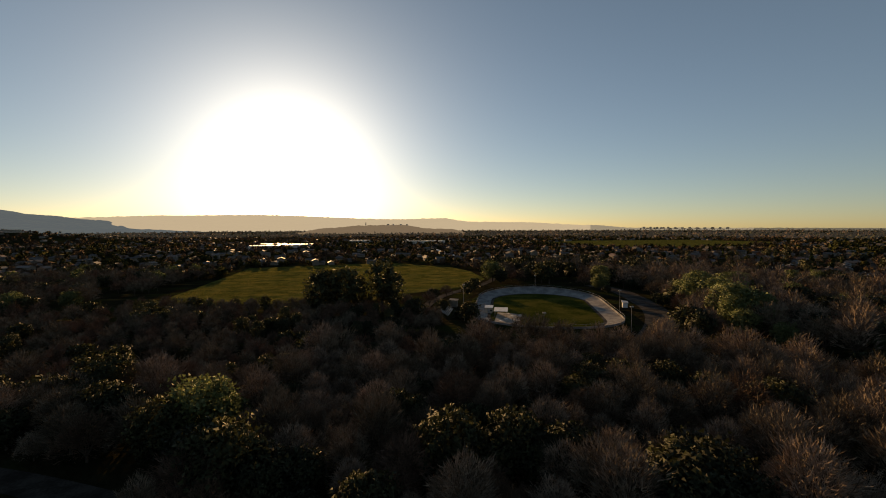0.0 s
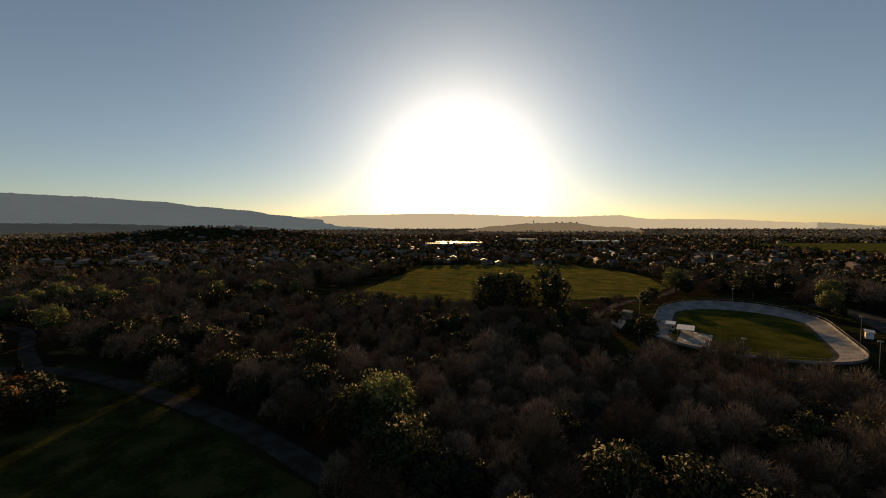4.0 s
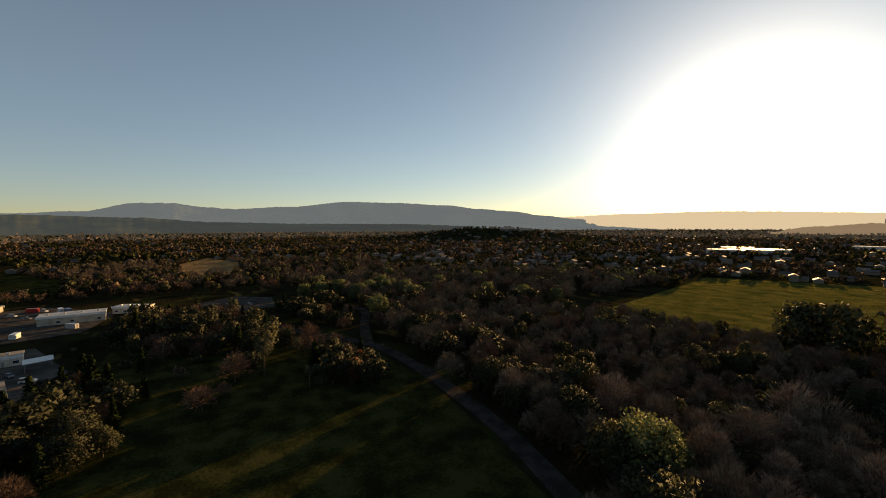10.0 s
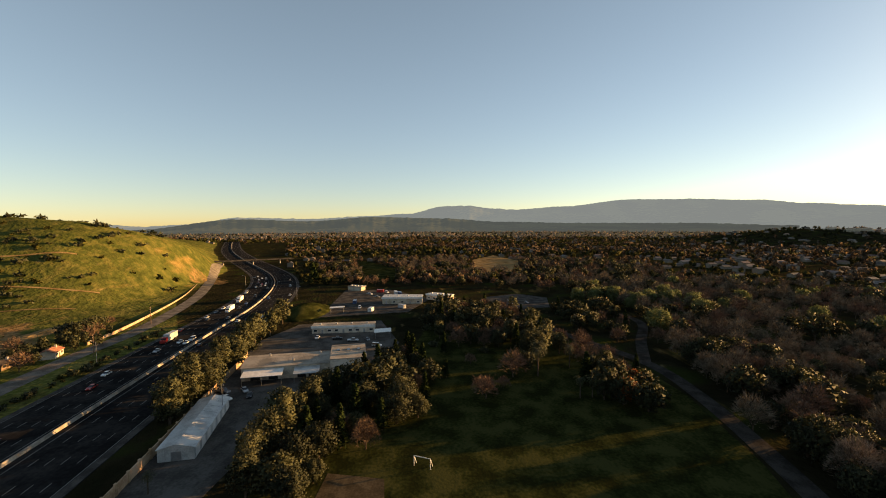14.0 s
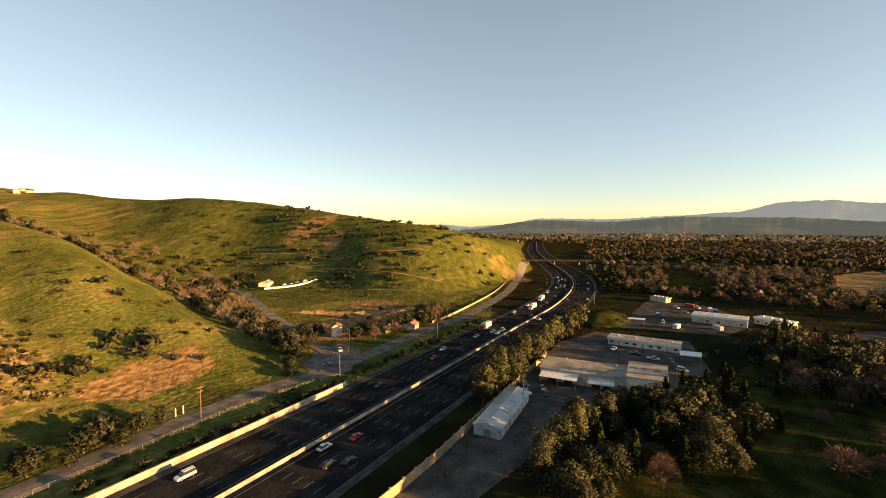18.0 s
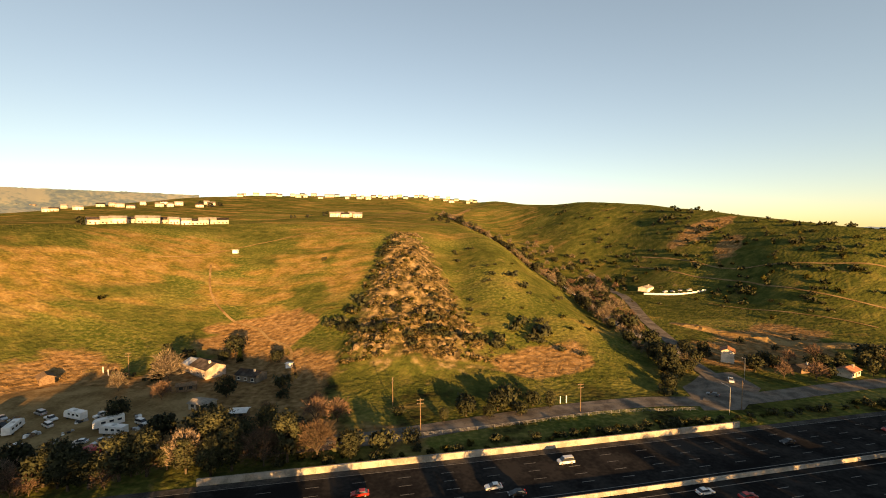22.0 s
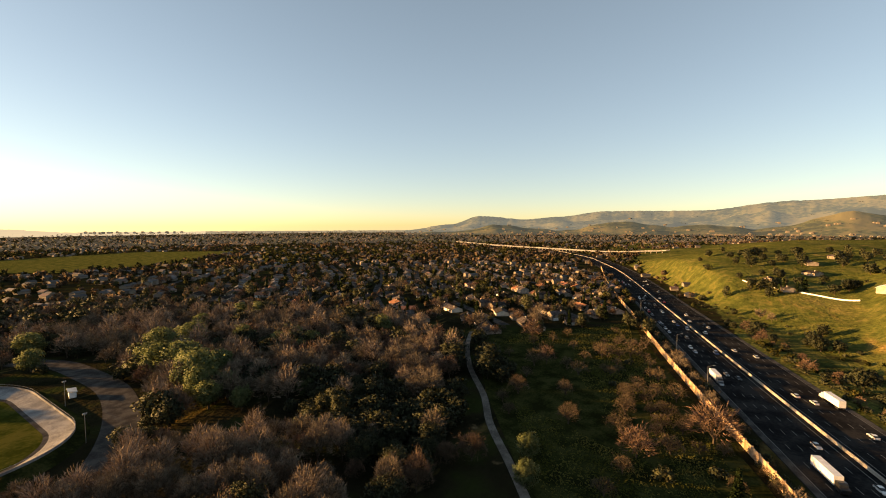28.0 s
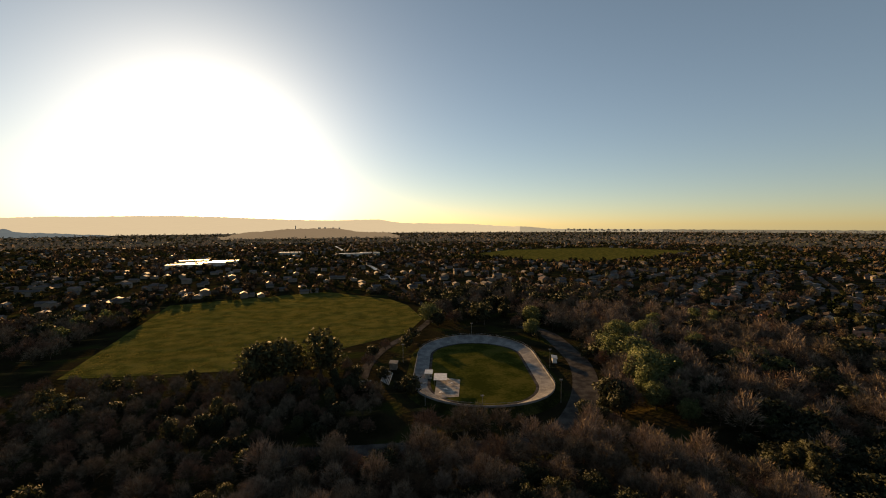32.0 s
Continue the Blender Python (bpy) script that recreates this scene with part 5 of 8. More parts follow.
def gable_house(root, L, W, H, roofmat, wallmat, rise=1.6, garage=True, storeys=1, chimney=True, framed=False):
    """A house with gabled walls, two roof slopes, windows, doors."""
    m = Mesh()
    m.loft([[(px, -W / 2, 0), (px, W / 2, 0), (px, W / 2, H), (px, 0, H + rise), (px, -W / 2, H)] for px in (-L / 2, L / 2)])
    part("wall", m, wallmat, root)
    for s_ in (-1, 1):
        m = Mesh()
        m.loft([[(px, 0, H + rise + 0.06), (px, s_ * (W / 2 + 0.5), H - 0.5 * rise / (W / 2) + 0.06), (px, s_ * (W / 2 + 0.5), H - 0.5 * rise / (W / 2) + 0.22), (px, 0, H + rise + 0.24)] for px in (-L / 2 - 0.4, L / 2 + 0.4)])
        part("roof_slope", m, roofmat, root)
    if garage:
        m = Mesh()
        m.box(L / 2 - 6.0, W / 2 - 0.02, 0.02, L / 2 - 1.2, W / 2 + 0.05, 2.2)
        part("garage_door", m, M_WHITE, root)
    m = Mesh()
    m.box(-0.5, W / 2 - 0.02, 0.02, 0.5, W / 2 + 0.06, 2.1)
    part("door", m, M_WOOD, root)
    for st in range(storeys):
        for cx in ((-L / 2 + 1.8, -L / 2 + 4.6) if garage and st == 0 else (-L / 2 + 1.8, 0.0, L / 2 - 1.8)):
            m = Mesh()
            m.box(cx - 0.7, W / 2 - 0.02, 1.0 + 2.7 * st, cx + 0.7, W / 2 + 0.05, 2.1 + 2.7 * st)
            w_ = part("window", m, M_GLASS, root)
            if framed:
                m = Mesh()
                for x0, z0, x1, z1 in ((-0.8, 0.9, 0.8, 1.0), (-0.8, 2.1, 0.8, 2.2), (-0.8, 1.0, -0.7, 2.1), (0.7, 1.0, 0.8, 2.1)):
                    m.box(cx + x0, W / 2 - 0.02, z0 + 2.7 * st, cx + x1, W / 2 + 0.09, z1 + 2.7 * st)
                part("window_frame", m, M_WHITE, w_)
                m = Mesh()
                m.box(cx - 0.9, W / 2 - 0.02, 0.8 + 2.7 * st, cx + 0.9, W / 2 + 0.2, 0.9 + 2.7 * st)
                part("window_sill", m, M_WHITE, w_)
    if chimney:
        m = Mesh()
        m.box(-L / 4 - 0.4, 0.6, H, -L / 4 + 0.4, 1.3, H + rise + 0.9)
        part("chimney", m, M_STUCCO, root)
    return root


# ---- yard and farm below the hill ----
f = gable_house(thing("farmhouse", "tan farmhouse with brown and pale roof wings", "house", (105, -197, 0.2), -35), 14, 9, 4.2, M_ROOF, M_TOWNWALL, 2.0, False, 1, True, True)
m = Mesh()
m.loft([[(px, -4, 0), (px, 4, 0), (px, 4, 3.6), (px, 0, 5.2), (px, -4, 3.6)] for px in (7, 15)])
part("wing", m, M_TOWNWALL, f)
for s_ in (-1, 1):
    m = Mesh()
    m.loft([[(px, 0, 5.26), (px, s_ * 4.5, 3.45), (px, s_ * 4.5, 3.6), (px, 0, 5.42)] for px in (6.6, 15.5)])
    part("wing_roof", m, M_METAL, f, "pale metal wing roof")
gable_house(thing("cottage", "small cream cottage beside the farmhouse", "house", (82, -189, 0.2), -20), 11, 7, 3.0, M_ROOF, M_TOWNWALL, 1.4, False, 1, True, True)
gable_house(thing("barn", "small weathered brown timber barn", "barn", (170, -188, 0.3), -40), 7, 5, 2.8, M_WOOD, M_WOOD, 1.2, False, 1, False)
gable_house(thing("barn", "low brown shed among the trees", "shed", (104, -178, 0.1), 20), 7, 4, 2.4, M_WOOD, M_WOOD, 0.8, False, 1, False)
gable_house(thing("shed", "pale roofed shed beside the dirt drive", "shed", (71, -152, 0.1), 5), 6, 4, 2.3, M_WHITE, M_WOOD, 0.5, False, 1, False)
gable_house(thing("shed", "low pale shed in the yard", "shed", (88, -160, 0.1), -15), 8, 5, 2.5, M_TANROOF, M_STUCCO, 0.6, False, 1, False)
hut("tank_hut", "small white hut beside the drive", 70, -203, 0, 2.6, 2.6, 2.6, M_WHITE, M_WHITE)
hut("sign_box", "small white box on the open slope", 161, -352, 0, 4, 3, 2.6, M_WHITE, M_WHITE).location.z = height(161, -352)
hut("sign_box", "small white box low on the slope", 266, -132, 30, 4, 2.5, 2.4, M_WHITE, M_WHITE).location.z = height(266, -132)


def motorhome(x, y, turn):
    root = thing("motorhome", "large white motorhome parked in the yard", "motorhome", (x, y, 0.1), turn, "vehicles in the yard")
    part("body", extrude([(-4.2, 0.7), (-4.2, 3.2), (3.0, 3.25), (3.9, 3.0), (4.4, 2.2), (4.5, 0.7)], 1.2), M_WHITE, root)
    for s_ in (-1, 1):
        for cx in (-2.8, -0.6, 1.6):
            m = Mesh()
            m.box(cx - 0.6, s_ * 1.2 - 0.03, 1.8, cx + 0.6, s_ * 1.2 + 0.03, 2.5)
            part("window", m, M_GLASS, root)
    m = Mesh()
    m.box(-0.6, -0.5, 3.2, 0.4, 0.5, 3.5)
    part("roof_unit", m, M_METAL, root)
    for sx in (-2.6, 2.8):
        for sy in (-1, 1):
            w = part("wheel", TYRE, None, root)
            w.matrix_basis = pose(sx, sy * 1.0, 0.42) @ Matrix.Diagonal((1.3, 1.3, 1.3, 1))


motorhome(157, -147, -32)
motorhome(128, -152, -20)
motorhome(-212, -420, 30)
motorhome(141, -143, -70)
motorhome(112, -146, 40)
motorhome(148, -136, 20)
motorhome(106, -140, -10)
sheet("pavement_dirt", [(198, -148), (172, -121), (150, -112), (120, -112), (98, -124), (86, -150), (94, -174), (128, -180), (160, -186), (184, -168)], M_DIRT, 0.04, "bare tan dirt of the crowded yard", "dirt yard")
YARD = [(186, -122), (170, -116), (146, -112), (118, -122), (98, -132), (96, -152), (128, -158), (160, -158), (180, -140)]
yr = random.Random(11)
spots = []
while len(spots) < 36:
    x, y = yr.uniform(96, 186), yr.uniform(-158, -112)
    if inside(x, y, YARD) and all((x - a) ** 2 + (y - b) ** 2 > 22 for a, b in spots + [(157, -147), (128, -152), (141, -143), (112, -146), (148, -136), (106, -140)]):
        spots.append((x, y))
        car(x, y, yr.choice([-30, -25, 60, 150, 155, 10]), yr.choice([0, 0, 0, 1, 1, 2, 3, 4, 5]), yr.choice(["car", "car", "van", "pickup"]), "in the crowded yard", "vehicles in the yard", 0.05)
for k in range(24):
    x, y = yr.uniform(96, 168), yr.uniform(-154, -122)
    d = thing("scrap_heap", "low heap of mixed scrap parts", "scrap", (x, y, 0), yr.uniform(0, 180), "scrap heaps")
    for j in range(6):
        m = Mesh()
        a, b, c = yr.uniform(-1.5, 1.5), yr.uniform(-1.5, 1.5), yr.uniform(0.3, 0.9)
        m.loft([[(a - c, b - c * 0.6, 0), (a + c, b - c * 0.5, 0), (a + c, b + c * 0.6, 0), (a - c, b + c * 0.6, 0)], [(a - c * 0.8, b - c * 0.4, c), (a + c * 0.7, b - c * 0.5, c * 1.2), (a + c * 0.8, b + c * 0.4, c), (a - c * 0.7, b + c * 0.5, c * 0.8)]])
        part("scrap_piece", m, yr.choice([M_STEEL, M_WHITE, M_DARK, M_WOOD, M_METAL]), d)
t = thing("tarpaulin", "red tarpaulin thrown over a low stack", "tarpaulin", (105, -129, 0), -25)
m = Mesh()
m.loft([[(-3, -2, 0), (3, -2.2, 0), (3.1, 2, 0), (-3, 2.1, 0)], [(-2.6, -1.5, 1.3), (2.4, -1.6, 1.6), (2.6, 1.4, 1.4), (-2.5, 1.6, 1.1)], [(-1.5, -0.6, 1.8), (1.4, -0.6, 1.9), (1.5, 0.5, 1.8), (-1.6, 0.6, 1.6)]])
part("sheet", m, CAR_PAINTS[4], t)
# fence along the frontage road
fence = tagged(thing("fence", "low steel mesh fence along the frontage road", "fence"), kind="structure")
FE = spline([(40, -129), (-20, -141), (-60, -150), (-96, -152)], 3.0)
for (x, y, h), (x2, y2, _) in zip(FE, FE[1:]):
    m = Mesh()
    m.tube((x, y, 0), (x, y, 1.3), 0.05, 0.05, 5)
    part("post", m, M_STEEL, fence)
    m = Mesh()
    for z in (0.45, 0.85, 1.25):
        m.tube((x, y, z), (x2, y2, z), 0.025, 0.025, 4)
    part("rail", m, M_STEEL, fence)
for x, y in ((-47, -160), (-49.5, -160.5), (150, -197), (153, -198)):
    p = thing("bollard", "white marker post beside the road", "post", (x, y, height(x, y)), 0, "marker posts")
    m = Mesh()
    m.lathe([(0.2, -0.2), (0.2, 2.6), (0.12, 2.8)], 8)
    part("post", m, M_WHITE, p)

# ---- junction and ravine ----
g = thing("gatehouse", "narrow yellow two-storey house beside the junction", "house", (-146, -208, 0), 55)
gable_house(g, 6.5, 5.5, 5.6, M_TILE, M_STUCCO, 1.3, False, 2, False, True)
gable_house(thing("cabin", "small red-roofed cabin beside the frontage road", "house", (-186, -186, 0), 25), 9, 6, 2.8, M_TILE, M_STUCCO, 1.3, False)
gable_house(thing("cabin", "low brown cabin among roadside trees", "house", (-170, -192, 0), 15), 8, 5, 2.5, M_ROOF, M_WOOD, 1.0, False)
comp = gable_house(thing("walled_house", "cream house inside a white-walled compound", "house", (-206, -408, height(-206, -408)), 40), 14, 9, 3.6, M_TANROOF, M_STUCCO, 1.6, True)
# worn earth bank at the foot of the far hill
BANK = spline([(-158, -284), (-180, -256), (-200, -236), (-222, -228), (-250, -222)], 2.2)
m, rows = Mesh(), []
for i, (x, y, h) in enumerate(BANK):
    tall = 2.6 * min(1, i / 5, (len(BANK) - 1 - i) / 5) * (0.75 + 0.5 * noise.noise((x / 6, y / 6, 3))) + 0.1
    nx, ny = -math.sin(h), math.cos(h)
    if nx * x + ny * y > 0:
        nx, ny = -nx, -ny
    row = []
    for o, q in ((3.4, 0.0), (2.2, 0.16), (1.4, 0.6), (0.9, 0.93), (-0.6, 1.0), (-4.5, 0.85), (-8.0, 0.0)):
        w = o + 0.9 * noise.noise((x / 2.5, y / 2.5, o))
        px, py = x + nx * w, y + ny * w
        row.append((px, py, height(px, py) - 0.2 + tall * q * (1 + 0.25 * noise.noise((px / 1.7, py / 1.7, 9)))))
    rows.append(row)
for a, b in zip(rows, rows[1:]):
    for j in range(len(a) - 1):
        m.face(a[j], a[j + 1], b[j + 1], b[j])
tagged(part("ground_bank", m, M_DIRT), "low ragged bank of bare red-brown earth", "bank", kind="structure")
wallc = tagged(thing("wall_compound", "low white wall round the ravine compound", "wall"), kind="structure")
WC = spline([(-196, -392), (-212, -384), (-232, -378), (-246, -376)], 4.0)
for (x, y, h), (x2, y2, _) in zip(WC, WC[1:]):
    m = Mesh()
    z = min(height(x, y), height(x2, y2))
    m.loft([[(px, py - 0.15, z - 0.5), (px, py + 0.15, z - 0.5), (px, py + 0.15, z + 1.7), (px, py - 0.15, z + 1.7)] for px, py in ((x, y), (x2, y2))])
    part("wall_panel", m, M_WHITE, wallc)
for x, y, t, p, k in ((-216, -392, 20, 0, "van"), (-222, -390, 100, 0, "car"), (-228, -388, 40, 1, "pickup"), (-234, -384, 10, 0, "van"), (-194, -424, 60, 0, "van")):
    car(x, y, t, p, k, "inside the walled compound", "vehicles in the compound", height(x, y) + 0.15)


# ---- homes along the hill ----
def row_house(x, y, turn, k, far=False):
    tall = 4.8 if k % 3 else 4.2
    root = thing("villa", "cream two-storey villa with tan roof on the hill", "house", (x, y, height(x, y) - 0.3), turn, "villas on the hill")
    gable_house(root, 10.5 + 2.2 * math.sin(k * 2.1), 9.5, tall, M_TANROOF if k % 3 else M_ROOF, M_VILLA, 2.2, False, 1, False)


k = 0
for az0, az1, r0, r1, n in ((205.3, 218.2, 500, 478, 13), (189.5, 193.4, 600, 604, 5), (174, 204, 1052, 1040, 52), (206.5, 221.5, 830, 905, 20), (228.5, 240.5, 640, 690, 12)):
    for i in range(n):
        if n > 15 and math.sin(i * 3.7) < -0.72:
            continue
        u = (i + 0.5 + (0.45 * math.sin(i * 5.3) if n > 15 else 0)) / n
        az, r = az0 + (az1 - az0) * u, r0 + (r1 - r0) * u + (34 if n > 15 else 6) * math.sin(i * 2.3)
        x, y, _ = polar(az, r)
        row_house(x, y, az + 180 + 8 * math.sin(i * 1.7), k)
        k += 1
b = gable_house(thing("barn", "white barn on the green slope", "barn", (428, -168, height(428, -168) - 0.2), -30), 14, 9, 4.5, M_WHITE, M_STUCCO, 1.8, False, 1, False)
for x, y, t in ((470, -118, 10), (500, -112, -20), (520, -150, 30), (560, -160, 0), (590, -190, 20)):
    gable_house(thing("ranch_house", "low brown ranch house on the slope", "house", (x, y, height(x, y) - 0.3), t), 14, 9, 3.0, M_ROOF, M_TOWNWALL, 1.6, False)
wl_ = tagged(thing("wall_ranch", "white boundary wall across the green slope", "wall"), kind="structure")
WR = spline([(506, -92), (490, -104), (468, -122), (452, -140), (434, -156)], 4.0)
for (x, y, h), (x2, y2, _) in zip(WR, WR[1:]):
    m = Mesh()
    z, z2 = height(x, y), height(x2, y2)
    m.loft([[(x, y - 0.15, z - 0.4), (x, y + 0.15, z - 0.4), (x, y + 0.15, z + 1.1), (x, y - 0.15, z + 1.1)], [(x2, y2 - 0.15, z2 - 0.4), (x2, y2 + 0.15, z2 - 0.4), (x2, y2 + 0.15, z2 + 1.1), (x2, y2 - 0.15, z2 + 1.1)]])
    part("wall_panel", m, M_WHITE, wl_)

# boulders of the outcrop
bo = Mesh()
br = random.Random(3)
for _ in range(340):
    a, v = br.uniform(0, 6.28), br.random() ** 1.3
    x, y = 9 + 14 * v + br.uniform(-0.8, 0.8) * (38 - 22 * v), -196 - 198 * v
    s = br.uniform(0.4, 1.4) * (1.8 if br.random() < 0.12 else 1)
    z = height(x, y)
    ring = lambda zz, rr: [(x + rr * s * math.cos(k * 1.047 + a) * br.uniform(0.7, 1.2), y + rr * s * math.sin(k * 1.047 + a) * br.uniform(0.7, 1.2), z + zz * s) for k in range(6)]
    bo.loft([ring(-0.4, 1.0), ring(0.35, 0.95), ring(0.8, 0.55)])
tagged(part("boulders", bo, M_ROCK), "brown weathered boulders of the hillside outcrop", "rocks", kind="stuff")


# ---- trees ----
def leaf_cloud(m, rg, c, rad, n, size, heart=0.0):
    """A clump of n small leaf sprays round c, thicker at its skin."""
    for _ in range(n):
        d = Vector((rg.gauss(0, 1), rg.gauss(0, 1), rg.gauss(0, 1))).normalized()
        p = Vector(c) + Vector((d.x * rad[0], d.y * rad[1], d.z * rad[2])) * rg.uniform(0.2, 1.0) ** 0.5 * rg.choice((1.0, 1.0, 1.0, 1.25))
        u = Vector((rg.gauss(0, 1), rg.gauss(0, 1), rg.gauss(0, 1))).normalized()
        w = u.orthogonal().normalized()
        w.rotate(Matrix.Rotation(rg.uniform(0, 6.28), 3, u))
        u, w = u * size * rg.uniform(0.7, 1.4), w * size * rg.uniform(0.8, 1.5)
        out = (d * 0.7 + (Vector((p.x, p.y, p.z - heart)).normalized() if heart else d) * 0.55 + u * 0.25 / u.length).normalized()
        q = (tuple(p - u - w * 0.4), tuple(p + u - w * 0.4), tuple(p + w))
        m.face(*(q if (u * 2).cross(w).dot(out) > 0 else q[::-1]))
        m.s.append(tuple(out))


def limbs(m, rg, top, spread, n, r0, base=0.3):
    ends = []
    m.tube((0, 0, -0.4), (0.1, 0, top * base), r0 * 1.25, r0 * 0.85, 7)
    for k in range(n):
        a = 6.283 * (k + rg.random() * 0.6) / n
        z = top * rg.uniform(0.55, 0.95)
        e = Vector((math.cos(a) * spread * rg.uniform(0.45, 0.8), math.sin(a) * spread * rg.uniform(0.45, 0.8), z))
        mid = Vector((e.x * 0.35, e.y * 0.35, top * (base + 0.22)))
        m.tube((0.1, 0, top * base * 0.9), mid, r0 * 0.6, r0 * 0.4, 5)
        m.tube(mid, e, r0 * 0.4, r0 * 0.12, 4)
        ends.append((mid, e))
    return ends


def oak(seed, tall, spread, mat, clumps=38, leaves=95, size=0.3, low=0.12):
    rg = random.Random(seed)
    t, c = Mesh(), Mesh()
    limbs(t, rg, tall * 0.8, spread, 6, 0.32)
    mid, half = tall * (low + 1) / 2, tall * (1 - low) / 2
    for k in range(clumps):
        a, u = k * 2.4 + rg.uniform(-0.5, 0.5), -0.85 + 1.75 * (k + rg.random()) / clumps
        q = math.sqrt(max(0.08, 1 - min(1, abs(u)) ** 2)) * rg.uniform(0.45, 0.82)
        s = rg.uniform(0.6, 1.5)
        leaf_cloud(c, rg, (math.cos(a) * spread * q, math.sin(a) * spread * q, mid + half * 0.8 * u), (spread * 0.38 * s, spread * 0.38 * s, spread * 0.27 * s), leaves, size, mid)
    return t.data("trunk", M_BARK), c.data("crown", mat)


def bare(seed, tall, spread, mat, up=0.15, n=3300, width=0.066, low=0.2):
    """A leafless tree: limbs, boughs and a haze of fine twigs."""
    rg = random.Random(seed)
    t, c = Mesh(), Mesh()
    ends = limbs(t, rg, tall * 0.78, spread, 9, 0.2, 0.18)
    tips = []
    for mid, e in ends:
        for _ in range(6):
            s = mid.lerp(e, rg.uniform(0.0, 1.0))
            d = Vector((s.x * 0.3 + rg.gauss(0, 0.9), s.y * 0.3 + rg.gauss(0, 0.9), tall * 0.08 + rg.gauss(0, 0.8) + up * 2)).normalized()
            p = s + d * rg.uniform(1.2, tall * 0.27)
            t.tube(s, p, 0.06, 0.03, 3)
            tips.append((s, p))
    for k in range(n):
        if k % 2:
            # outer haze of upright shoots over the whole crown
            a, q = rg.uniform(0, 6.283), rg.random() ** 0.5
            zz = tall * (low + (0.93 - low) * (1 - 0.85 * q ** 2.4) * rg.uniform(0.35, 1.0) ** 0.5)
            b = Vector((math.cos(a) * spread * q, math.sin(a) * spread * q, zz))
        else:
            s, p = rg.choice(tips)
            b = s.lerp(p, rg.uniform(0.0, 1.1)) + Vector((rg.gauss(0, 0.45), rg.gauss(0, 0.45), rg.gauss(0, 0.35)))
        d = Vector((b.x * 1.5 / spread + rg.gauss(0, 0.45), b.y * 1.5 / spread + rg.gauss(0, 0.45), (b.z / tall - 0.35) * 1.6 + rg.gauss(0, 0.4) + up)).normalized()
        w = d.orthogonal().normalized()
        w.rotate(Matrix.Rotation(rg.uniform(0, 3.1), 3, d))
        w *= width * rg.uniform(0.6, 1.6)
        e = b + d * rg.uniform(0.5, 1.4) * (tall / 12)
        c.face(tuple(b - w), tuple(b + w), tuple(e))
    return t.data("trunk", M_BARK), c.data("crown", mat)


def conifer(seed, tall, spread, mat):
    rg = random.Random(seed)
    t, c = Mesh(), Mesh()
    t.tube((0, 0, -0.4), (0, 0, tall), 0.28, 0.04, 6)
    for k in range(int(tall * 7)):
        z = tall * (0.12 + 0.88 * k / (tall * 7))
        q = spread * (1 - z / tall) ** 0.8 * rg.uniform(0.7, 1.1) + 0.15
        a = k * 2.4
        e = Vector((math.cos(a) * q, math.sin(a) * q, z - q * 0.25))
        for j in range(5):
            p = Vector((0, 0, z)).lerp(e, (j + 1) / 5)
            leaf_cloud(c, rg, p, (0.4, 0.4, 0.15), 3, 0.38)
    return t.data("trunk", M_BARK), c.data("crown", mat)


def palm(seed, tall):
    rg = random.Random(seed)
    t, c = Mesh(), Mesh()
    for k in range(8):
        t.tube((0, 0, tall * k / 8 - 0.3), (0, 0, tall * (k + 1) / 8 - 0.3), 0.26, 0.22, 7)
    for k in range(34):
        a, el = k * 2.4, rg.uniform(-0.5, 1.0)
        p = Vector((0, 0, tall - 0.3))
        for j in range(6):
            d = Vector((math.cos(a) * math.cos(el), math.sin(a) * math.cos(el), math.sin(el)))
            q = p + d * 0.55
            s = Vector((-math.sin(a), math.cos(a), 0)) * (0.45 - 0.06 * j)
            c.face(tuple(p - s), tuple(q - s * 0.85 - Vector((0, 0, 0.1))), tuple(q))
            c.face(tuple(p + s), tuple(q), tuple(q + s * 0.85 - Vector((0, 0, 0.1))))
            p, el = q, el - 0.3
    return t.data("trunk", M_BARK), c.data("crown", M_OLIVE)


def shrub(seed, size, mat, clumps=7, leaves=32):
    rg = random.Random(seed)
    t, c = Mesh(), Mesh()
    for k in range(4):
        t.tube((0, 0, -0.2), (rg.uniform(-0.6, 0.6) * size, rg.uniform(-0.6, 0.6) * size, size * 0.8), 0.06, 0.03, 4)
    for k in range(clumps):
        leaf_cloud(c, rg, (rg.uniform(-0.7, 0.7) * size, rg.uniform(-0.7, 0.7) * size, size * rg.uniform(0.35, 0.85)), (size * 0.5, size * 0.5, size * 0.4), leaves, 0.2 * size ** 0.5)
    return t.data("stem", M_BARK), c.data("foliage", mat)


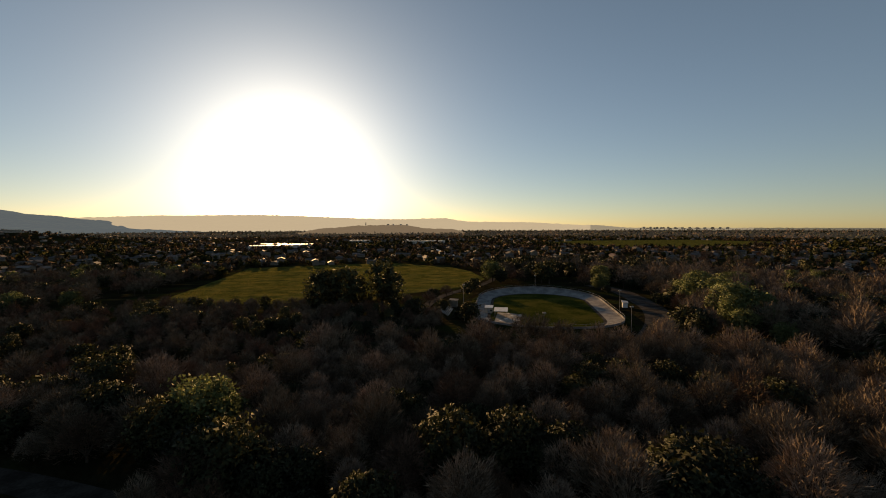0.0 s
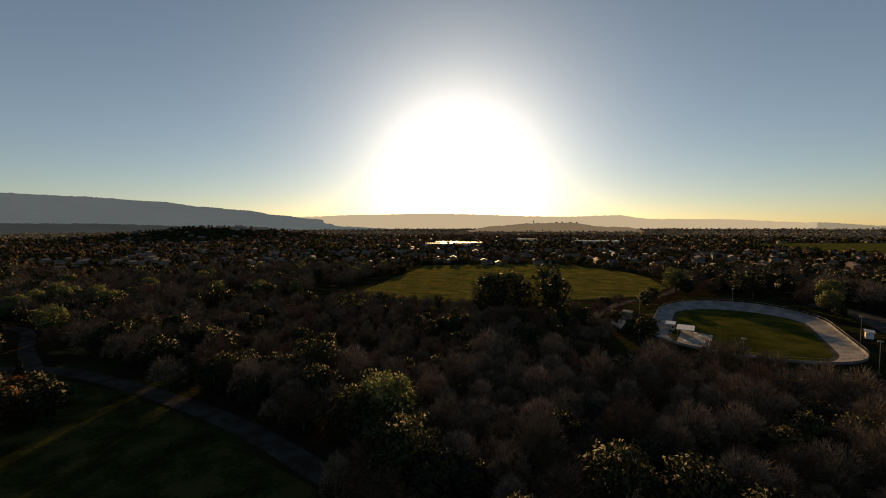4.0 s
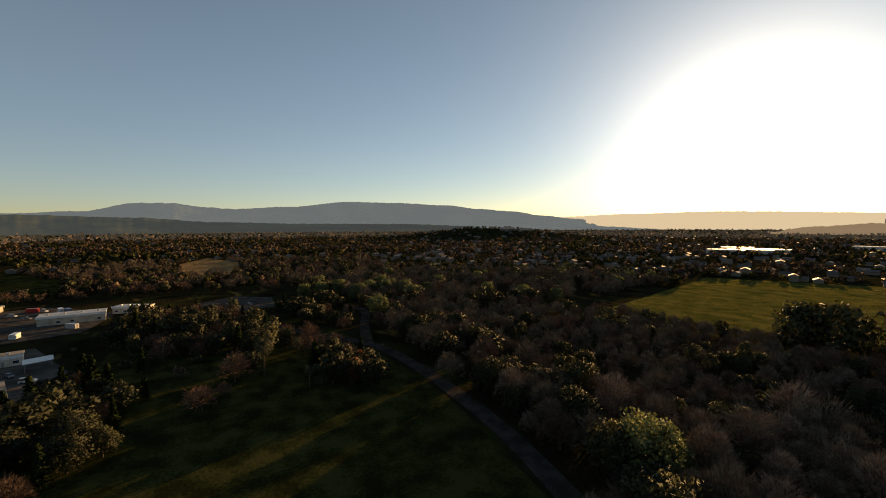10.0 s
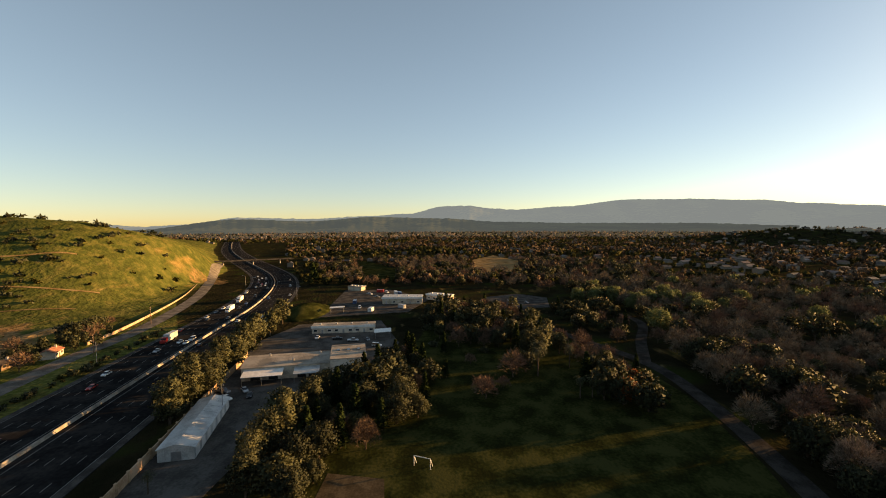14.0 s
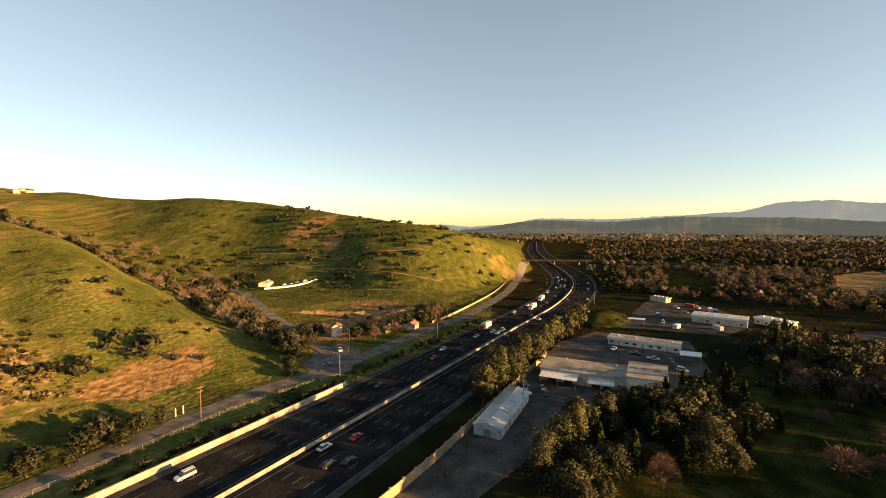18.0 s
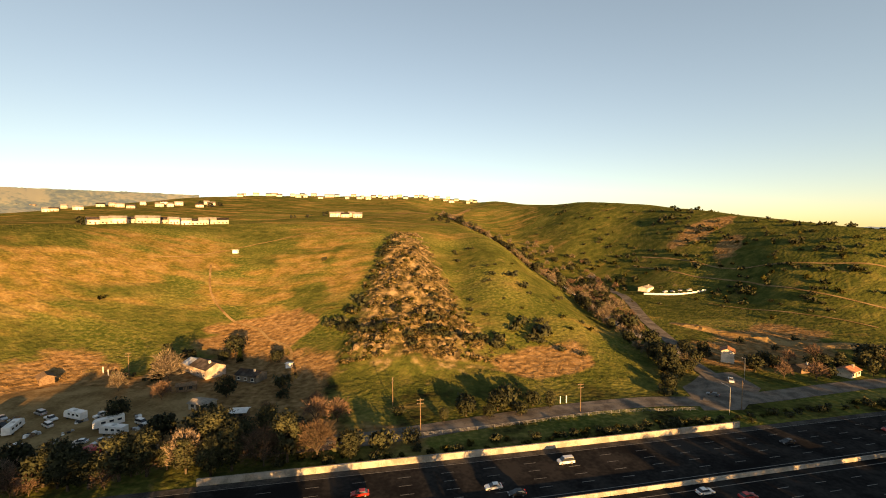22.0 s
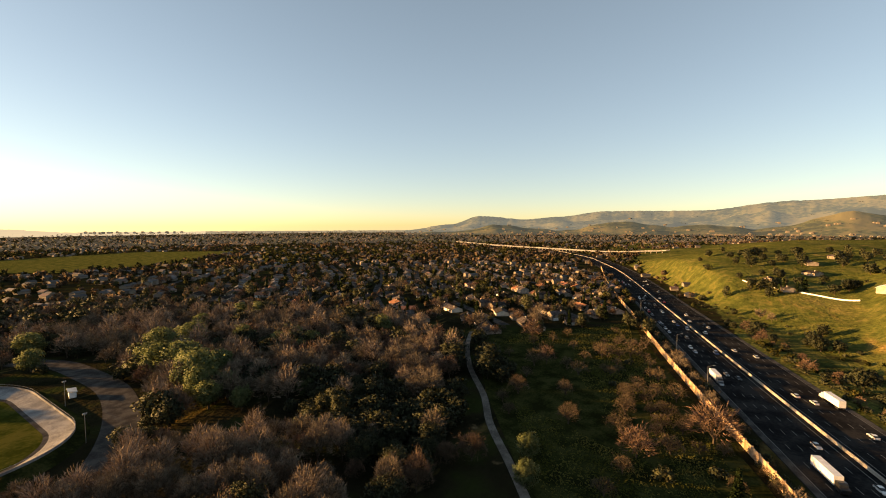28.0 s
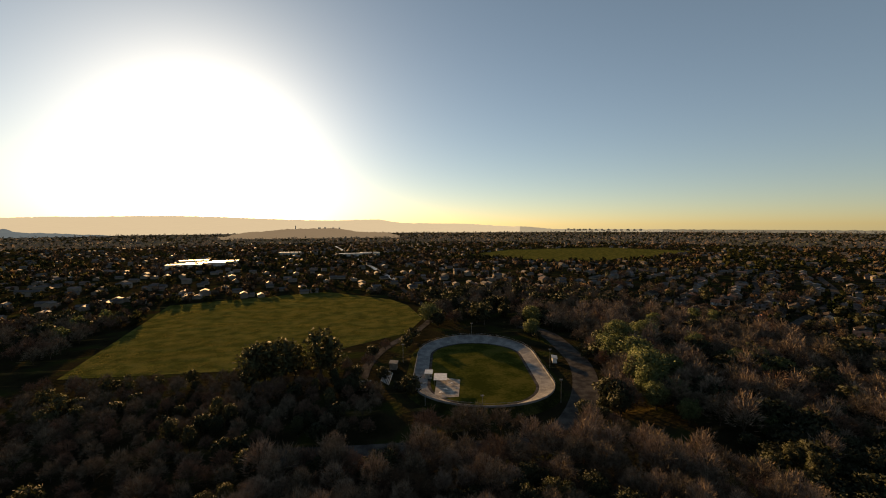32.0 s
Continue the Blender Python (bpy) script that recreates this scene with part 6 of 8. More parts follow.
KINDS = {
    "oak": ([oak(s, 10 + s % 3, 5.0 + 0.5 * (s % 3), M_OAK) for s in range(4)], "oak_tree", "dark green oak tree with a dense rounded crown", "tree"),
    "willow": ([oak(20 + s, 12, 5.5, M_WILLOW) for s in range(3)], "willow_tree", "fresh green leafy tree among bare woods", "tree"),
    "olive": ([oak(30 + s, 13 + s, 4.0, M_OLIVE, 40, 84, 0.29, 0.06) for s in range(3)], "eucalyptus_tree", "tall olive-green tree with an uneven crown", "tree"),
    "rust": ([oak(38, 9, 4.0, M_RUST, 26, 90, 0.26)], "maple_tree", "tree with orange-brown autumn leaves", "tree"),
    "bare": ([bare(40 + s, 11 + s % 3, 4.9, M_TWIG, 0.5, 3800, 0.05) for s in range(4)], "bare_tree", "leafless grey-brown tree with fine twigs", "tree"),
    "redbare": ([bare(50 + s, 9 + s, 4.6, M_REDTWIG, 0.35, 3500, 0.052) for s in range(3)], "russet_tree", "leafless russet tree with fine twigs", "tree"),
    "poplar": ([bare(60 + s, 13.5 + s, 4.4, M_TWIG, 0.85, 2600, 0.06, 0.18) for s in range(3)], "poplar_tree", "tall leafless poplar with upright twigs", "tree"),
    "small": ([bare(70 + s, 4.6 + s, 2.9, M_ORCHARD, 0.3, 1300, 0.04, 0.18) for s in range(3)], "orchard_tree", "small leafless orchard tree in the meadow", "tree"),
    "conifer": ([conifer(80 + s, 12 + 3 * s, 3.0 + 0.4 * s, M_CONIFER) for s in range(2)], "conifer_tree", "dark conical conifer beside the park", "tree"),
    "palm": ([palm(90, 8)], "palm_tree", "palm tree with a thick fringed crown", "tree"),
    "shrub": ([shrub(100 + s, 1.7 + 0.3 * s, M_SCRUB) for s in range(3)], "shrub", "low dusty green shrub on rough ground", "shrub"),
    "brush": ([shrub(105 + s, 1.3 + 0.3 * s, M_BRUSH, 6, 26) for s in range(3)], "brush", "dry brown brush on the rocky outcrop", "shrub"),
    "bush": ([shrub(110 + s, 2.6, M_OLIVE, 9, 36) for s in range(3)], "bush", "rounded olive-green bush beside the road", "shrub"),
}
PARTS = {"brush": ("stem", "foliage"), "shrub": ("stem", "foliage"), "bush": ("stem", "foliage")}
tr_rng = random.Random(17)
GRID = {}


WANTED = []


# buildings and ground that stand clear of trees on the near and the sunny side
OPEN = ((105, -197, 13), (82, -189, 9), (70, -203, 4), (170, -150, 20), (155, -140, 16), (165, -180, 16))


def in_the_open(x, y):
    for px, py, wide in OPEN:
        for dx, dy, far in ((-px, -py, 26), (-0.339, 0.941, 62)):
            k = math.hypot(dx, dy)
            u, v = ((x - px) * dx + (y - py) * dy) / k, ((x - px) * dy - (y - py) * dx) / k
            if -5 < u < far and abs(v) < wide * (1 - 0.4 * max(0, u) / far):
                return True
    return False


def tree(kind_, x, y, scale=1.0, label=""):
    """Notes a tree; they are planted together at the end."""
    if kind_ not in ("shrub", "brush") and in_the_open(x, y):
        return
    s = scale * tr_rng.uniform(0.85, 1.15)
    WANTED.append((kind_, x, y, s, s * tr_rng.uniform(0.9, 1.1), tr_rng.uniform(0, 6.28), tr_rng.randrange(12), label))
    GRID.setdefault((int(x // 6), int(y // 6)), []).append((x, y))


def plant():
    """The nearest of each kind stand as things of their own; the rest are one mass a kind."""
    for kind_, (data, name, lab, cat) in KINDS.items():
        mine = sorted((w for w in WANTED if w[0] == kind_), key=lambda w: math.hypot(w[1], w[2]))
        cap = {"bare": 80, "redbare": 70, "shrub": 40, "bush": 60, "brush": 20, "oak": 90, "olive": 75, "small": 45}.get(kind_, 60)
        a, b = PARTS.get(kind_, ("trunk", "crown"))
        for _, x, y, s, sx, turn, v, label in mine[:cap]:
            t, c = data[v % len(data)]
            root = thing(name, label or lab, cat, (x, y, height(x, y) - 0.1), 0, "trees of the park" if cat == "tree" else "shrubs")
            m = Matrix.Diagonal((sx, sx, s, 1)) @ Matrix.Rotation(turn, 4, "Z")
            part(a, t, None, root).matrix_basis = m
            part(b, c, None, root).matrix_basis = m
        if not mine[cap:]:
            continue
        for k, word in ((0, "trunks"), (1, "crowns")):
            vs, fs, ns, n = [], [], [], 0
            for _, x, y, s, sx, turn, v, label in mine[cap:]:
                me_ = data[v % len(data)][k]
                co = np.empty(len(me_.vertices) * 3)
                me_.vertices.foreach_get("co", co)
                co = co.reshape(-1, 3)
                if k == 0:
                    q = [tuple(p.vertices) for p in me_.polygons][:90 if math.hypot(x, y) < 400 else 40]
                else:
                    far = math.hypot(x, y)
                    step = (3 if kind_ in ("bare", "redbare", "poplar", "small") else 4) if far < 240 else 7 if far < 420 else 14
                    co = co.reshape(-1, 3, 3)[v % step::step]
                    mid = co.mean(1, keepdims=True)
                    co = (mid + (co - mid) * step ** 0.42).reshape(-1, 3)
                    q = None
                c_, s_ = math.cos(turn), math.sin(turn)
                if k == 1 and me_.name in ROUND:
                    o = ROUND[me_.name][v % step::step]
                    ns.append(np.stack([o[:, 0] * c_ - o[:, 1] * s_, o[:, 0] * s_ + o[:, 1] * c_, o[:, 2]], 1))
                out = np.stack([(co[:, 0] * c_ - co[:, 1] * s_) * sx + x, (co[:, 0] * s_ + co[:, 1] * c_) * sx + y, co[:, 2] * s + height(x, y) - 0.1], 1)
                vs.append(out)
                fs.extend([tuple(n + i for i in f) for f in q] if q else [(n + i, n + i + 1, n + i + 2) for i in range(0, len(co), 3)])
                n += len(out)
            m = bpy.data.meshes.new("far_" + word)
            m.from_pydata(np.concatenate(vs).tolist(), [], fs)
            m.materials.append(data[0][k].materials[0])
            if ns:
                soften(m, np.concatenate(ns))
            tagged(new("far_%s_%s" % (name, word), m), "%s of the farther %ss in the woods" % (word, name.replace("_", " ")), "trees", kind="stuff")


def free(x, y, gap):
    i, j = int(x // 6), int(y // 6)
    k = int(gap // 6) + 1
    return all((x - a) ** 2 + (y - b) ** 2 > gap * gap for u in range(i - k, i + k + 1) for v in range(j - k, j + k + 1) for a, b in GRID.get((u, v), ()))


CLEAR = [oval(13), [(-172, 251), (-81, 250), (-36, 278), (20, 320), (36, 366), (28, 430), (12, 468), (-65, 536), (-213, 470), (-199, 400)],
         [(-58, -58), (-62, -72), (-104, -80), (-150, -88), (-170, -95), (-215, -102), (-250, -95), (-262, -48), (-212, -30), (-178, -34), (-148, -56), (-112, -56)],
         [(-268, -92), (-400, -105), (-405, -60), (-340, -5), (-285, -20)], [(84, 172), (112, 200), (122, 262), (105, 290)], [(104, 166), (136, 140), (116, 112), (90, 138)], [(-430, -95), (-520, -120), (-640, -160), (-700, -150), (-560, -80), (-450, -60)], [(-520, 30), (-700, 20), (-820, 70), (-700, 100), (-540, 80)], [(-296, 24), (-350, 14), (-372, 50), (-350, 78), (-300, 70)]]
ROADS = [spline(q, 4.0) for q in ([(-50, 66), (-78, 74), (-105, 79), (-147, 83), (-183, 80), (-238, 55), (-290, 47), (-340, 44)], [(-183, 80), (-215, 92), (-260, 110), (-300, 100)], [(85, 10), (105, 22), (129, 36), (155, 52), (181, 64), (215, 84), (254, 101), (290, 112)], [(-40, 152), (-15, 150), (20, 148), (50, 145), (72, 156), (95, 186), (113, 226), (120, 266), (122, 300), (112, 330)], [(-12, 215), (-8, 250), (4, 285), (30, 330), (46, 380), (42, 440), (30, 540), (23, 638)])]
ROADS.append([p for p in LINE[::6] if abs(p[0]) < 900])


def blocked(x, y, gap=5.5):
    # lanes along which the low sun reaches the lawn
    for px, py, wide in ((-126, 74, 6.0), (-106, 62, 3.5), (-58, 60, 3.0)):
        u = (x - px) * -0.339 + (y - py) * 0.941
        if -90 < u < 130 and abs((x - px) * 0.941 + (y - py) * 0.339) < wide:
            return True
    if any(inside(x, y, q) for q in CLEAR):
        return True
    for k, rd in enumerate(ROADS):
        g = 27 if k == len(ROADS) - 1 else gap + 5 if k == 3 else gap
        if any(abs(px - x) < g and (px - x) ** 2 + (py - y) ** 2 < g * g for px, py, _ in rd):
            return True
    return False


def woods(poly, n, mix, gap, scale=(0.8, 1.2), clear=5.5):
    xs, ys = [p[0] for p in poly], [p[1] for p in poly]
    kinds = [k for k, w in mix for _ in range(w)]
    made = tries = 0
    while made < n and tries < n * 30:
        tries += 1
        x, y = tr_rng.uniform(min(xs), max(xs)), tr_rng.uniform(min(ys), max(ys))
        if inside(x, y, poly) and free(x, y, gap) and not blocked(x, y, clear):
            # kinds come in stands
            k = kinds[int((noise.noise((x / 45, y / 45, 2.2)) * 0.9 + 0.5 + tr_rng.uniform(-0.3, 0.3)) % 1.0 * len(kinds)) % len(kinds)]
            tree(k, x, y, tr_rng.uniform(*scale))
            made += 1


# tall trees whose long shade crosses the freeway
for x, y, s in ((28, -48, 1.8), (36, -46, 1.6), (20, -50, 1.65), (58, -46, 1.6), (72, -44, 1.5), (86, -40, 1.7), (94, -38, 1.5), (4, -52, 0.9), (-20, -56, 1.1), (-34, -58, 0.9), (108, -34, 1.2), (50, -30, 1.3)):
    tree("olive", x, y, s)
# single trees that stand out
for k, az, r, s in (("willow", 30, 97, 1.15), ("willow", 27.5, 99, 0.95), ("oak", 38.1, 112, 1.1), ("oak", -12.7, 73, 1.0), ("oak", -10, 76, 1.0), ("oak", -2, 80, 0.9), ("oak", -17, 74, 0.95), ("bare", 55.4, 148, 1.2), ("rust", 68.5, 150, 0.95), ("palm", 79.4, 168, 1.2), ("palm", 80.4, 175, 1.0), ("palm", 74, 150, 0.8), ("palm", 72.5, 152, 0.8),
                    ("olive", 16.4, 228, 1.80), ("olive", 15, 232, 2.04), ("olive", 13, 230, 1.68), ("olive", 11.4, 236, 1.56), ("olive", 8.2, 232, 2.10), ("olive", 6.8, 238, 1.80), ("bare", -37.6, 92, 1.3), ("willow", -31, 300, 1.4),
                    ("willow", -34, 310, 1.4), ("willow", -29, 290, 1.1), ("poplar", -37, 142, 1.0), ("poplar", -35.5, 145, 1.1), ("poplar", -44, 130, 0.9), ("small", 285, 203, 1.2), ("willow", 283.3, 140, 0.75), ("conifer", 108.6, 470, 1.5), ("conifer", 108.9, 478, 1.35), ("conifer", 259, 138, 0.8), ("willow", -6.6, 347, 1.5),
                    ("olive", -14, 345, 1.4), ("olive", -13, 352, 1.2), ("oak", 4, 205, 0.9), ("oak", 6, 208, 0.7), ("conifer", 101, 168, 1.0), ("conifer", 104, 160, 0.8), ("conifer", 92, 195, 0.7), ("redbare", 96, 150, 0.8), ("redbare", 103, 112, 0.8), ("palm", 128, 113, 0.7), ("palm", 131, 100, 0.55)):
    x, y, _ = polar(az, r)
    tree(k, x, y, s)
for k, x, y, s in (("willow", 121, 176, 1.5), ("willow", 127, 186, 1.75), ("willow", 134, 198, 1.85), ("willow", 137, 212, 1.65), ("willow", 129, 169, 1.2), ("willow", 133, 224, 1.4), ("willow", 118, 166, 1.0),
                   ("poplar", 67, 132, 1.15), ("poplar", 71, 136, 1.25), ("poplar", 76, 130, 1.1), ("poplar", 84, 116, 1.2), ("poplar", 88, 112, 1.1), ("poplar", 93, 118, 1.0), ("poplar", 104, 94, 1.15), ("poplar", 109, 88, 1.2), ("poplar", 112, 97, 1.0), ("poplar", 52, 142, 1.1), ("poplar", 58, 138, 1.0), ("poplar", 60, 126, 1.15), ("poplar", 78, 100, 1.1), ("poplar", 82, 96, 1.0),
                   ("oak", -134, -31, 0.79), ("oak", -124, -19, 0.72), ("oak", -128, -13, 0.65), ("oak", -156, -32, 0.79), ("oak", -126, -43, 0.72), ("oak", -141, -22, 0.72), ("oak", -118, -30, 0.65), ("oak", -238, 5, 1.25), ("oak", -237, 19, 1.15), ("oak", -228, 12, 1.1), ("oak", -246, 12, 1.05), ("oak", -252, -2, 1.1), ("redbare", -164, 21, 0.95), ("oak", -171, 27, 0.8), ("oak", -157, 57, 1.15), ("rust", -149, 61, 0.95), ("oak", -165, 56, 1.0), ("conifer", -163, -5, 0.45), ("palm", -176, 33, 1.35), ("palm", -176, 46, 0.95), ("palm", -169, 53, 0.9), ("redbare", -147, 8, 0.75)):
    tree(k, x, y, s)
DARK_GROVE = [(105, 62), (150, 62), (166, 95), (150, 138), (118, 130)]
for k in range(26):
    x, y = 110 + tr_rng.uniform(0, 62), 66 + tr_rng.uniform(0, 24)
    tree("oak", x, y + 0.1 * (x - 110), tr_rng.uniform(0.6, 0.95))
for x, y, s in ((20, 89, 0.9), (6, 86, 0.9), (12, 84, 0.8), (-42, 72, 1.25), (-54, 80, 1.2), (-74, 92, 0.95), (-66, 88, 0.9), (73, 91, 0.9), (90, 160, 0.7), (84, 164, 0.7), (94, 168, 0.6)):
    tree("oak", x, y, s)
# tree belt beside the depot, grove, woods
for k, x, y, s in (("olive", -96, -50, 0.9), ("olive", -104, -50, 1.0), ("olive", -112, -49, 1.0), ("olive", -120, -48, 0.85), ("olive", -88, -47, 0.9), ("olive", -128, -46, 0.95), ("olive", -138, -46, 0.9), ("olive", -147, -47, 0.8), ("oak", -150, -38, 1.0), ("oak", -142, -30, 1.1), ("oak", -156, -28, 1.1), ("oak", -132, -32, 1.0), ("redbare", -116, -34, 0.7), ("oak", -166, -26, 0.9), ("oak", -150, -20, 1.0), ("conifer", -158, -36, 0.9)):
    tree(k, x, y, s)
for k in range(16):
    x, y, h = on_line(s_near(-120 - k * 9, -118 - k * 2), -29 - 2.2 * (k % 3))
    tree("olive" if k % 4 else "bush", x, y, 0.85 + 0.1 * (k % 3))
woods(DARK_GROVE, 46, [("oak", 6), ("olive", 1)], 4.6, (0.7, 1.05))
woods([(-78, -40), (-150, -46), (-196, -22), (-150, -6), (-110, -24), (-88, -30)], 26, [("oak", 4), ("conifer", 3), ("redbare", 2), ("olive", 1)], 5.0, (0.65, 1.0))
woods([(-310, -12), (-252, -20), (-228, 22), (-185, 30), (-145, 52), (-160, 72), (-236, 46), (-310, 36)], 46, [("oak", 4), ("conifer", 2), ("redbare", 4), ("olive", 3)], 7.5, (0.65, 1.05))
for x, y, k, s in ((-143, 9, "redbare", 0.75), (-170, -6, "conifer", 0.4), (-179, 5, "redbare", 0.55), (-152, 16, "redbare", 0.6), (-137, -33, "conifer", 1.0), (-186, -22, "conifer", 0.8), (-245, 14, "redbare", 1.1), (-213, 44, "olive", 1.0), (-184, 34, "olive", 1.1), (-205, -12, "bush", 1.1), (-216, -4, "bush", 1.0), (-232, -10, "oak", 0.6), (-236, -18, "bush", 1.2), (-196, 12, "bush", 0.9)):
    tree(k, x, y, s)
woods([(-45, 58), (75, 58), (78, 150), (60, 160), (0, 160), (-40, 145)], 230, [("bare", 6), ("poplar", 3), ("redbare", 3), ("oak", 3)], 4.8, (0.6, 1.2))
woods([(75, 60), (110, 55), (250, 108), (300, 190), (272, 336), (160, 380), (100, 330), (118, 230), (80, 160)], 560, [("bare", 10), ("poplar", 4), ("redbare", 3), ("oak", 4), ("willow", 1)], 5.1, (0.6, 1.3))
woods([(-52, 76), (-105, 88), (-190, 98), (-196, 128), (-60, 112)], 70, [("oak", 3), ("bare", 3), ("redbare", 5)], 5.5, (0.85, 1.15), 4.5)
woods([(-190, 100), (-60, 75), (-40, 150), (-5, 165), (-2, 200), (-20, 245), (-80, 236), (-170, 236), (-200, 180)], 330, [("bare", 6), ("redbare", 6), ("oak", 2), ("olive", 1)], 5.5, (0.5, 0.8))
woods([(-420, 60), (-300, 115), (-190, 95), (-200, 240), (-205, 400), (-330, 400), (-420, 250)], 380, [("bare", 7), ("redbare", 6), ("willow", 1), ("oak", 3)], 7.0, (0.8, 1.1))
woods([(40, 330), (160, 385), (268, 345), (250, 480), (120, 520), (45, 470)], 200, [("bare", 4), ("oak", 4), ("redbare", 3)], 7.5)
woods([(70, -45), (132, -38), (215, -20), (330, 4), (340, 20), (290, 80), (181, 58), (129, 30), (75, 0)], 34, [("small", 8), ("redbare", 1)], 10.0, (1.0, 1.5))
woods([(132, -36), (215, -18), (310, -2), (300, 26), (215, 14), (140, -8)], 40, [("small", 6), ("bush", 1)], 6.0, (0.9, 1.4))
woods([(200, 55), (262, 96), (240, 125), (190, 100)], 22, [("oak", 1)], 7.0)
woods([(-680, -230), (-420, -130), (-400, 40), (-420, 230), (-620, 260), (-760, 60)], 420, [("bare", 5), ("redbare", 4), ("oak", 4), ("olive", 1)], 8.5, (0.75, 1.05))
# verge shrubs and trees along both sides of the freeway
for k in range(70):
    x, y, h = on_line(S0 + 40 + k * 8 + tr_rng.uniform(-3, 3), -28 - tr_rng.uniform(0, 3))
    if x > 92:
        tree("bush" if k % 3 else "small", x, y, tr_rng.uniform(0.6, 1.1))
for k in range(34):
    x, y, h = on_line(s_near(40 - k * 4.3, -92), 26.5 + tr_rng.uniform(0, 6))
    tree("shrub" if k % 3 else "bush", x, y, tr_rng.uniform(0.6, 0.95))
for k in range(75):
    x, y, h = on_line(s_near(100 + k * 3.2, -80), 26.5 + tr_rng.uniform(0, 12))
    tree(tr_rng.choice(["bush", "shrub", "shrub"]), x, y, tr_rng.uniform(0.7, 1.3))
for x in (146, 141, 134, 129, 121, 115, 108, 95, 90, 84, 57, 20):
    x_, y_, h = on_line(s_near(x, -84), 27 + tr_rng.uniform(0, 4))
    tree("olive", x_, y_, tr_rng.uniform(0.65, 0.95))
for _ in range(130):
    az = tr_rng.uniform(228, 264)
    f0 = 262 if az < 246 else 262 + (az - 246) * 11.5
    x, y, _z = polar(az, f0 + 40 * tr_rng.random() ** 1.5)
    if not inside(x, y, YARD):
        tree(tr_rng.choice(["bush", "shrub", "bush", "oak"]), x, y, tr_rng.uniform(0.4, 0.7) if az > 254 else tr_rng.uniform(0.5, 0.95))
for _ in range(34):
    az, r = tr_rng.uniform(246, 264), tr_rng.uniform(470, 700)
    x, y, _z = polar(az, r)
    tree(tr_rng.choice(["oak", "oak", "olive", "bush"]), x, y, tr_rng.uniform(0.5, 0.9))
for x, y, k, s in ((118, -196, "bare", 0.8), (124, -190, "bush", 1.2), (106, -214, "oak", 0.6), (100, -190, "olive", 0.5), (80, -186, "bush", 1.3), (74, -170, "olive", 0.5), (62, -168, "bush", 1.2), (92, -175, "bush", 1.1), (110, -170, "redbare", 0.6), (84, -150, "olive", 0.5), (60, -150, "redbare", 0.6), (132, -178, "bare", 0.7), (48, -148, "bush", 1.4), (46, -160, "redbare", 0.6), (150, -176, "bush", 0.9),
                   (-10, -150, "oak", 0.55), (-18, -148, "oak", 0.5), (-2, -146, "olive", 0.45), (-36, -158, "oak", 0.55), (-42, -156, "olive", 0.5), (-30, -150, "oak", 0.45), (14, -152, "bush", 1.0), (-96, -172, "oak", 0.6), (-100, -180, "bush", 1.4), (-104, -190, "oak", 0.55), (-92, -166, "bush", 1.2), (-160, -196, "oak", 0.5), (-176, -184, "oak", 0.5), (-196, -184, "olive", 0.55), (-206, -188, "olive", 0.6), (-214, -192, "redbare", 0.7), (-224, -190, "olive", 0.5), (-138, -214, "bush", 1.3), (-168, -206, "bush", 1.0), (-150, -196, "bush", 1.0)):
    tree(k, x, y, s)
# trees along the flank road and in the ravine
FL = spline([(-112, -200), (-112, -255), (-110, -320), (-104, -420), (-90, -520), (-56, -640), (-14, -750)], 7.5)
for i, (x, y, h) in enumerate(FL):
    for s_ in (-1, 1):
        tree(tr_rng.choice(["oak", "bush", "bare", "redbare", "olive", "bare"]), x + s_ * 6 + tr_rng.uniform(-2, 2), y + tr_rng.uniform(-3, 3), tr_rng.uniform(0.5, 0.95) if i % 2 else 0.62)
woods([(-205, -430), (-150, -420), (-120, -560), (-90, -640), (-150, -640), (-190, -520)], 40, [("bare", 3), ("redbare", 2), ("oak", 1)], 10.0, (0.6, 0.9))
# scrub on the outcrop and slopes
for _ in range(1500):
    v, u = tr_rng.random() ** 1.4 * 0.96, tr_rng.uniform(-1, 1)
    x, y = 9 + 14 * v + u * (38 - 22 * v), -194 - 196 * v
    if noise.noise((x / 13, y / 13, 6.0)) > -0.05 - 0.3 * (1 - v) + 0.3 * v:
        tree(tr_rng.choice(["brush", "brush", "brush", "brush", "brush", "shrub"]), x, y, tr_rng.uniform(0.3, 0.95) * (1.1 - 0.5 * abs(u) ** 3))
for k, x, y, s in (("oak", 44, -222, 0.6), ("oak", 50, -228, 0.55), ("bush", 36, -214, 1.5), ("oak", 28, -210, 0.5), ("bush", -46, -232, 1.7), ("bush", -42, -226, 1.4), ("bush", 84, -330, 0.9), ("bush", 12, -200, 1.3), ("bush", 58, -236, 1.4), ("oak", 20, -226, 0.45), ("bush", 2, -222, 1.4), ("bush", -62, -206, 1.0), ("bush", -70, -200, 0.9), ("shrub", 200, -260, 1.4)):
    tree(k, x, y, s)
for _ in range(260):
    az, r = tr_rng.uniform(124, 164), tr_rng.uniform(430, 800)
    x, y, _ = polar(az, r)
    if noise.noise((x / 60, y / 60, 9.0)) > 0.05:
        tree(tr_rng.choice(["bush", "shrub", "bush"]), x, y, tr_rng.uniform(0.9, 1.9))
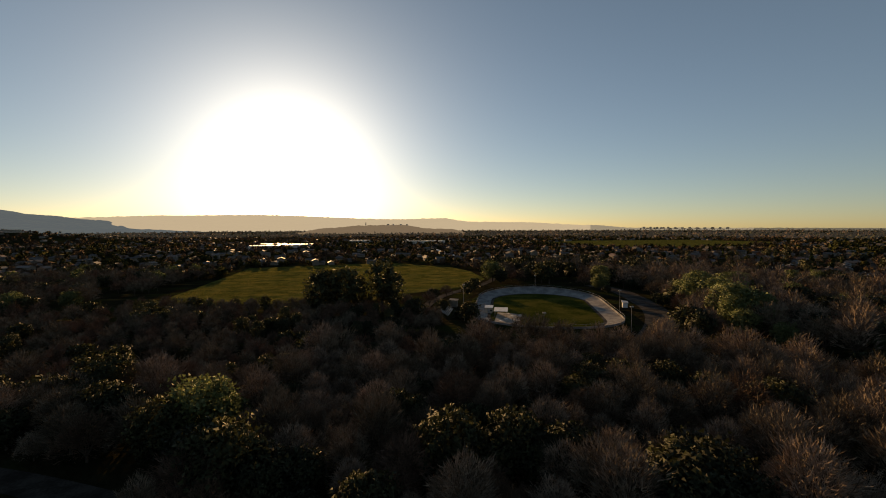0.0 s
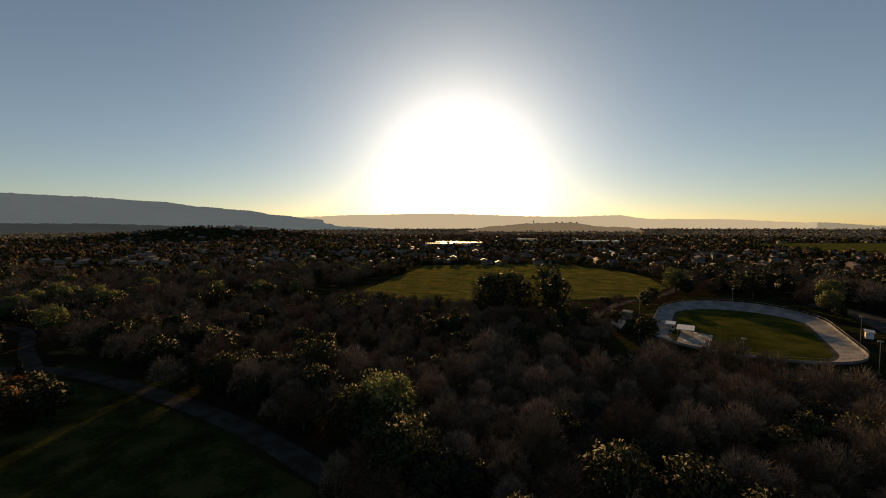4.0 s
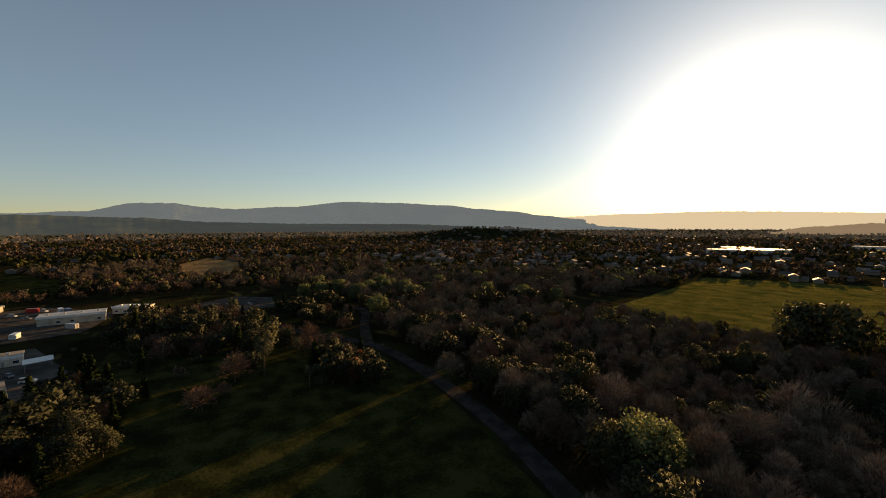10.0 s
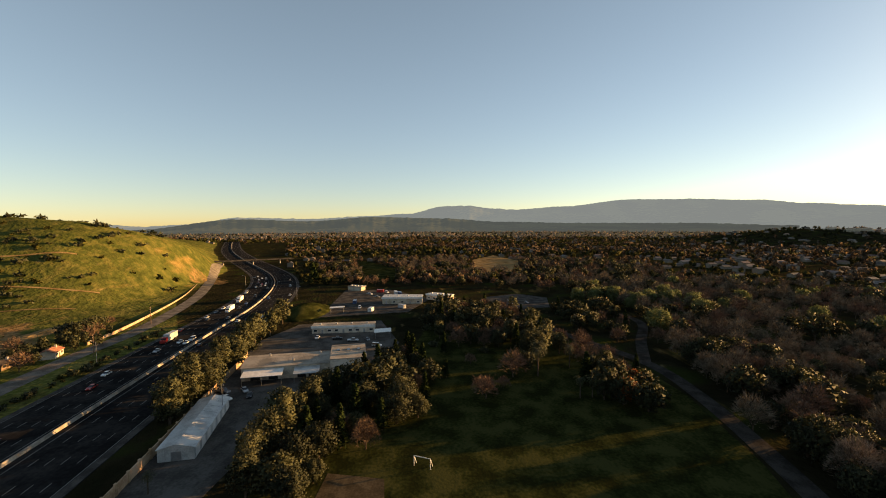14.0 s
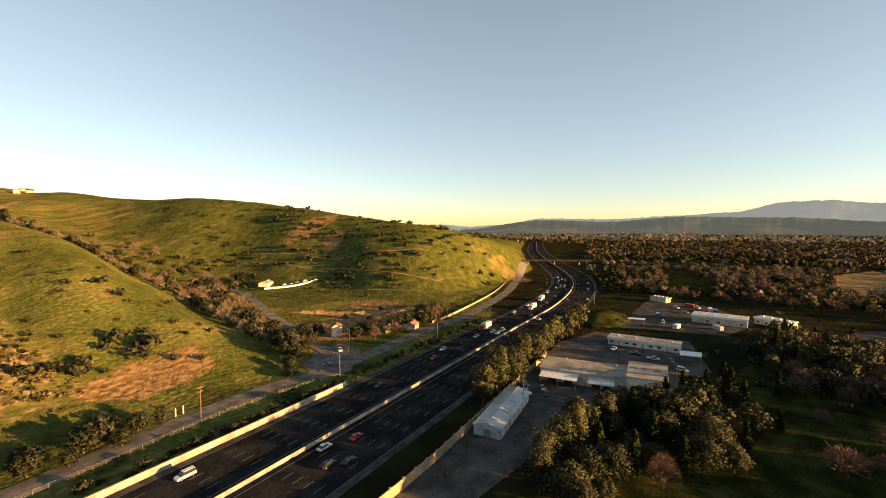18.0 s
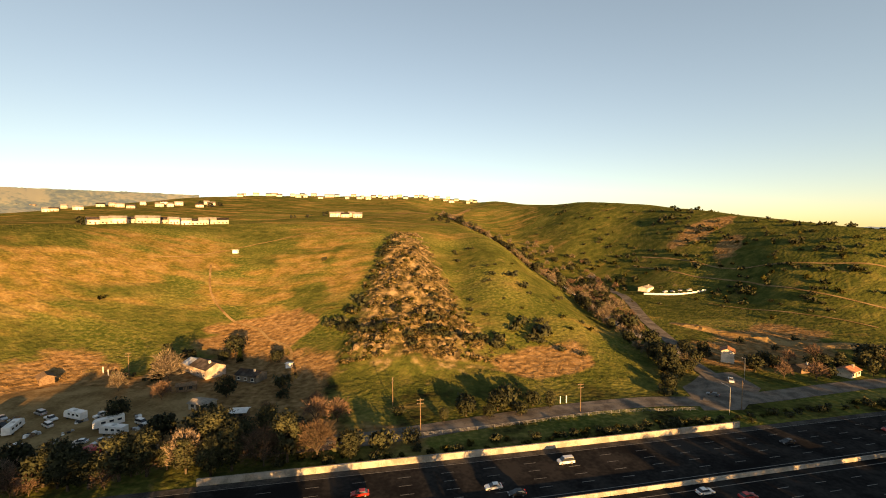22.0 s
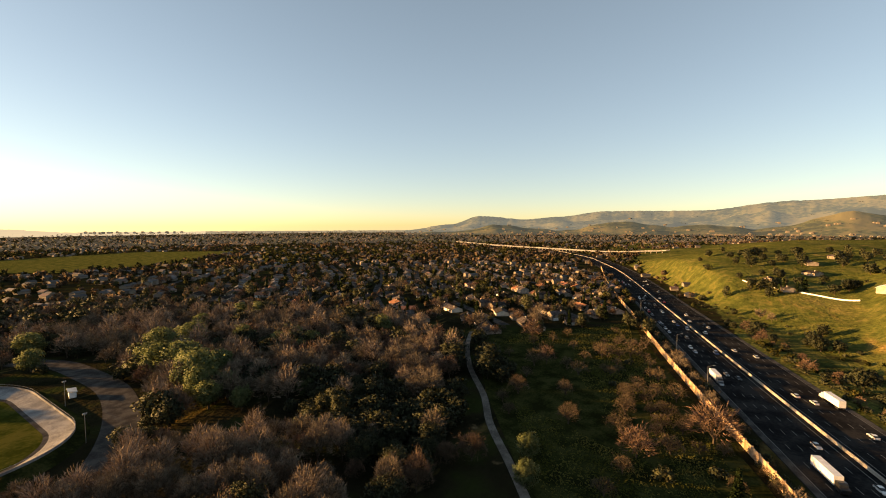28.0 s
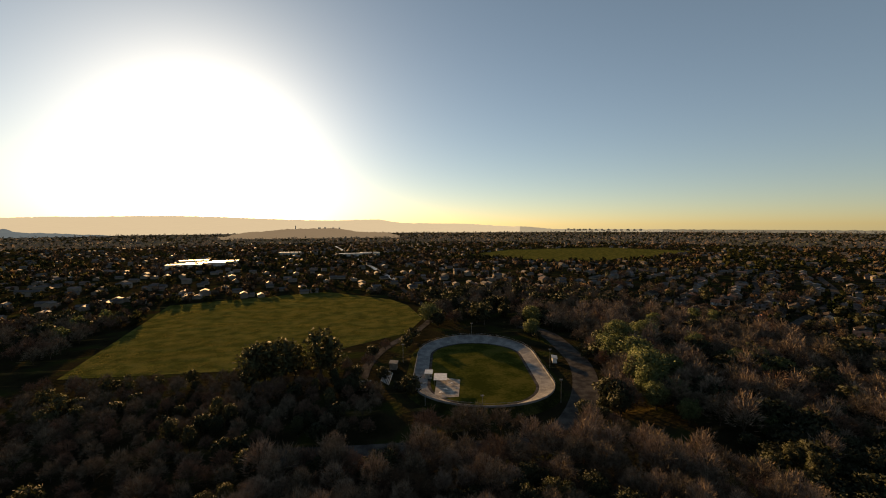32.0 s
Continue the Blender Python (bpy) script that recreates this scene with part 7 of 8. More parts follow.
for k, az, r, s in (("oak", 241.5, 400, 0.75), ("oak", 242.5, 408, 0.7), ("oak", 240.8, 404, 0.6), ("oak", 246, 500, 0.9), ("oak", 245.4, 506, 0.9), ("oak", 247, 510, 0.8), ("conifer", 255, 480, 0.8), ("conifer", 254.4, 484, 0.9), ("oak", 253, 520, 0.7), ("olive", 256, 500, 0.7), ("oak", 258, 530, 0.7), ("oak", 260, 520, 0.7), ("olive", 250, 600, 0.8), ("oak", 252, 620, 0.9), ("oak", 258, 600, 0.9), ("oak", 261, 640, 0.8), ("oak", 255, 660, 0.8), ("oak", 263, 560, 0.7), ("bare", 258, 420, 0.9), ("bare", 257, 414, 0.8),
                    ("oak", 218.8, 474, 0.7), ("oak", 178, 560, 0.7), ("oak", 179, 566, 0.7), ("oak", 180, 560, 0.6), ("bush", 194, 640, 1.6), ("bush", 196, 645, 1.8), ("bush", 198, 640, 1.6), ("oak", 207, 800, 0.8), ("oak", 208, 815, 0.8), ("oak", 206, 820, 0.8), ("oak", 231, 560, 0.8), ("oak", 230.4, 565, 0.8), ("oak", 228, 600, 0.7)):
    x, y, _ = polar(az, r)
    tree(k, x, y, s)

# meadow trees, sound-wall thickets
for x, y, k, s in ((189, 50, "small", 1.5), (231, 52, "small", 1.6), (226, 28, "small", 1.9), (261, 19, "small", 1.7), (120, 29, "willow", 0.75), (133, -25, "conifer", 0.55), (127, 49, "redbare", 1.0), (122, 56, "redbare", 0.9), (142, -9, "bush", 1.2), (330, -5, "olive", 1.0), (336, -8, "olive", 0.9), (345, 2, "oak", 1.0), (355, 8, "olive", 0.95), (360, 0, "oak", 0.9)):
    tree(k, x, y, s)
for k in range(46):
    x, y, h = on_line(s_near(126 + k * 4.6, -52 + k * 1.0), -30.5 - tr_rng.uniform(0, 3))
    tree(tr_rng.choice(["small", "bare", "bush", "small"]), x, y, tr_rng.uniform(0.5, 0.8))
# farm trees
for x, y, k, s in ((58, -118, "olive", 0.85), (50, -120, "redbare", 0.9), (66, -126, "olive", 0.8), (44, -122, "olive", 0.75), (36, -124, "redbare", 0.8), (72, -132, "oak", 0.8), (54, -134, "olive", 0.8), (116, -185, "bare", 1.0), (80, -116, "olive", 0.75), (86, -114, "olive", 0.7), (96, -110, "olive", 0.7), (70, -117, "olive", 0.65), (104, -112, "oak", 0.7), (70, -154, "oak", 0.6), (62, -176, "oak", 0.55), (66, -180, "bush", 1.3), (42, -146, "redbare", 0.8), (35, -147, "redbare", 0.85), (50, -142, "bush", 1.3), (100, -192, "oak", 0.6), (60, -128, "oak", 0.7), (52, -126, "bush", 1.5), (40, -128, "oak", 0.6), (28, -128, "bush", 1.3), (76, -140, "oak", 0.6), (88, -136, "oak", 0.7), (96, -166, "oak", 0.65), (108, -168, "redbare", 0.7), (84, -170, "oak", 0.6), (126, -196, "oak", 0.6), (122, -212, "oak", 0.7), (132, -212, "olive", 0.55), (104, -222, "oak", 0.6), (98, -214, "conifer", 0.5), (78, -210, "oak", 0.55), (56, -160, "oak", 0.6), (140, -190, "bush", 1.3), (112, -150, "oak", 0.6), (64, -140, "redbare", 0.8), (46, -134, "oak", 0.6), (116, -118, "oak", 0.6), (128, -114, "olive", 0.6), (140, -108, "olive", 0.6), (152, -104, "oak", 0.6), (18, -130, "bush", 1.2), (8, -132, "bush", 1.0), (-11, -158, "bush", 1.5), (-26, -159, "bush", 1.6), (-22, -154, "oak", 0.5)):
    tree(k, x, y, s * 1.35)
# thickets round the foot and flank of the outcrop
for k in range(60):
    u = tr_rng.random()
    if u < 0.55:
        x, y = 46 - 84 * tr_rng.random(), -203 - 14 * tr_rng.random()
    else:
        q = tr_rng.random()
        x, y = 50 - 22 * q + tr_rng.uniform(-5, 5), -215 - 160 * q
    tree(tr_rng.choice(["bush", "shrub", "bush", "brush"]), x, y, tr_rng.uniform(0.6, 1.5))
for k in range(150):
    x, y = tr_rng.uniform(-60, 60), tr_rng.uniform(-380, -215)
    if ((x - 2) / 50) ** 2 + ((y + 290) / 95) ** 2 < 1.1 and noise.noise((x / 16, y / 16, 3.0)) > 0.12:
        tree("bush", x, y, tr_rng.uniform(0.4, 0.9))
# slope scrub of the hills beyond the ravine
for cx, cy, sx, sy, n in ((-300, -360, 30, 26, 60), (-262, -352, 16, 10, 14), (-276, -300, 20, 10, 16), (-250, -470, 26, 40, 30), (-200, -520, 20, 60, 36), (-230, -560, 40, 30, 20), (-150, -470, 18, 50, 30), (-160, -640, 40, 40, 24), (-60, -250, 10, 30, 14), (-300, -430, 40, 24, 20), (-340, -300, 30, 20, 22)):
    for _ in range(n):
        tree(tr_rng.choice(["bush", "shrub", "bush"]), tr_rng.gauss(cx, sx), tr_rng.gauss(cy, sy), tr_rng.uniform(0.6, 1.4))
woods([(-168, -440), (-140, -400), (-118, -300), (-112, -240), (-124, -240), (-133, -292), (-154, -366)], 44, [("oak", 2), ("redbare", 3), ("bare", 4), ("bush", 1)], 6.0, (0.55, 0.85))
# shade trees on the bare ground beside the junction
for x, y, k, s in ((-148, -192, "oak", 0.65), (-154, -183, "redbare", 0.7), (-161, -200, "oak", 0.7), (-166, -180, "redbare", 0.75), (-174, -204, "redbare", 0.8), (-184, -196, "oak", 0.7), (-190, -208, "redbare", 0.8), (-203, -196, "oak", 0.8), (-212, -202, "oak", 0.85), (-221, -201, "oak", 0.8), (-204, -180, "oak", 0.6), (-231, -206, "olive", 0.8), (-240, -209, "oak", 0.7), (-104, -187, "oak", 0.95), (-108, -196, "oak", 0.9), (-112, -211, "oak", 0.9), (-106, -204, "olive", 0.8), (-116, -226, "oak", 0.85), (-121, -256, "oak", 0.8), (-196, -452, "conifer", 0.9), (-200, -446, "oak", 0.9), (-54, -220, "bush", 2.2), (-58, -224, "bush", 2.0), (-50, -217, "bush", 1.7)):
    tree(k, x, y, s)
# ranch trees, scrub belt below the slope
for k in range(60):
    x, y = tr_rng.uniform(450, 640), tr_rng.uniform(-230, -95)
    if noise.noise((x / 40, y / 40, 1.0)) > -0.1 and y < -92 - (x - 450) * 0.1:
        tree(tr_rng.choice(["oak", "olive", "oak"]), x, y, tr_rng.uniform(0.65, 1.05))
for x, y, k, s in ((466, -112, "conifer", 0.8), (470, -116, "conifer", 0.7), (476, -110, "oak", 0.8), (492, -98, "oak", 0.7), (500, -96, "oak", 0.6), (440, -176, "oak", 0.5), (400, -232, "oak", 0.9), (408, -238, "oak", 0.95), (416, -230, "olive", 0.9), (398, -244, "oak", 0.8), (424, -244, "conifer", 0.7), (380, -262, "oak", 0.6)):
    tree(k, x, y, s)
for k in range(110):
    x, y, h = on_line(s_near(110 + k * 2.6, -80), 27 + 16 * tr_rng.random())
    tree(tr_rng.choice(["bush", "bush", "oak", "shrub", "redbare"]), x, y, tr_rng.uniform(0.35, 0.6) if k % 5 else 0.9)
for x, y, s in ((-122, -87, 1.05), (-135, -90, 1.15), (-148, -93, 1.0), (-157, -95, 0.8), (-164, -95, 1.25), (-178, -97, 1.1), (-192, -100, 1.25), (-199, -101, 0.9), (-210, -103, 1.15)):
    tree("olive", x, y, s)
# hedge between the wall and the frontage road, roadside trees before the yard
for k in range(64):
    x, y, h = on_line(s_near(-40 - k * 3.2, -118), 26.5 + tr_rng.uniform(0, 5))
    tree(tr_rng.choice(["bush", "shrub", "bush"]), x, y, tr_rng.uniform(0.4, 0.75))
for k in range(30):
    x, y, h = on_line(s_near(66 + k * 4.2, -84), 27 + tr_rng.uniform(0, 7))
    tree(tr_rng.choice(["olive", "redbare", "poplar", "redbare", "olive"]), x, y, tr_rng.uniform(0.55, 0.9))
for x, y, k, s in ((-150, -198, "oak", 0.6), (-158, -202, "oak", 0.5), (-164, -198, "redbare", 0.6), (-178, -196, "oak", 0.55), (-190, -194, "oak", 0.6), (-196, -200, "olive", 0.55), (-204, -196, "olive", 0.7), (-212, -198, "olive", 0.75), (-220, -202, "olive", 0.7), (-228, -200, "redbare", 0.7), (-236, -206, "olive", 0.6), (-246, -208, "redbare", 0.6), (-140, -218, "oak", 0.6), (-132, -222, "oak", 0.65), (-126, -208, "oak", 0.7), (-122, -198, "oak", 0.75), (-116, -192, "oak", 0.7), (-108, -186, "oak", 0.7), (-112, -206, "oak", 0.6), (-170, -214, "bush", 1.2), (-184, -224, "bush", 1.1), (-210, -240, "bush", 1.0), (-176, -240, "bush", 1.0)):
    tree(k, x, y, s)
for x, y, k, s in ((-143, 49, "oak", 1.0), (-134, 60, "oak", 0.95), (-150, 56, "oak", 1.05), (-139, 54, "oak", 0.9), (-147, 63, "oak", 0.9), (-156, 60, "redbare", 0.9), (-160, 52, "oak", 0.9), (-168, 58, "olive", 0.8), (-321, 90, "willow", 1.0), (-319, 102, "willow", 1.1), (-318, 115, "willow", 1.1), (-314, 126, "willow", 1.0), (-310, 137, "willow", 1.15), (-306, 150, "willow", 1.0), (-300, 164, "willow", 1.1), (-104, 97, "oak", 1.0), (-94, 101, "oak", 1.05), (-99, 118, "oak", 1.0), (-112, 104, "oak", 0.9), (-179, 104, "oak", 1.0)):
    tree(k, x, y, s)
woods([(-292, 62), (-236, 66), (-195, 89), (-215, 101), (-262, 102), (-292, 94)], 22, [("oak", 4), ("conifer", 1), ("redbare", 2)], 6.0, (0.6, 1.0), 4.5)
woods([(-300, -10), (-236, -24), (-205, 0), (-190, 40), (-236, 44), (-292, 36)], 40, [("oak", 5), ("olive", 1), ("redbare", 2)], 6.5, (0.7, 1.05), 5.0)
for x, y, k, s in ((13, 201, "oak", 0.85), (0, 222, "oak", 0.7), (-8, 244, "redbare", 0.9), (16, 278, "oak", 0.7), (-14, 228, "oak", 0.8), (8, 208, "bush", 1.4), (2, 276, "redbare", 0.8), (-6, 262, "oak", 0.7), (22, 300, "oak", 0.8), (126, 250, "oak", 0.7), (122, 236, "oak", 0.7), (124, 222, "redbare", 0.9)):
    tree(k, x, y, s)


# ---- town ----
HOUSES = []
hr = random.Random(23)
for k in range(5):
    base = thing("house", ("low brown-roofed house on a suburban street", "cream house with dark shingle roof in town", "cream-walled house with brown roof in town", "single-storey house with tan roof and garage", "two-storey house with shingle roof in town")[k], "house", (0, 0, -200), 0, "houses of the town")
    gable_house(base, (15, 14, 16, 15, 13)[k], (11, 12, 11, 12, 10)[k], (2.6, 2.7, 2.6, 2.8, 4.8)[k], (M_ROOF, M_ROOF, M_ROOF, M_TILE, M_ROOF)[k], (M_TOWNWALL, M_TOWNWALL, M_STUCCO, M_TOWNWALL, M_TOWNWALL)[k], (2.2, 2.4, 2.1, 2.4, 2.2)[k], True, 2 if k == 4 else 1)
    HOUSES.append(base)
TOWN = [(300, 85), (352, 24), (430, 14), (640, 60), (800, 82), (860, 300), (760, 560), (560, 700), (330, 660), (270, 480), (276, 336), (292, 176)]
plots = []


def lot(u, v, j):
    """A place in the street grid, which bends a little."""
    v += 14 * math.sin(u / 95.0 + j)
    return 560 + u * 0.79 - v * 0.61, 330 + u * 0.61 + v * 0.79


for j in range(40):
    v = -640 + (j // 2) * 66 + (j % 2) * 35
    for i in range(66):
        x, y = lot(-620 + i * 19 + 6 * (j % 3), v, j // 2)
        if inside(x, y, TOWN) and y > -10 and hr.random() < 0.82:
            plots.append((x + hr.uniform(-5, 5), y + hr.uniform(-5, 5), 37.7 + (0 if j % 2 else 180) + hr.choice((0, 0, 90)) + hr.uniform(-14, 14)))
plots.sort(key=lambda p: math.hypot(p[0], p[1]))
for q, (x, y, t) in enumerate(plots[:110]):
    copy_thing(HOUSES[hr.randrange(5)], pose(x, y, height(x, y), 0, 0, t))
for base in HOUSES:
    x, y, t = plots[110 + HOUSES.index(base)]
    base.matrix_basis = pose(x, y, height(x, y), 0, 0, t)
for j in range(20):
    pts = [q for q in (lot(-620 + i * 57, -640 + j * 66 + 17.5, j) for i in range(22)) if inside(q[0], q[1], TOWN)]
    if len(pts) > 2:
        ribbon("road_street", pts, -4.0, 4.0, M_PAVE, 0.07, "grey residential street", "street", 12.0)
for _ in range(900):
    x, y, _t = hr.choice(plots[:150] + plots[:60] + plots[:330])
    tree(hr.choice(["oak", "redbare", "bare", "redbare", "bare", "small", "conifer", "bush", "olive"]), x + hr.choice([-11, 11]), y + hr.uniform(-9, 9), hr.uniform(0.45, 0.85) * hr.choice((1, 1, 1.4)), "garden tree between the houses of the town")
plant()

# far trees and roofs: too many to count
def island_foliage(name, stops):
    m = bpy.data.materials.new(name)
    m.use_nodes = True
    n_, l_ = m.node_tree.nodes, m.node_tree.links
    gi, rp, nz = n_.new("ShaderNodeNewGeometry"), n_.new("ShaderNodeValToRGB"), n_.new("ShaderNodeTexNoise")
    nz.inputs["Scale"].default_value, nz.inputs["Detail"].default_value = 0.09, 4.0
    rp.color_ramp.elements[0].position, rp.color_ramp.elements[1].position = 0.34, 0.66
    rp.color_ramp.elements[0].color, rp.color_ramp.elements[1].color = (*stops[0], 1), (*stops[2], 1)
    rp.color_ramp.elements.new(0.5).color = (*stops[1], 1)
    l_.new(gi.outputs["Position"], nz.inputs["Vector"]), l_.new(nz.outputs[0], rp.inputs[0]), l_.new(rp.outputs[0], n_["Principled BSDF"].inputs["Base Color"])
    n_["Principled BSDF"].inputs["Roughness"].default_value = 0.95
    n_["Principled BSDF"].inputs["Specular IOR Level"].default_value = 0.02
    return m


FAR_LEAF = [island_foliage("far_green_trees", [(0.02, 0.024, 0.009), (0.038, 0.04, 0.015), (0.07, 0.066, 0.025)]), island_foliage("far_bare_trees", [(0.05, 0.037, 0.025), (0.09, 0.066, 0.045), (0.14, 0.104, 0.072)])]
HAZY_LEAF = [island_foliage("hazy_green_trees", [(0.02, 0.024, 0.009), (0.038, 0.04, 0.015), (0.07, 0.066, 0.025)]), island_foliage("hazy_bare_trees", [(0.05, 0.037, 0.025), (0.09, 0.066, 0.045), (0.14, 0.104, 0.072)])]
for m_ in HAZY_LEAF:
    # a faint emission stands in for kilometres of lit air before them
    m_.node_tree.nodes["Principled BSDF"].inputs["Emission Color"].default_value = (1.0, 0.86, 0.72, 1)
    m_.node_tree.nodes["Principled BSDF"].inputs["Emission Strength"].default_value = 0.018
FAR_ROOF = bpy.data.materials.new("far_roofs")
FAR_ROOF.use_nodes = True
n_, l_ = FAR_ROOF.node_tree.nodes, FAR_ROOF.node_tree.links
gi, rp = n_.new("ShaderNodeNewGeometry"), n_.new("ShaderNodeValToRGB")
rp.color_ramp.elements[0].color, rp.color_ramp.elements[1].color = (0.028, 0.024, 0.022, 1), (0.15, 0.128, 0.115, 1)
rp.color_ramp.elements.new(0.7).color = (0.075, 0.062, 0.055, 1)
rp.color_ramp.elements.new(0.85).color = (0.12, 0.06, 0.042, 1)
l_.new(gi.outputs["Random Per Island"], rp.inputs[0]), l_.new(rp.outputs[0], n_["Principled BSDF"].inputs["Base Color"])
n_["Principled BSDF"].inputs["Roughness"].default_value = 0.7

M_FARWALL = plain("weathered_house_walls", (0.2, 0.165, 0.125), 0.9)
GREEN = [(250, 1130), (380, 880), (560, 900), (930, 1130), (780, 1380), (420, 1330)]
fr = np.random.RandomState(4)


def far_allowed(x, y, r, az):
    if height(x, y) > 6 and r < 1300:
        return False
    if any(inside(x, y, q) for q in CLEAR[1:]) or inside(x, y, GREEN):
        return False
    if 112 < az < 264 and r < 1500:
        return False
    if r < 430 and not (inside(x, y, TOWN)):
        return False
    if inside(x, y, TOWN) and (x * 7.3 + y * 3.1) % 1.0 < 0.4:
        return False
    if any((px - x) ** 2 + (py - y) ** 2 < 26 ** 2 for px, py, _ in LINE[::20]):
        return False
    return True


def far_woods(name, r0, r1, count, tris, size, label):
    pts = []
    while len(pts) < count:
        r = math.exp(fr.uniform(math.log(r0), math.log(r1)))
        az = fr.uniform(-114, 130) % 360
        x, y, _ = polar(az, r)
        if far_allowed(x, y, r, az):
            pts.append((x, y, height(x, y)))
    stand = [0 if noise.noise((x / 190, y / 90, 5.5)) + fr.uniform(-0.4, 0.4) > 0.06 else 1 for x, y, _ in pts]
    for k, word in ((0, "green"), (1, "bare")):
        q = np.array([c for c, g in zip(pts, stand) if g == k])
        p = np.repeat(q, tris, axis=0)
        tall = np.repeat(fr.uniform(0.6, 1.3, len(q)), tris)[:, None] * size
        d = fr.normal(size=(len(p), 3))
        d /= np.linalg.norm(d, axis=1)[:, None]
        c = p + d * tall * np.array([0.45, 0.45, 0.42]) * fr.uniform(0.5, 1.0, (len(p), 1)) + np.array([0, 0, 0.5]) * tall
        a, b = fr.normal(size=(len(p), 3)) * tall * 1.05 / tris ** 0.5, fr.normal(size=(len(p), 3)) * tall * 1.05 / tris ** 0.5
        v = np.stack([c + a, c + b, c - a - b], 1)
        out = d + fr.normal(size=d.shape) * 0.3
        out /= np.linalg.norm(out, axis=1)[:, None]
        turned = (np.cross(v[:, 1] - v[:, 0], v[:, 2] - v[:, 0]) * out).sum(1) < 0
        v[turned] = v[turned][:, ::-1]
        v = v.reshape(-1, 3)
        m = bpy.data.meshes.new(name)
        m.from_pydata(v.tolist(), [], np.arange(len(v)).reshape(-1, 3).tolist())
        soften(m, out)
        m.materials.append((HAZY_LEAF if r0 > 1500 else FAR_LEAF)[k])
        tagged(new(word + "_" + name, m), word + " " + label, "trees", kind="stuff")


def scattered(r0, r1, count):
    out = []
    while len(out) < count:
        r = math.exp(fr.uniform(math.log(r0), math.log(r1)))
        az = fr.uniform(-114, 130) % 360
        x, y, _ = polar(az, r)
        if far_allowed(x, y, r, az) and not inside(x, y, TOWN) and not (60 < az < 130 and (r < 620 or fr.rand() < 0.5)):
            out.append((x, y, 10 + 90 * fr.randint(0, 2) + fr.uniform(-8, 8)))
    return out


def far_houses(name, places, label):
    wallm, roofm = Mesh(), Mesh()
    for x, y, turn in places:
        m = Matrix.Translation((x, y, height(x, y))) @ Matrix.Rotation(radians(turn), 4, "Z")
        L, W, H = fr.uniform(8, 13), fr.uniform(7, 9), fr.uniform(2.5, 3.2) + (2.6 if fr.rand() < 0.15 else 0)
        q = Mesh()
        q.loft([[(px, -W / 2, 0), (px, W / 2, 0), (px, W / 2, H), (px, 0, H + 1.7), (px, -W / 2, H)] for px in (-L / 2, L / 2)])
        wallm.add(q, m)
        q = Mesh()
        q.loft([[(px, -W / 2 - 0.5, H - 0.1), (px, 0, H + 1.75), (px, W / 2 + 0.5, H - 0.1), (px, W / 2 + 0.5, H + 0.15), (px, 0, H + 2.0), (px, -W / 2 - 0.5, H + 0.15)] for px in (-L / 2 - 0.4, L / 2 + 0.4)])
        roofm.add(q, m)
    tagged(part(name + "_walls", wallm, M_FARWALL), label + " walls", "houses", kind="stuff")
    tagged(part(name + "_roofs", roofm, FAR_ROOF), label + " roofs", "roofs", kind="stuff")


far_woods("town_trees", 400, 900, 2300, 125, 7.2, "mixed garden trees between the far houses")
far_woods("valley_trees", 850, 2000, 9000, 26, 7.4, "dark mixed trees across the valley floor")
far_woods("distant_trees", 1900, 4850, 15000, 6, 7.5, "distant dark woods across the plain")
far_houses("town_houses", plots[115:] + scattered(520, 1300, 800), "pale distant suburban house")
far_houses("valley_houses", scattered(1250, 4300, 2600), "pale distant valley house")
sheet("field_far", GREEN, M_FIELD, 1.2, "distant green grass field in town", "field")

# warehouses that catch the sun
for az, r, t, L, W in ((20.4, 985, 20, 70, 34), (22.6, 960, 15, 60, 28), (18.4, 1010, 10, 50, 30), (21.6, 1060, 20, 55, 26), (3.5, 1150, 5, 60, 26), (1.0, 1180, 8, 50, 26), (11, 1250, 0, 55, 30)):
    x, y, _ = polar(az, r)
    w = thing("warehouse", "long flat-roofed white warehouse in town", "warehouse", (x, y, height(x, y)), t, "warehouses")
    m = Mesh()
    m.box(-L / 2, -W / 2, 0, L / 2, W / 2, 7)
    part("wall", m, M_STUCCO, w)
    m = Mesh()
    m.box(-L / 2 - 0.3, -W / 2 - 0.3, 7.01, L / 2 + 0.3, W / 2 + 0.3, 7.6)
    part("roof", m, M_METAL, w)
    for k in range(5):
        m = Mesh()
        m.box(-L / 2 + (k + 0.4) * L / 5, -2, 7.6, -L / 2 + (k + 0.6) * L / 5, 2, 8.4)
        part("roof_unit", m, M_METAL, w)
        m = Mesh()
        m.box(-L / 2 + (k + 0.2) * L / 5, -W / 2 - 0.05, 0.1, -L / 2 + (k + 0.75) * L / 5, -W / 2 + 0.02, 4.2)
        part("dock_door", m, M_STEEL, w)
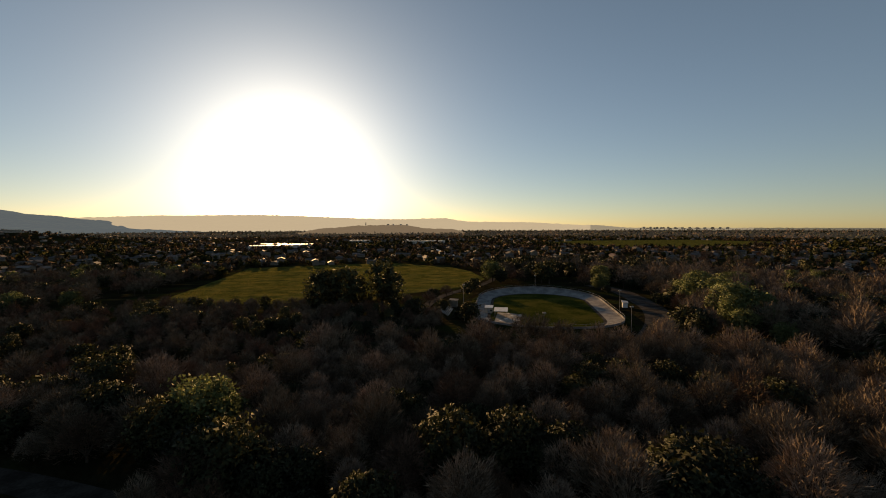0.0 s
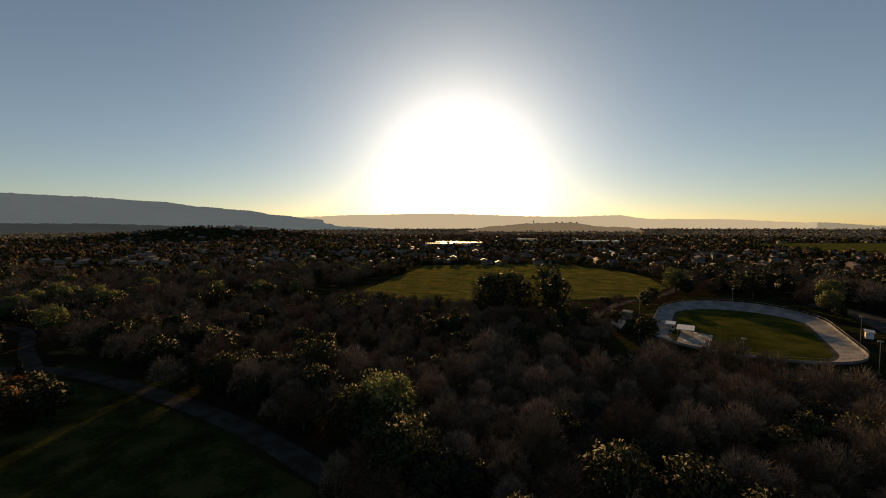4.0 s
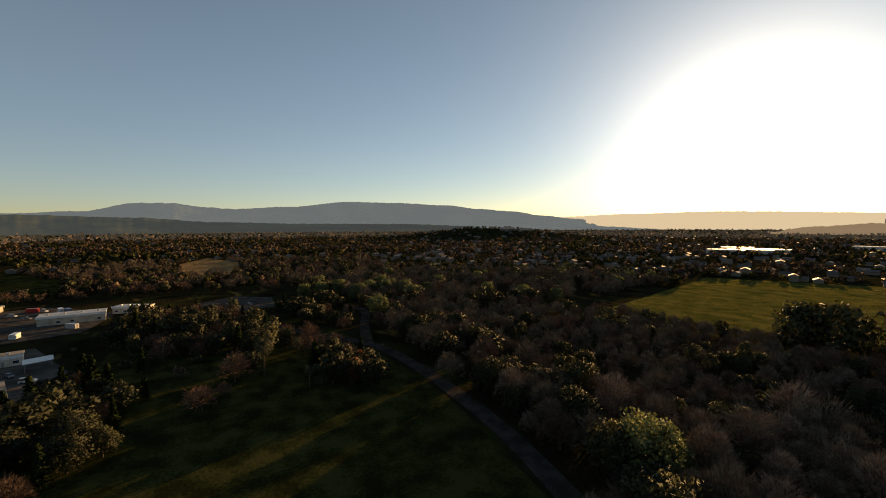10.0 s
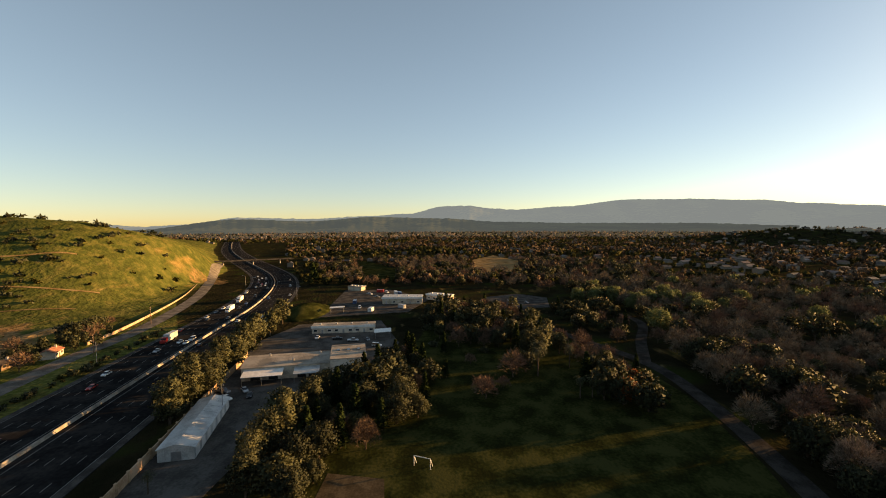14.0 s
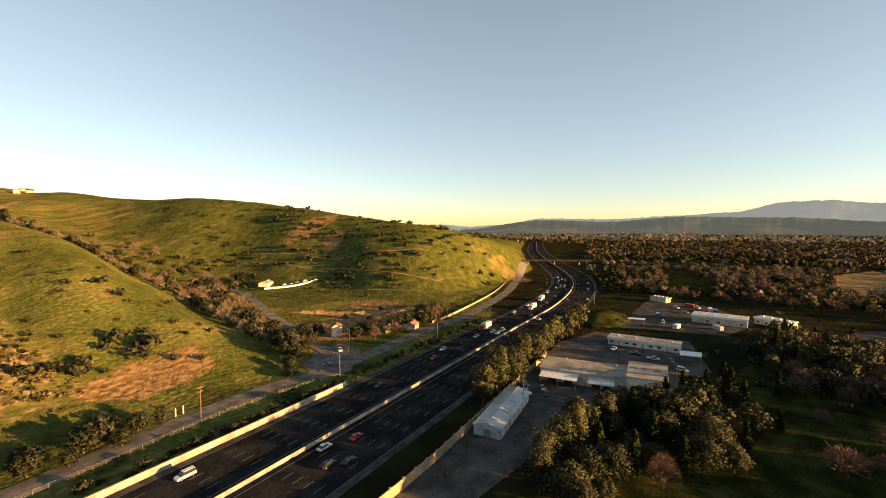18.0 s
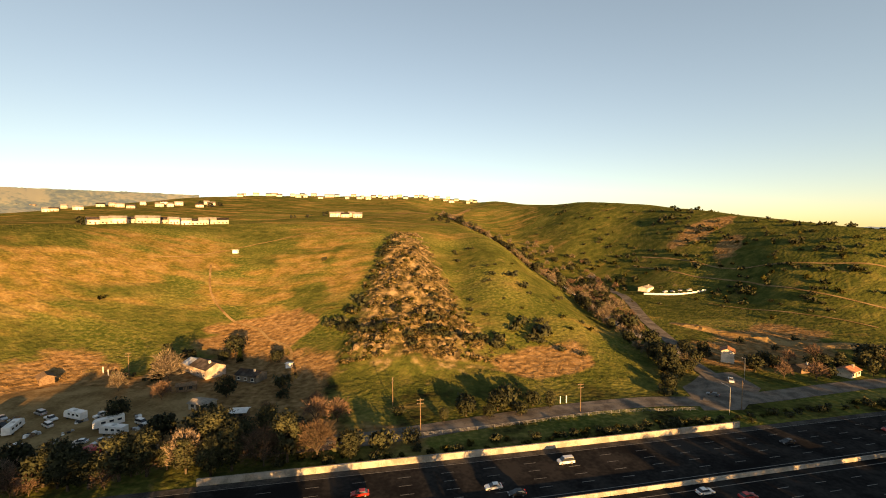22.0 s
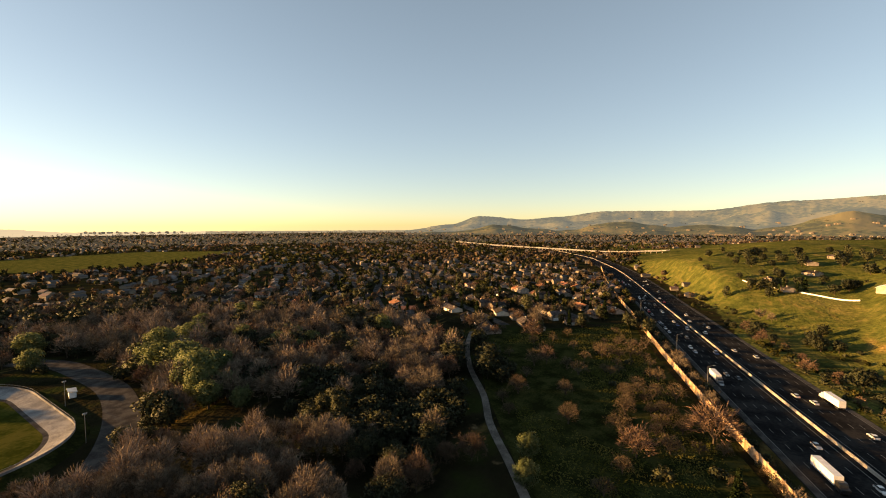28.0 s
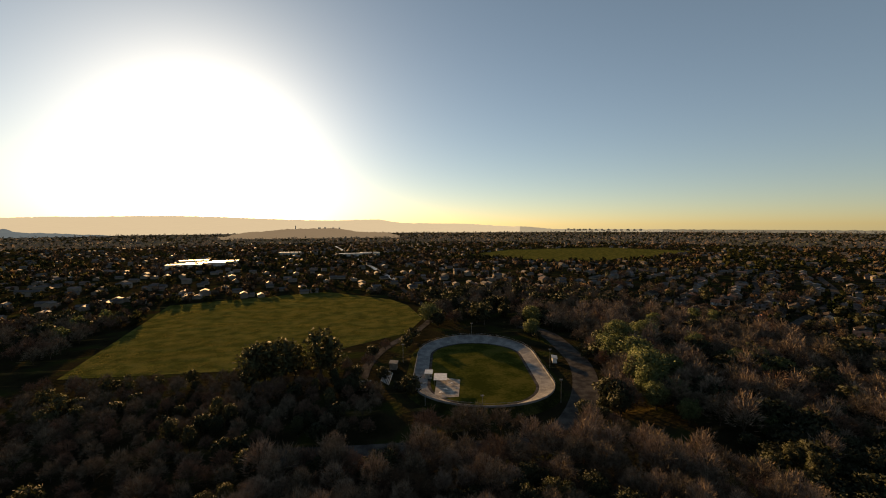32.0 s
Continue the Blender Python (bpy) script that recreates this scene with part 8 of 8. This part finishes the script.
# campus on the low wooded hill
for az, r, L, W, H in ((47.6, 1610, 60, 24, 11), (45.6, 1640, 70, 26, 8), (41.8, 1640, 14, 14, 14), (49.5, 1640, 40, 20, 7)):
    x, y, _ = polar(az, r)
    w = thing("campus_building", "white flat-roofed building on a low wooded hill", "building", (x, y, height(x, y) - 1), az, "hilltop buildings")
    for k in range(2):
        m = Mesh()
        m.box(-L / 2 + 4 * k, -W / 2 + 3 * k, H * k / 2, L / 2 - 4 * k, W / 2 - 3 * k, H * (k + 1) / 2)
        part("storey", m, M_STUCCO, w)
        m = Mesh()
        m.box(-L / 2 + 4 * k + 1, -W / 2 + 3 * k - 0.1, H * k / 2 + H * 0.14, L / 2 - 4 * k - 1, -W / 2 + 3 * k + 0.02, H * k / 2 + H * 0.34)
        part("window_band", m, M_GLASS, w)
# elevated highway wall and bridges
VI = spline([polar(293, 1900)[:2], polar(288, 1560)[:2], polar(280, 1330)[:2], polar(272, 1180)[:2], polar(267, 1120)[:2]], 14.0)
via = tagged(thing("viaduct", "long cream concrete viaduct crossing the freeway", "bridge"), kind="structure")
for (x, y, h), (x2, y2, _) in zip(VI, VI[1:]):
    nx, ny = -math.sin(h), math.cos(h)
    z, z2 = height(x, y), height(x2, y2)
    m = Mesh()
    m.loft([[(px + nx * o, py + ny * o, pz + q) for o, q in ((-9, 4.5), (-9, 7.0), (-8.6, 7.0), (-8.6, 5.8), (8.6, 5.8), (8.6, 7.0), (9, 7.0), (9, 4.5))] for px, py, pz in ((x, y, z), (x2, y2, z2))])
    part("deck", m, M_TRACK, via)
    m = Mesh()
    m.box(x - 1, y - 1, z - 1, x + 1, y + 1, z + 4.6)
    part("pier", m, M_CONCRETE, via)
br_ = tagged(thing("overbridge", "grey concrete bridge over the freeway", "bridge"), kind="structure")
bx, by, bh = on_line(s_near(-640, -310), 0)
for o0, o1, z0, z1, n in ((-60, 60, 6.2, 7.0, "deck"), (-60, 60, 7.0, 7.6, "parapet")):
    m = Mesh()
    d, q = Vector((-math.sin(bh), math.cos(bh), 0)), Vector((math.cos(bh), math.sin(bh), 0))
    for s_ in ((0,) if n == "deck" else (-5.2, 5.0)):
        w = 5.5 if n == "deck" else 0.2
        c0, c1 = Vector((bx, by, 0)) + d * o0 + q * s_, Vector((bx, by, 0)) + d * o1 + q * s_
        m.loft([[tuple(c - q * w + Vector((0, 0, z0))), tuple(c + q * w + Vector((0, 0, z0))), tuple(c + q * w + Vector((0, 0, z1))), tuple(c - q * w + Vector((0, 0, z1)))] for c in (c0, c1)])
    part(n, m, M_PAVE, br_)
for o in (-40, -1, 40):
    c = Vector((bx, by, 0)) + d * o
    m = Mesh()
    m.box(c.x - 0.8, c.y - 0.8, -0.3, c.x + 0.8, c.y + 0.8, 6.02)
    part("pier", m, M_CONCRETE, br_)
# skyline of the distant city, tower on its hill
for k in range(26):
    az = 335.2 - k * 0.36 + 0.2 * math.sin(k * 3.1)
    x, y, _ = polar(az, 4550 + 40 * math.sin(k))
    z = height(x, y)
    H = 13 + 12 * abs(math.sin(k * 1.7)) + (4 if k < 9 else 0)
    c = thing("tower_block", "grey tower block of the distant city", "building", (x, y, z - 1), az, "city skyline")
    m = Mesh()
    W = 7 + 6 * abs(math.sin(k * 2.3))
    m.box(-W, -6, 0, W, 6, H)
    part("wall", m, M_STUCCO, c)
    m = Mesh()
    m.box(-W * 0.5, -4, H, W * 0.5, 4, H + 1.6)
    part("roof_plant", m, M_TANROOF, c)
    for j in range(3):
        m = Mesh()
        m.box(-W + 0.6, -6.06, H * (0.2 + 0.26 * j), W - 0.6, -5.98, H * (0.32 + 0.26 * j))
        part("window_band", m, M_GLASS, c)
x, y, _ = polar(10.2, 3045)
tw = thing("lookout_tower", "tall thin tower on a distant hilltop", "tower", (x, y, 56))
m = Mesh()
m.lathe([(3.2, 0), (2.6, 16), (3.6, 16.5), (3.6, 19), (1.2, 20), (0.4, 26)], 10)
part("shaft", m, M_CONCRETE, tw)
for az, h, w in ((7.3, 6, 9), (6.6, 7, 6), (5.6, 5, 8), (4.8, 5, 6)):
    x, y, _ = polar(az, 3040)
    b = thing("hilltop_house", "small dark building on a distant hilltop", "building", (x, y, 58), az, "hilltop buildings")
    m = Mesh()
    m.loft([[(px, -4, -2), (px, 4, -2), (px, 4, h), (px, 0, h + 2), (px, -4, h)] for px in (-w, w)])
    part("wall", m, M_STUCCO, b)


# ---- mountains ----
FAR = [(51.4, 207), (42, 127), (32.5, 152), (24, 164), (5.7, 127), (0.3, 136), (-4, 99), (-10, 93), (-19, 62), (-24, 36), (-60, 30), (-66, 87), (-70, 168), (-76, 132), (-80, 155), (-86, 203), (-96, 195), (-104, 256), (-116, 290), (-123, 312), (-131, 346), (-145, 346), (-152, 338)]
FAR2 = [(150, 60), (133, 54), (130.5, 74), (127, 55), (122.6, 71), (117.3, 129), (109, 118), (102, 143), (96.5, 165), (91.5, 236), (88.6, 240), (85, 211), (82.5, 199), (76, 223), (68.4, 274), (62.5, 266), (55.7, 243), (51.4, 212)]


def mountain(name, line, radius, label, mat, depth=900, homes=0, share=1.0):
    m, az0, az1 = Mesh(), line[0][0], line[-1][0]
    n = int(abs(az1 - az0) * 5)
    rows = 16
    for j in range(rows + 1):
        for i in range(n + 1):
            az = az0 + (az1 - az0) * i / n
            k = max(q for q in range(len(line) - 1) if (line[q][0] - az) * (az1 - az0) <= 1e-6)
            (a, za), (b, zb) = line[k], line[k + 1]
            t = (az - a) / (b - a)
            t = t * t * (3 - 2 * t)
            crest = za + (zb - za) * t + 5 * noise.noise((az * 1.3, radius, 0)) + 4 * noise.noise((az * 4.5, radius, 2))
            crest = 55 + (crest - 55) * (1.14 if radius > 4500 else 1.0)
            if share < 1:
                crest *= share + 0.32 * noise.noise((az / 7.0, radius, 5.0)) + 0.1 * noise.noise((az / 2.2, radius, 6.0))
            u = j / rows
            r = radius - depth * (1 - u)
            # spurs and hollows run down from the crest
            fold = 0.55 * noise.noise((az / 5.0 + 0.6 * noise.noise((az / 3, u * 3, 1)), u * 1.8, radius)) + 0.3 * noise.noise((az / 1.9, u * 3.4, 3.0)) + 0.1 * noise.noise((az / 0.7, u * 6.0, 8.0))
            z = crest * u ** 1.05 * (1 + 0.8 * (1 - u) * fold)
            m.v.append(polar(az, r, min(z, crest) - 3 + (1 - u) * 6))
    for j in range(rows):
        for i in range(n):
            a = j * (n + 1) + i
            m.f.append((a, a + 1, a + n + 2, a + n + 1))
    rg = random.Random(int(radius))
    h, g = Mesh(), Mesh()
    for _ in range(homes):
        i, j = rg.randrange(n), int(rows * rg.random() ** 2.2 * 0.7)
        x, y, z = m.v[j * (n + 1) + i]
        if noise.noise((i / 9.0, j / 2.0, 4.0)) > -0.1:
            for _k in range(rg.randrange(1, 5)):
                px, py = x + rg.uniform(-14, 14), y + rg.uniform(-14, 14)
                w, d = rg.uniform(6, 11), rg.uniform(5, 8)
                h.loft([[(qx, py - d, z - 9), (qx, py + d, z - 9), (qx, py + d, z + 5), (qx, py, z + 9), (qx, py - d, z + 5)] for qx in (px - w, px + w)])
    for _ in range(homes):
        i, j = rg.randrange(n), int(rows * rg.random() ** 1.3)
        x, y, z = m.v[j * (n + 1) + i]
        for _k in range(rg.randrange(2, 9)):
            c, q = Vector((x + rg.uniform(-12, 12), y + rg.uniform(-12, 12), z - 1)), rg.uniform(3, 7)
            for _m in range(5):
                e = [c + Vector((rg.gauss(0, q * 0.6), rg.gauss(0, q * 0.6), rg.gauss(0, q * 0.4))) for _p in range(3)]
                g.face(*[tuple(p) for p in e])
    if homes:
        tagged(part("foothill_houses", h, M_FARWALL), "pale tiny houses scattered over the far slopes", "houses", kind="stuff")
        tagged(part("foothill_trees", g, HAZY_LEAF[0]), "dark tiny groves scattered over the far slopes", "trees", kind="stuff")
    return tagged(part(name, m, mat, smooth=True), label, "mountains", kind="structure")


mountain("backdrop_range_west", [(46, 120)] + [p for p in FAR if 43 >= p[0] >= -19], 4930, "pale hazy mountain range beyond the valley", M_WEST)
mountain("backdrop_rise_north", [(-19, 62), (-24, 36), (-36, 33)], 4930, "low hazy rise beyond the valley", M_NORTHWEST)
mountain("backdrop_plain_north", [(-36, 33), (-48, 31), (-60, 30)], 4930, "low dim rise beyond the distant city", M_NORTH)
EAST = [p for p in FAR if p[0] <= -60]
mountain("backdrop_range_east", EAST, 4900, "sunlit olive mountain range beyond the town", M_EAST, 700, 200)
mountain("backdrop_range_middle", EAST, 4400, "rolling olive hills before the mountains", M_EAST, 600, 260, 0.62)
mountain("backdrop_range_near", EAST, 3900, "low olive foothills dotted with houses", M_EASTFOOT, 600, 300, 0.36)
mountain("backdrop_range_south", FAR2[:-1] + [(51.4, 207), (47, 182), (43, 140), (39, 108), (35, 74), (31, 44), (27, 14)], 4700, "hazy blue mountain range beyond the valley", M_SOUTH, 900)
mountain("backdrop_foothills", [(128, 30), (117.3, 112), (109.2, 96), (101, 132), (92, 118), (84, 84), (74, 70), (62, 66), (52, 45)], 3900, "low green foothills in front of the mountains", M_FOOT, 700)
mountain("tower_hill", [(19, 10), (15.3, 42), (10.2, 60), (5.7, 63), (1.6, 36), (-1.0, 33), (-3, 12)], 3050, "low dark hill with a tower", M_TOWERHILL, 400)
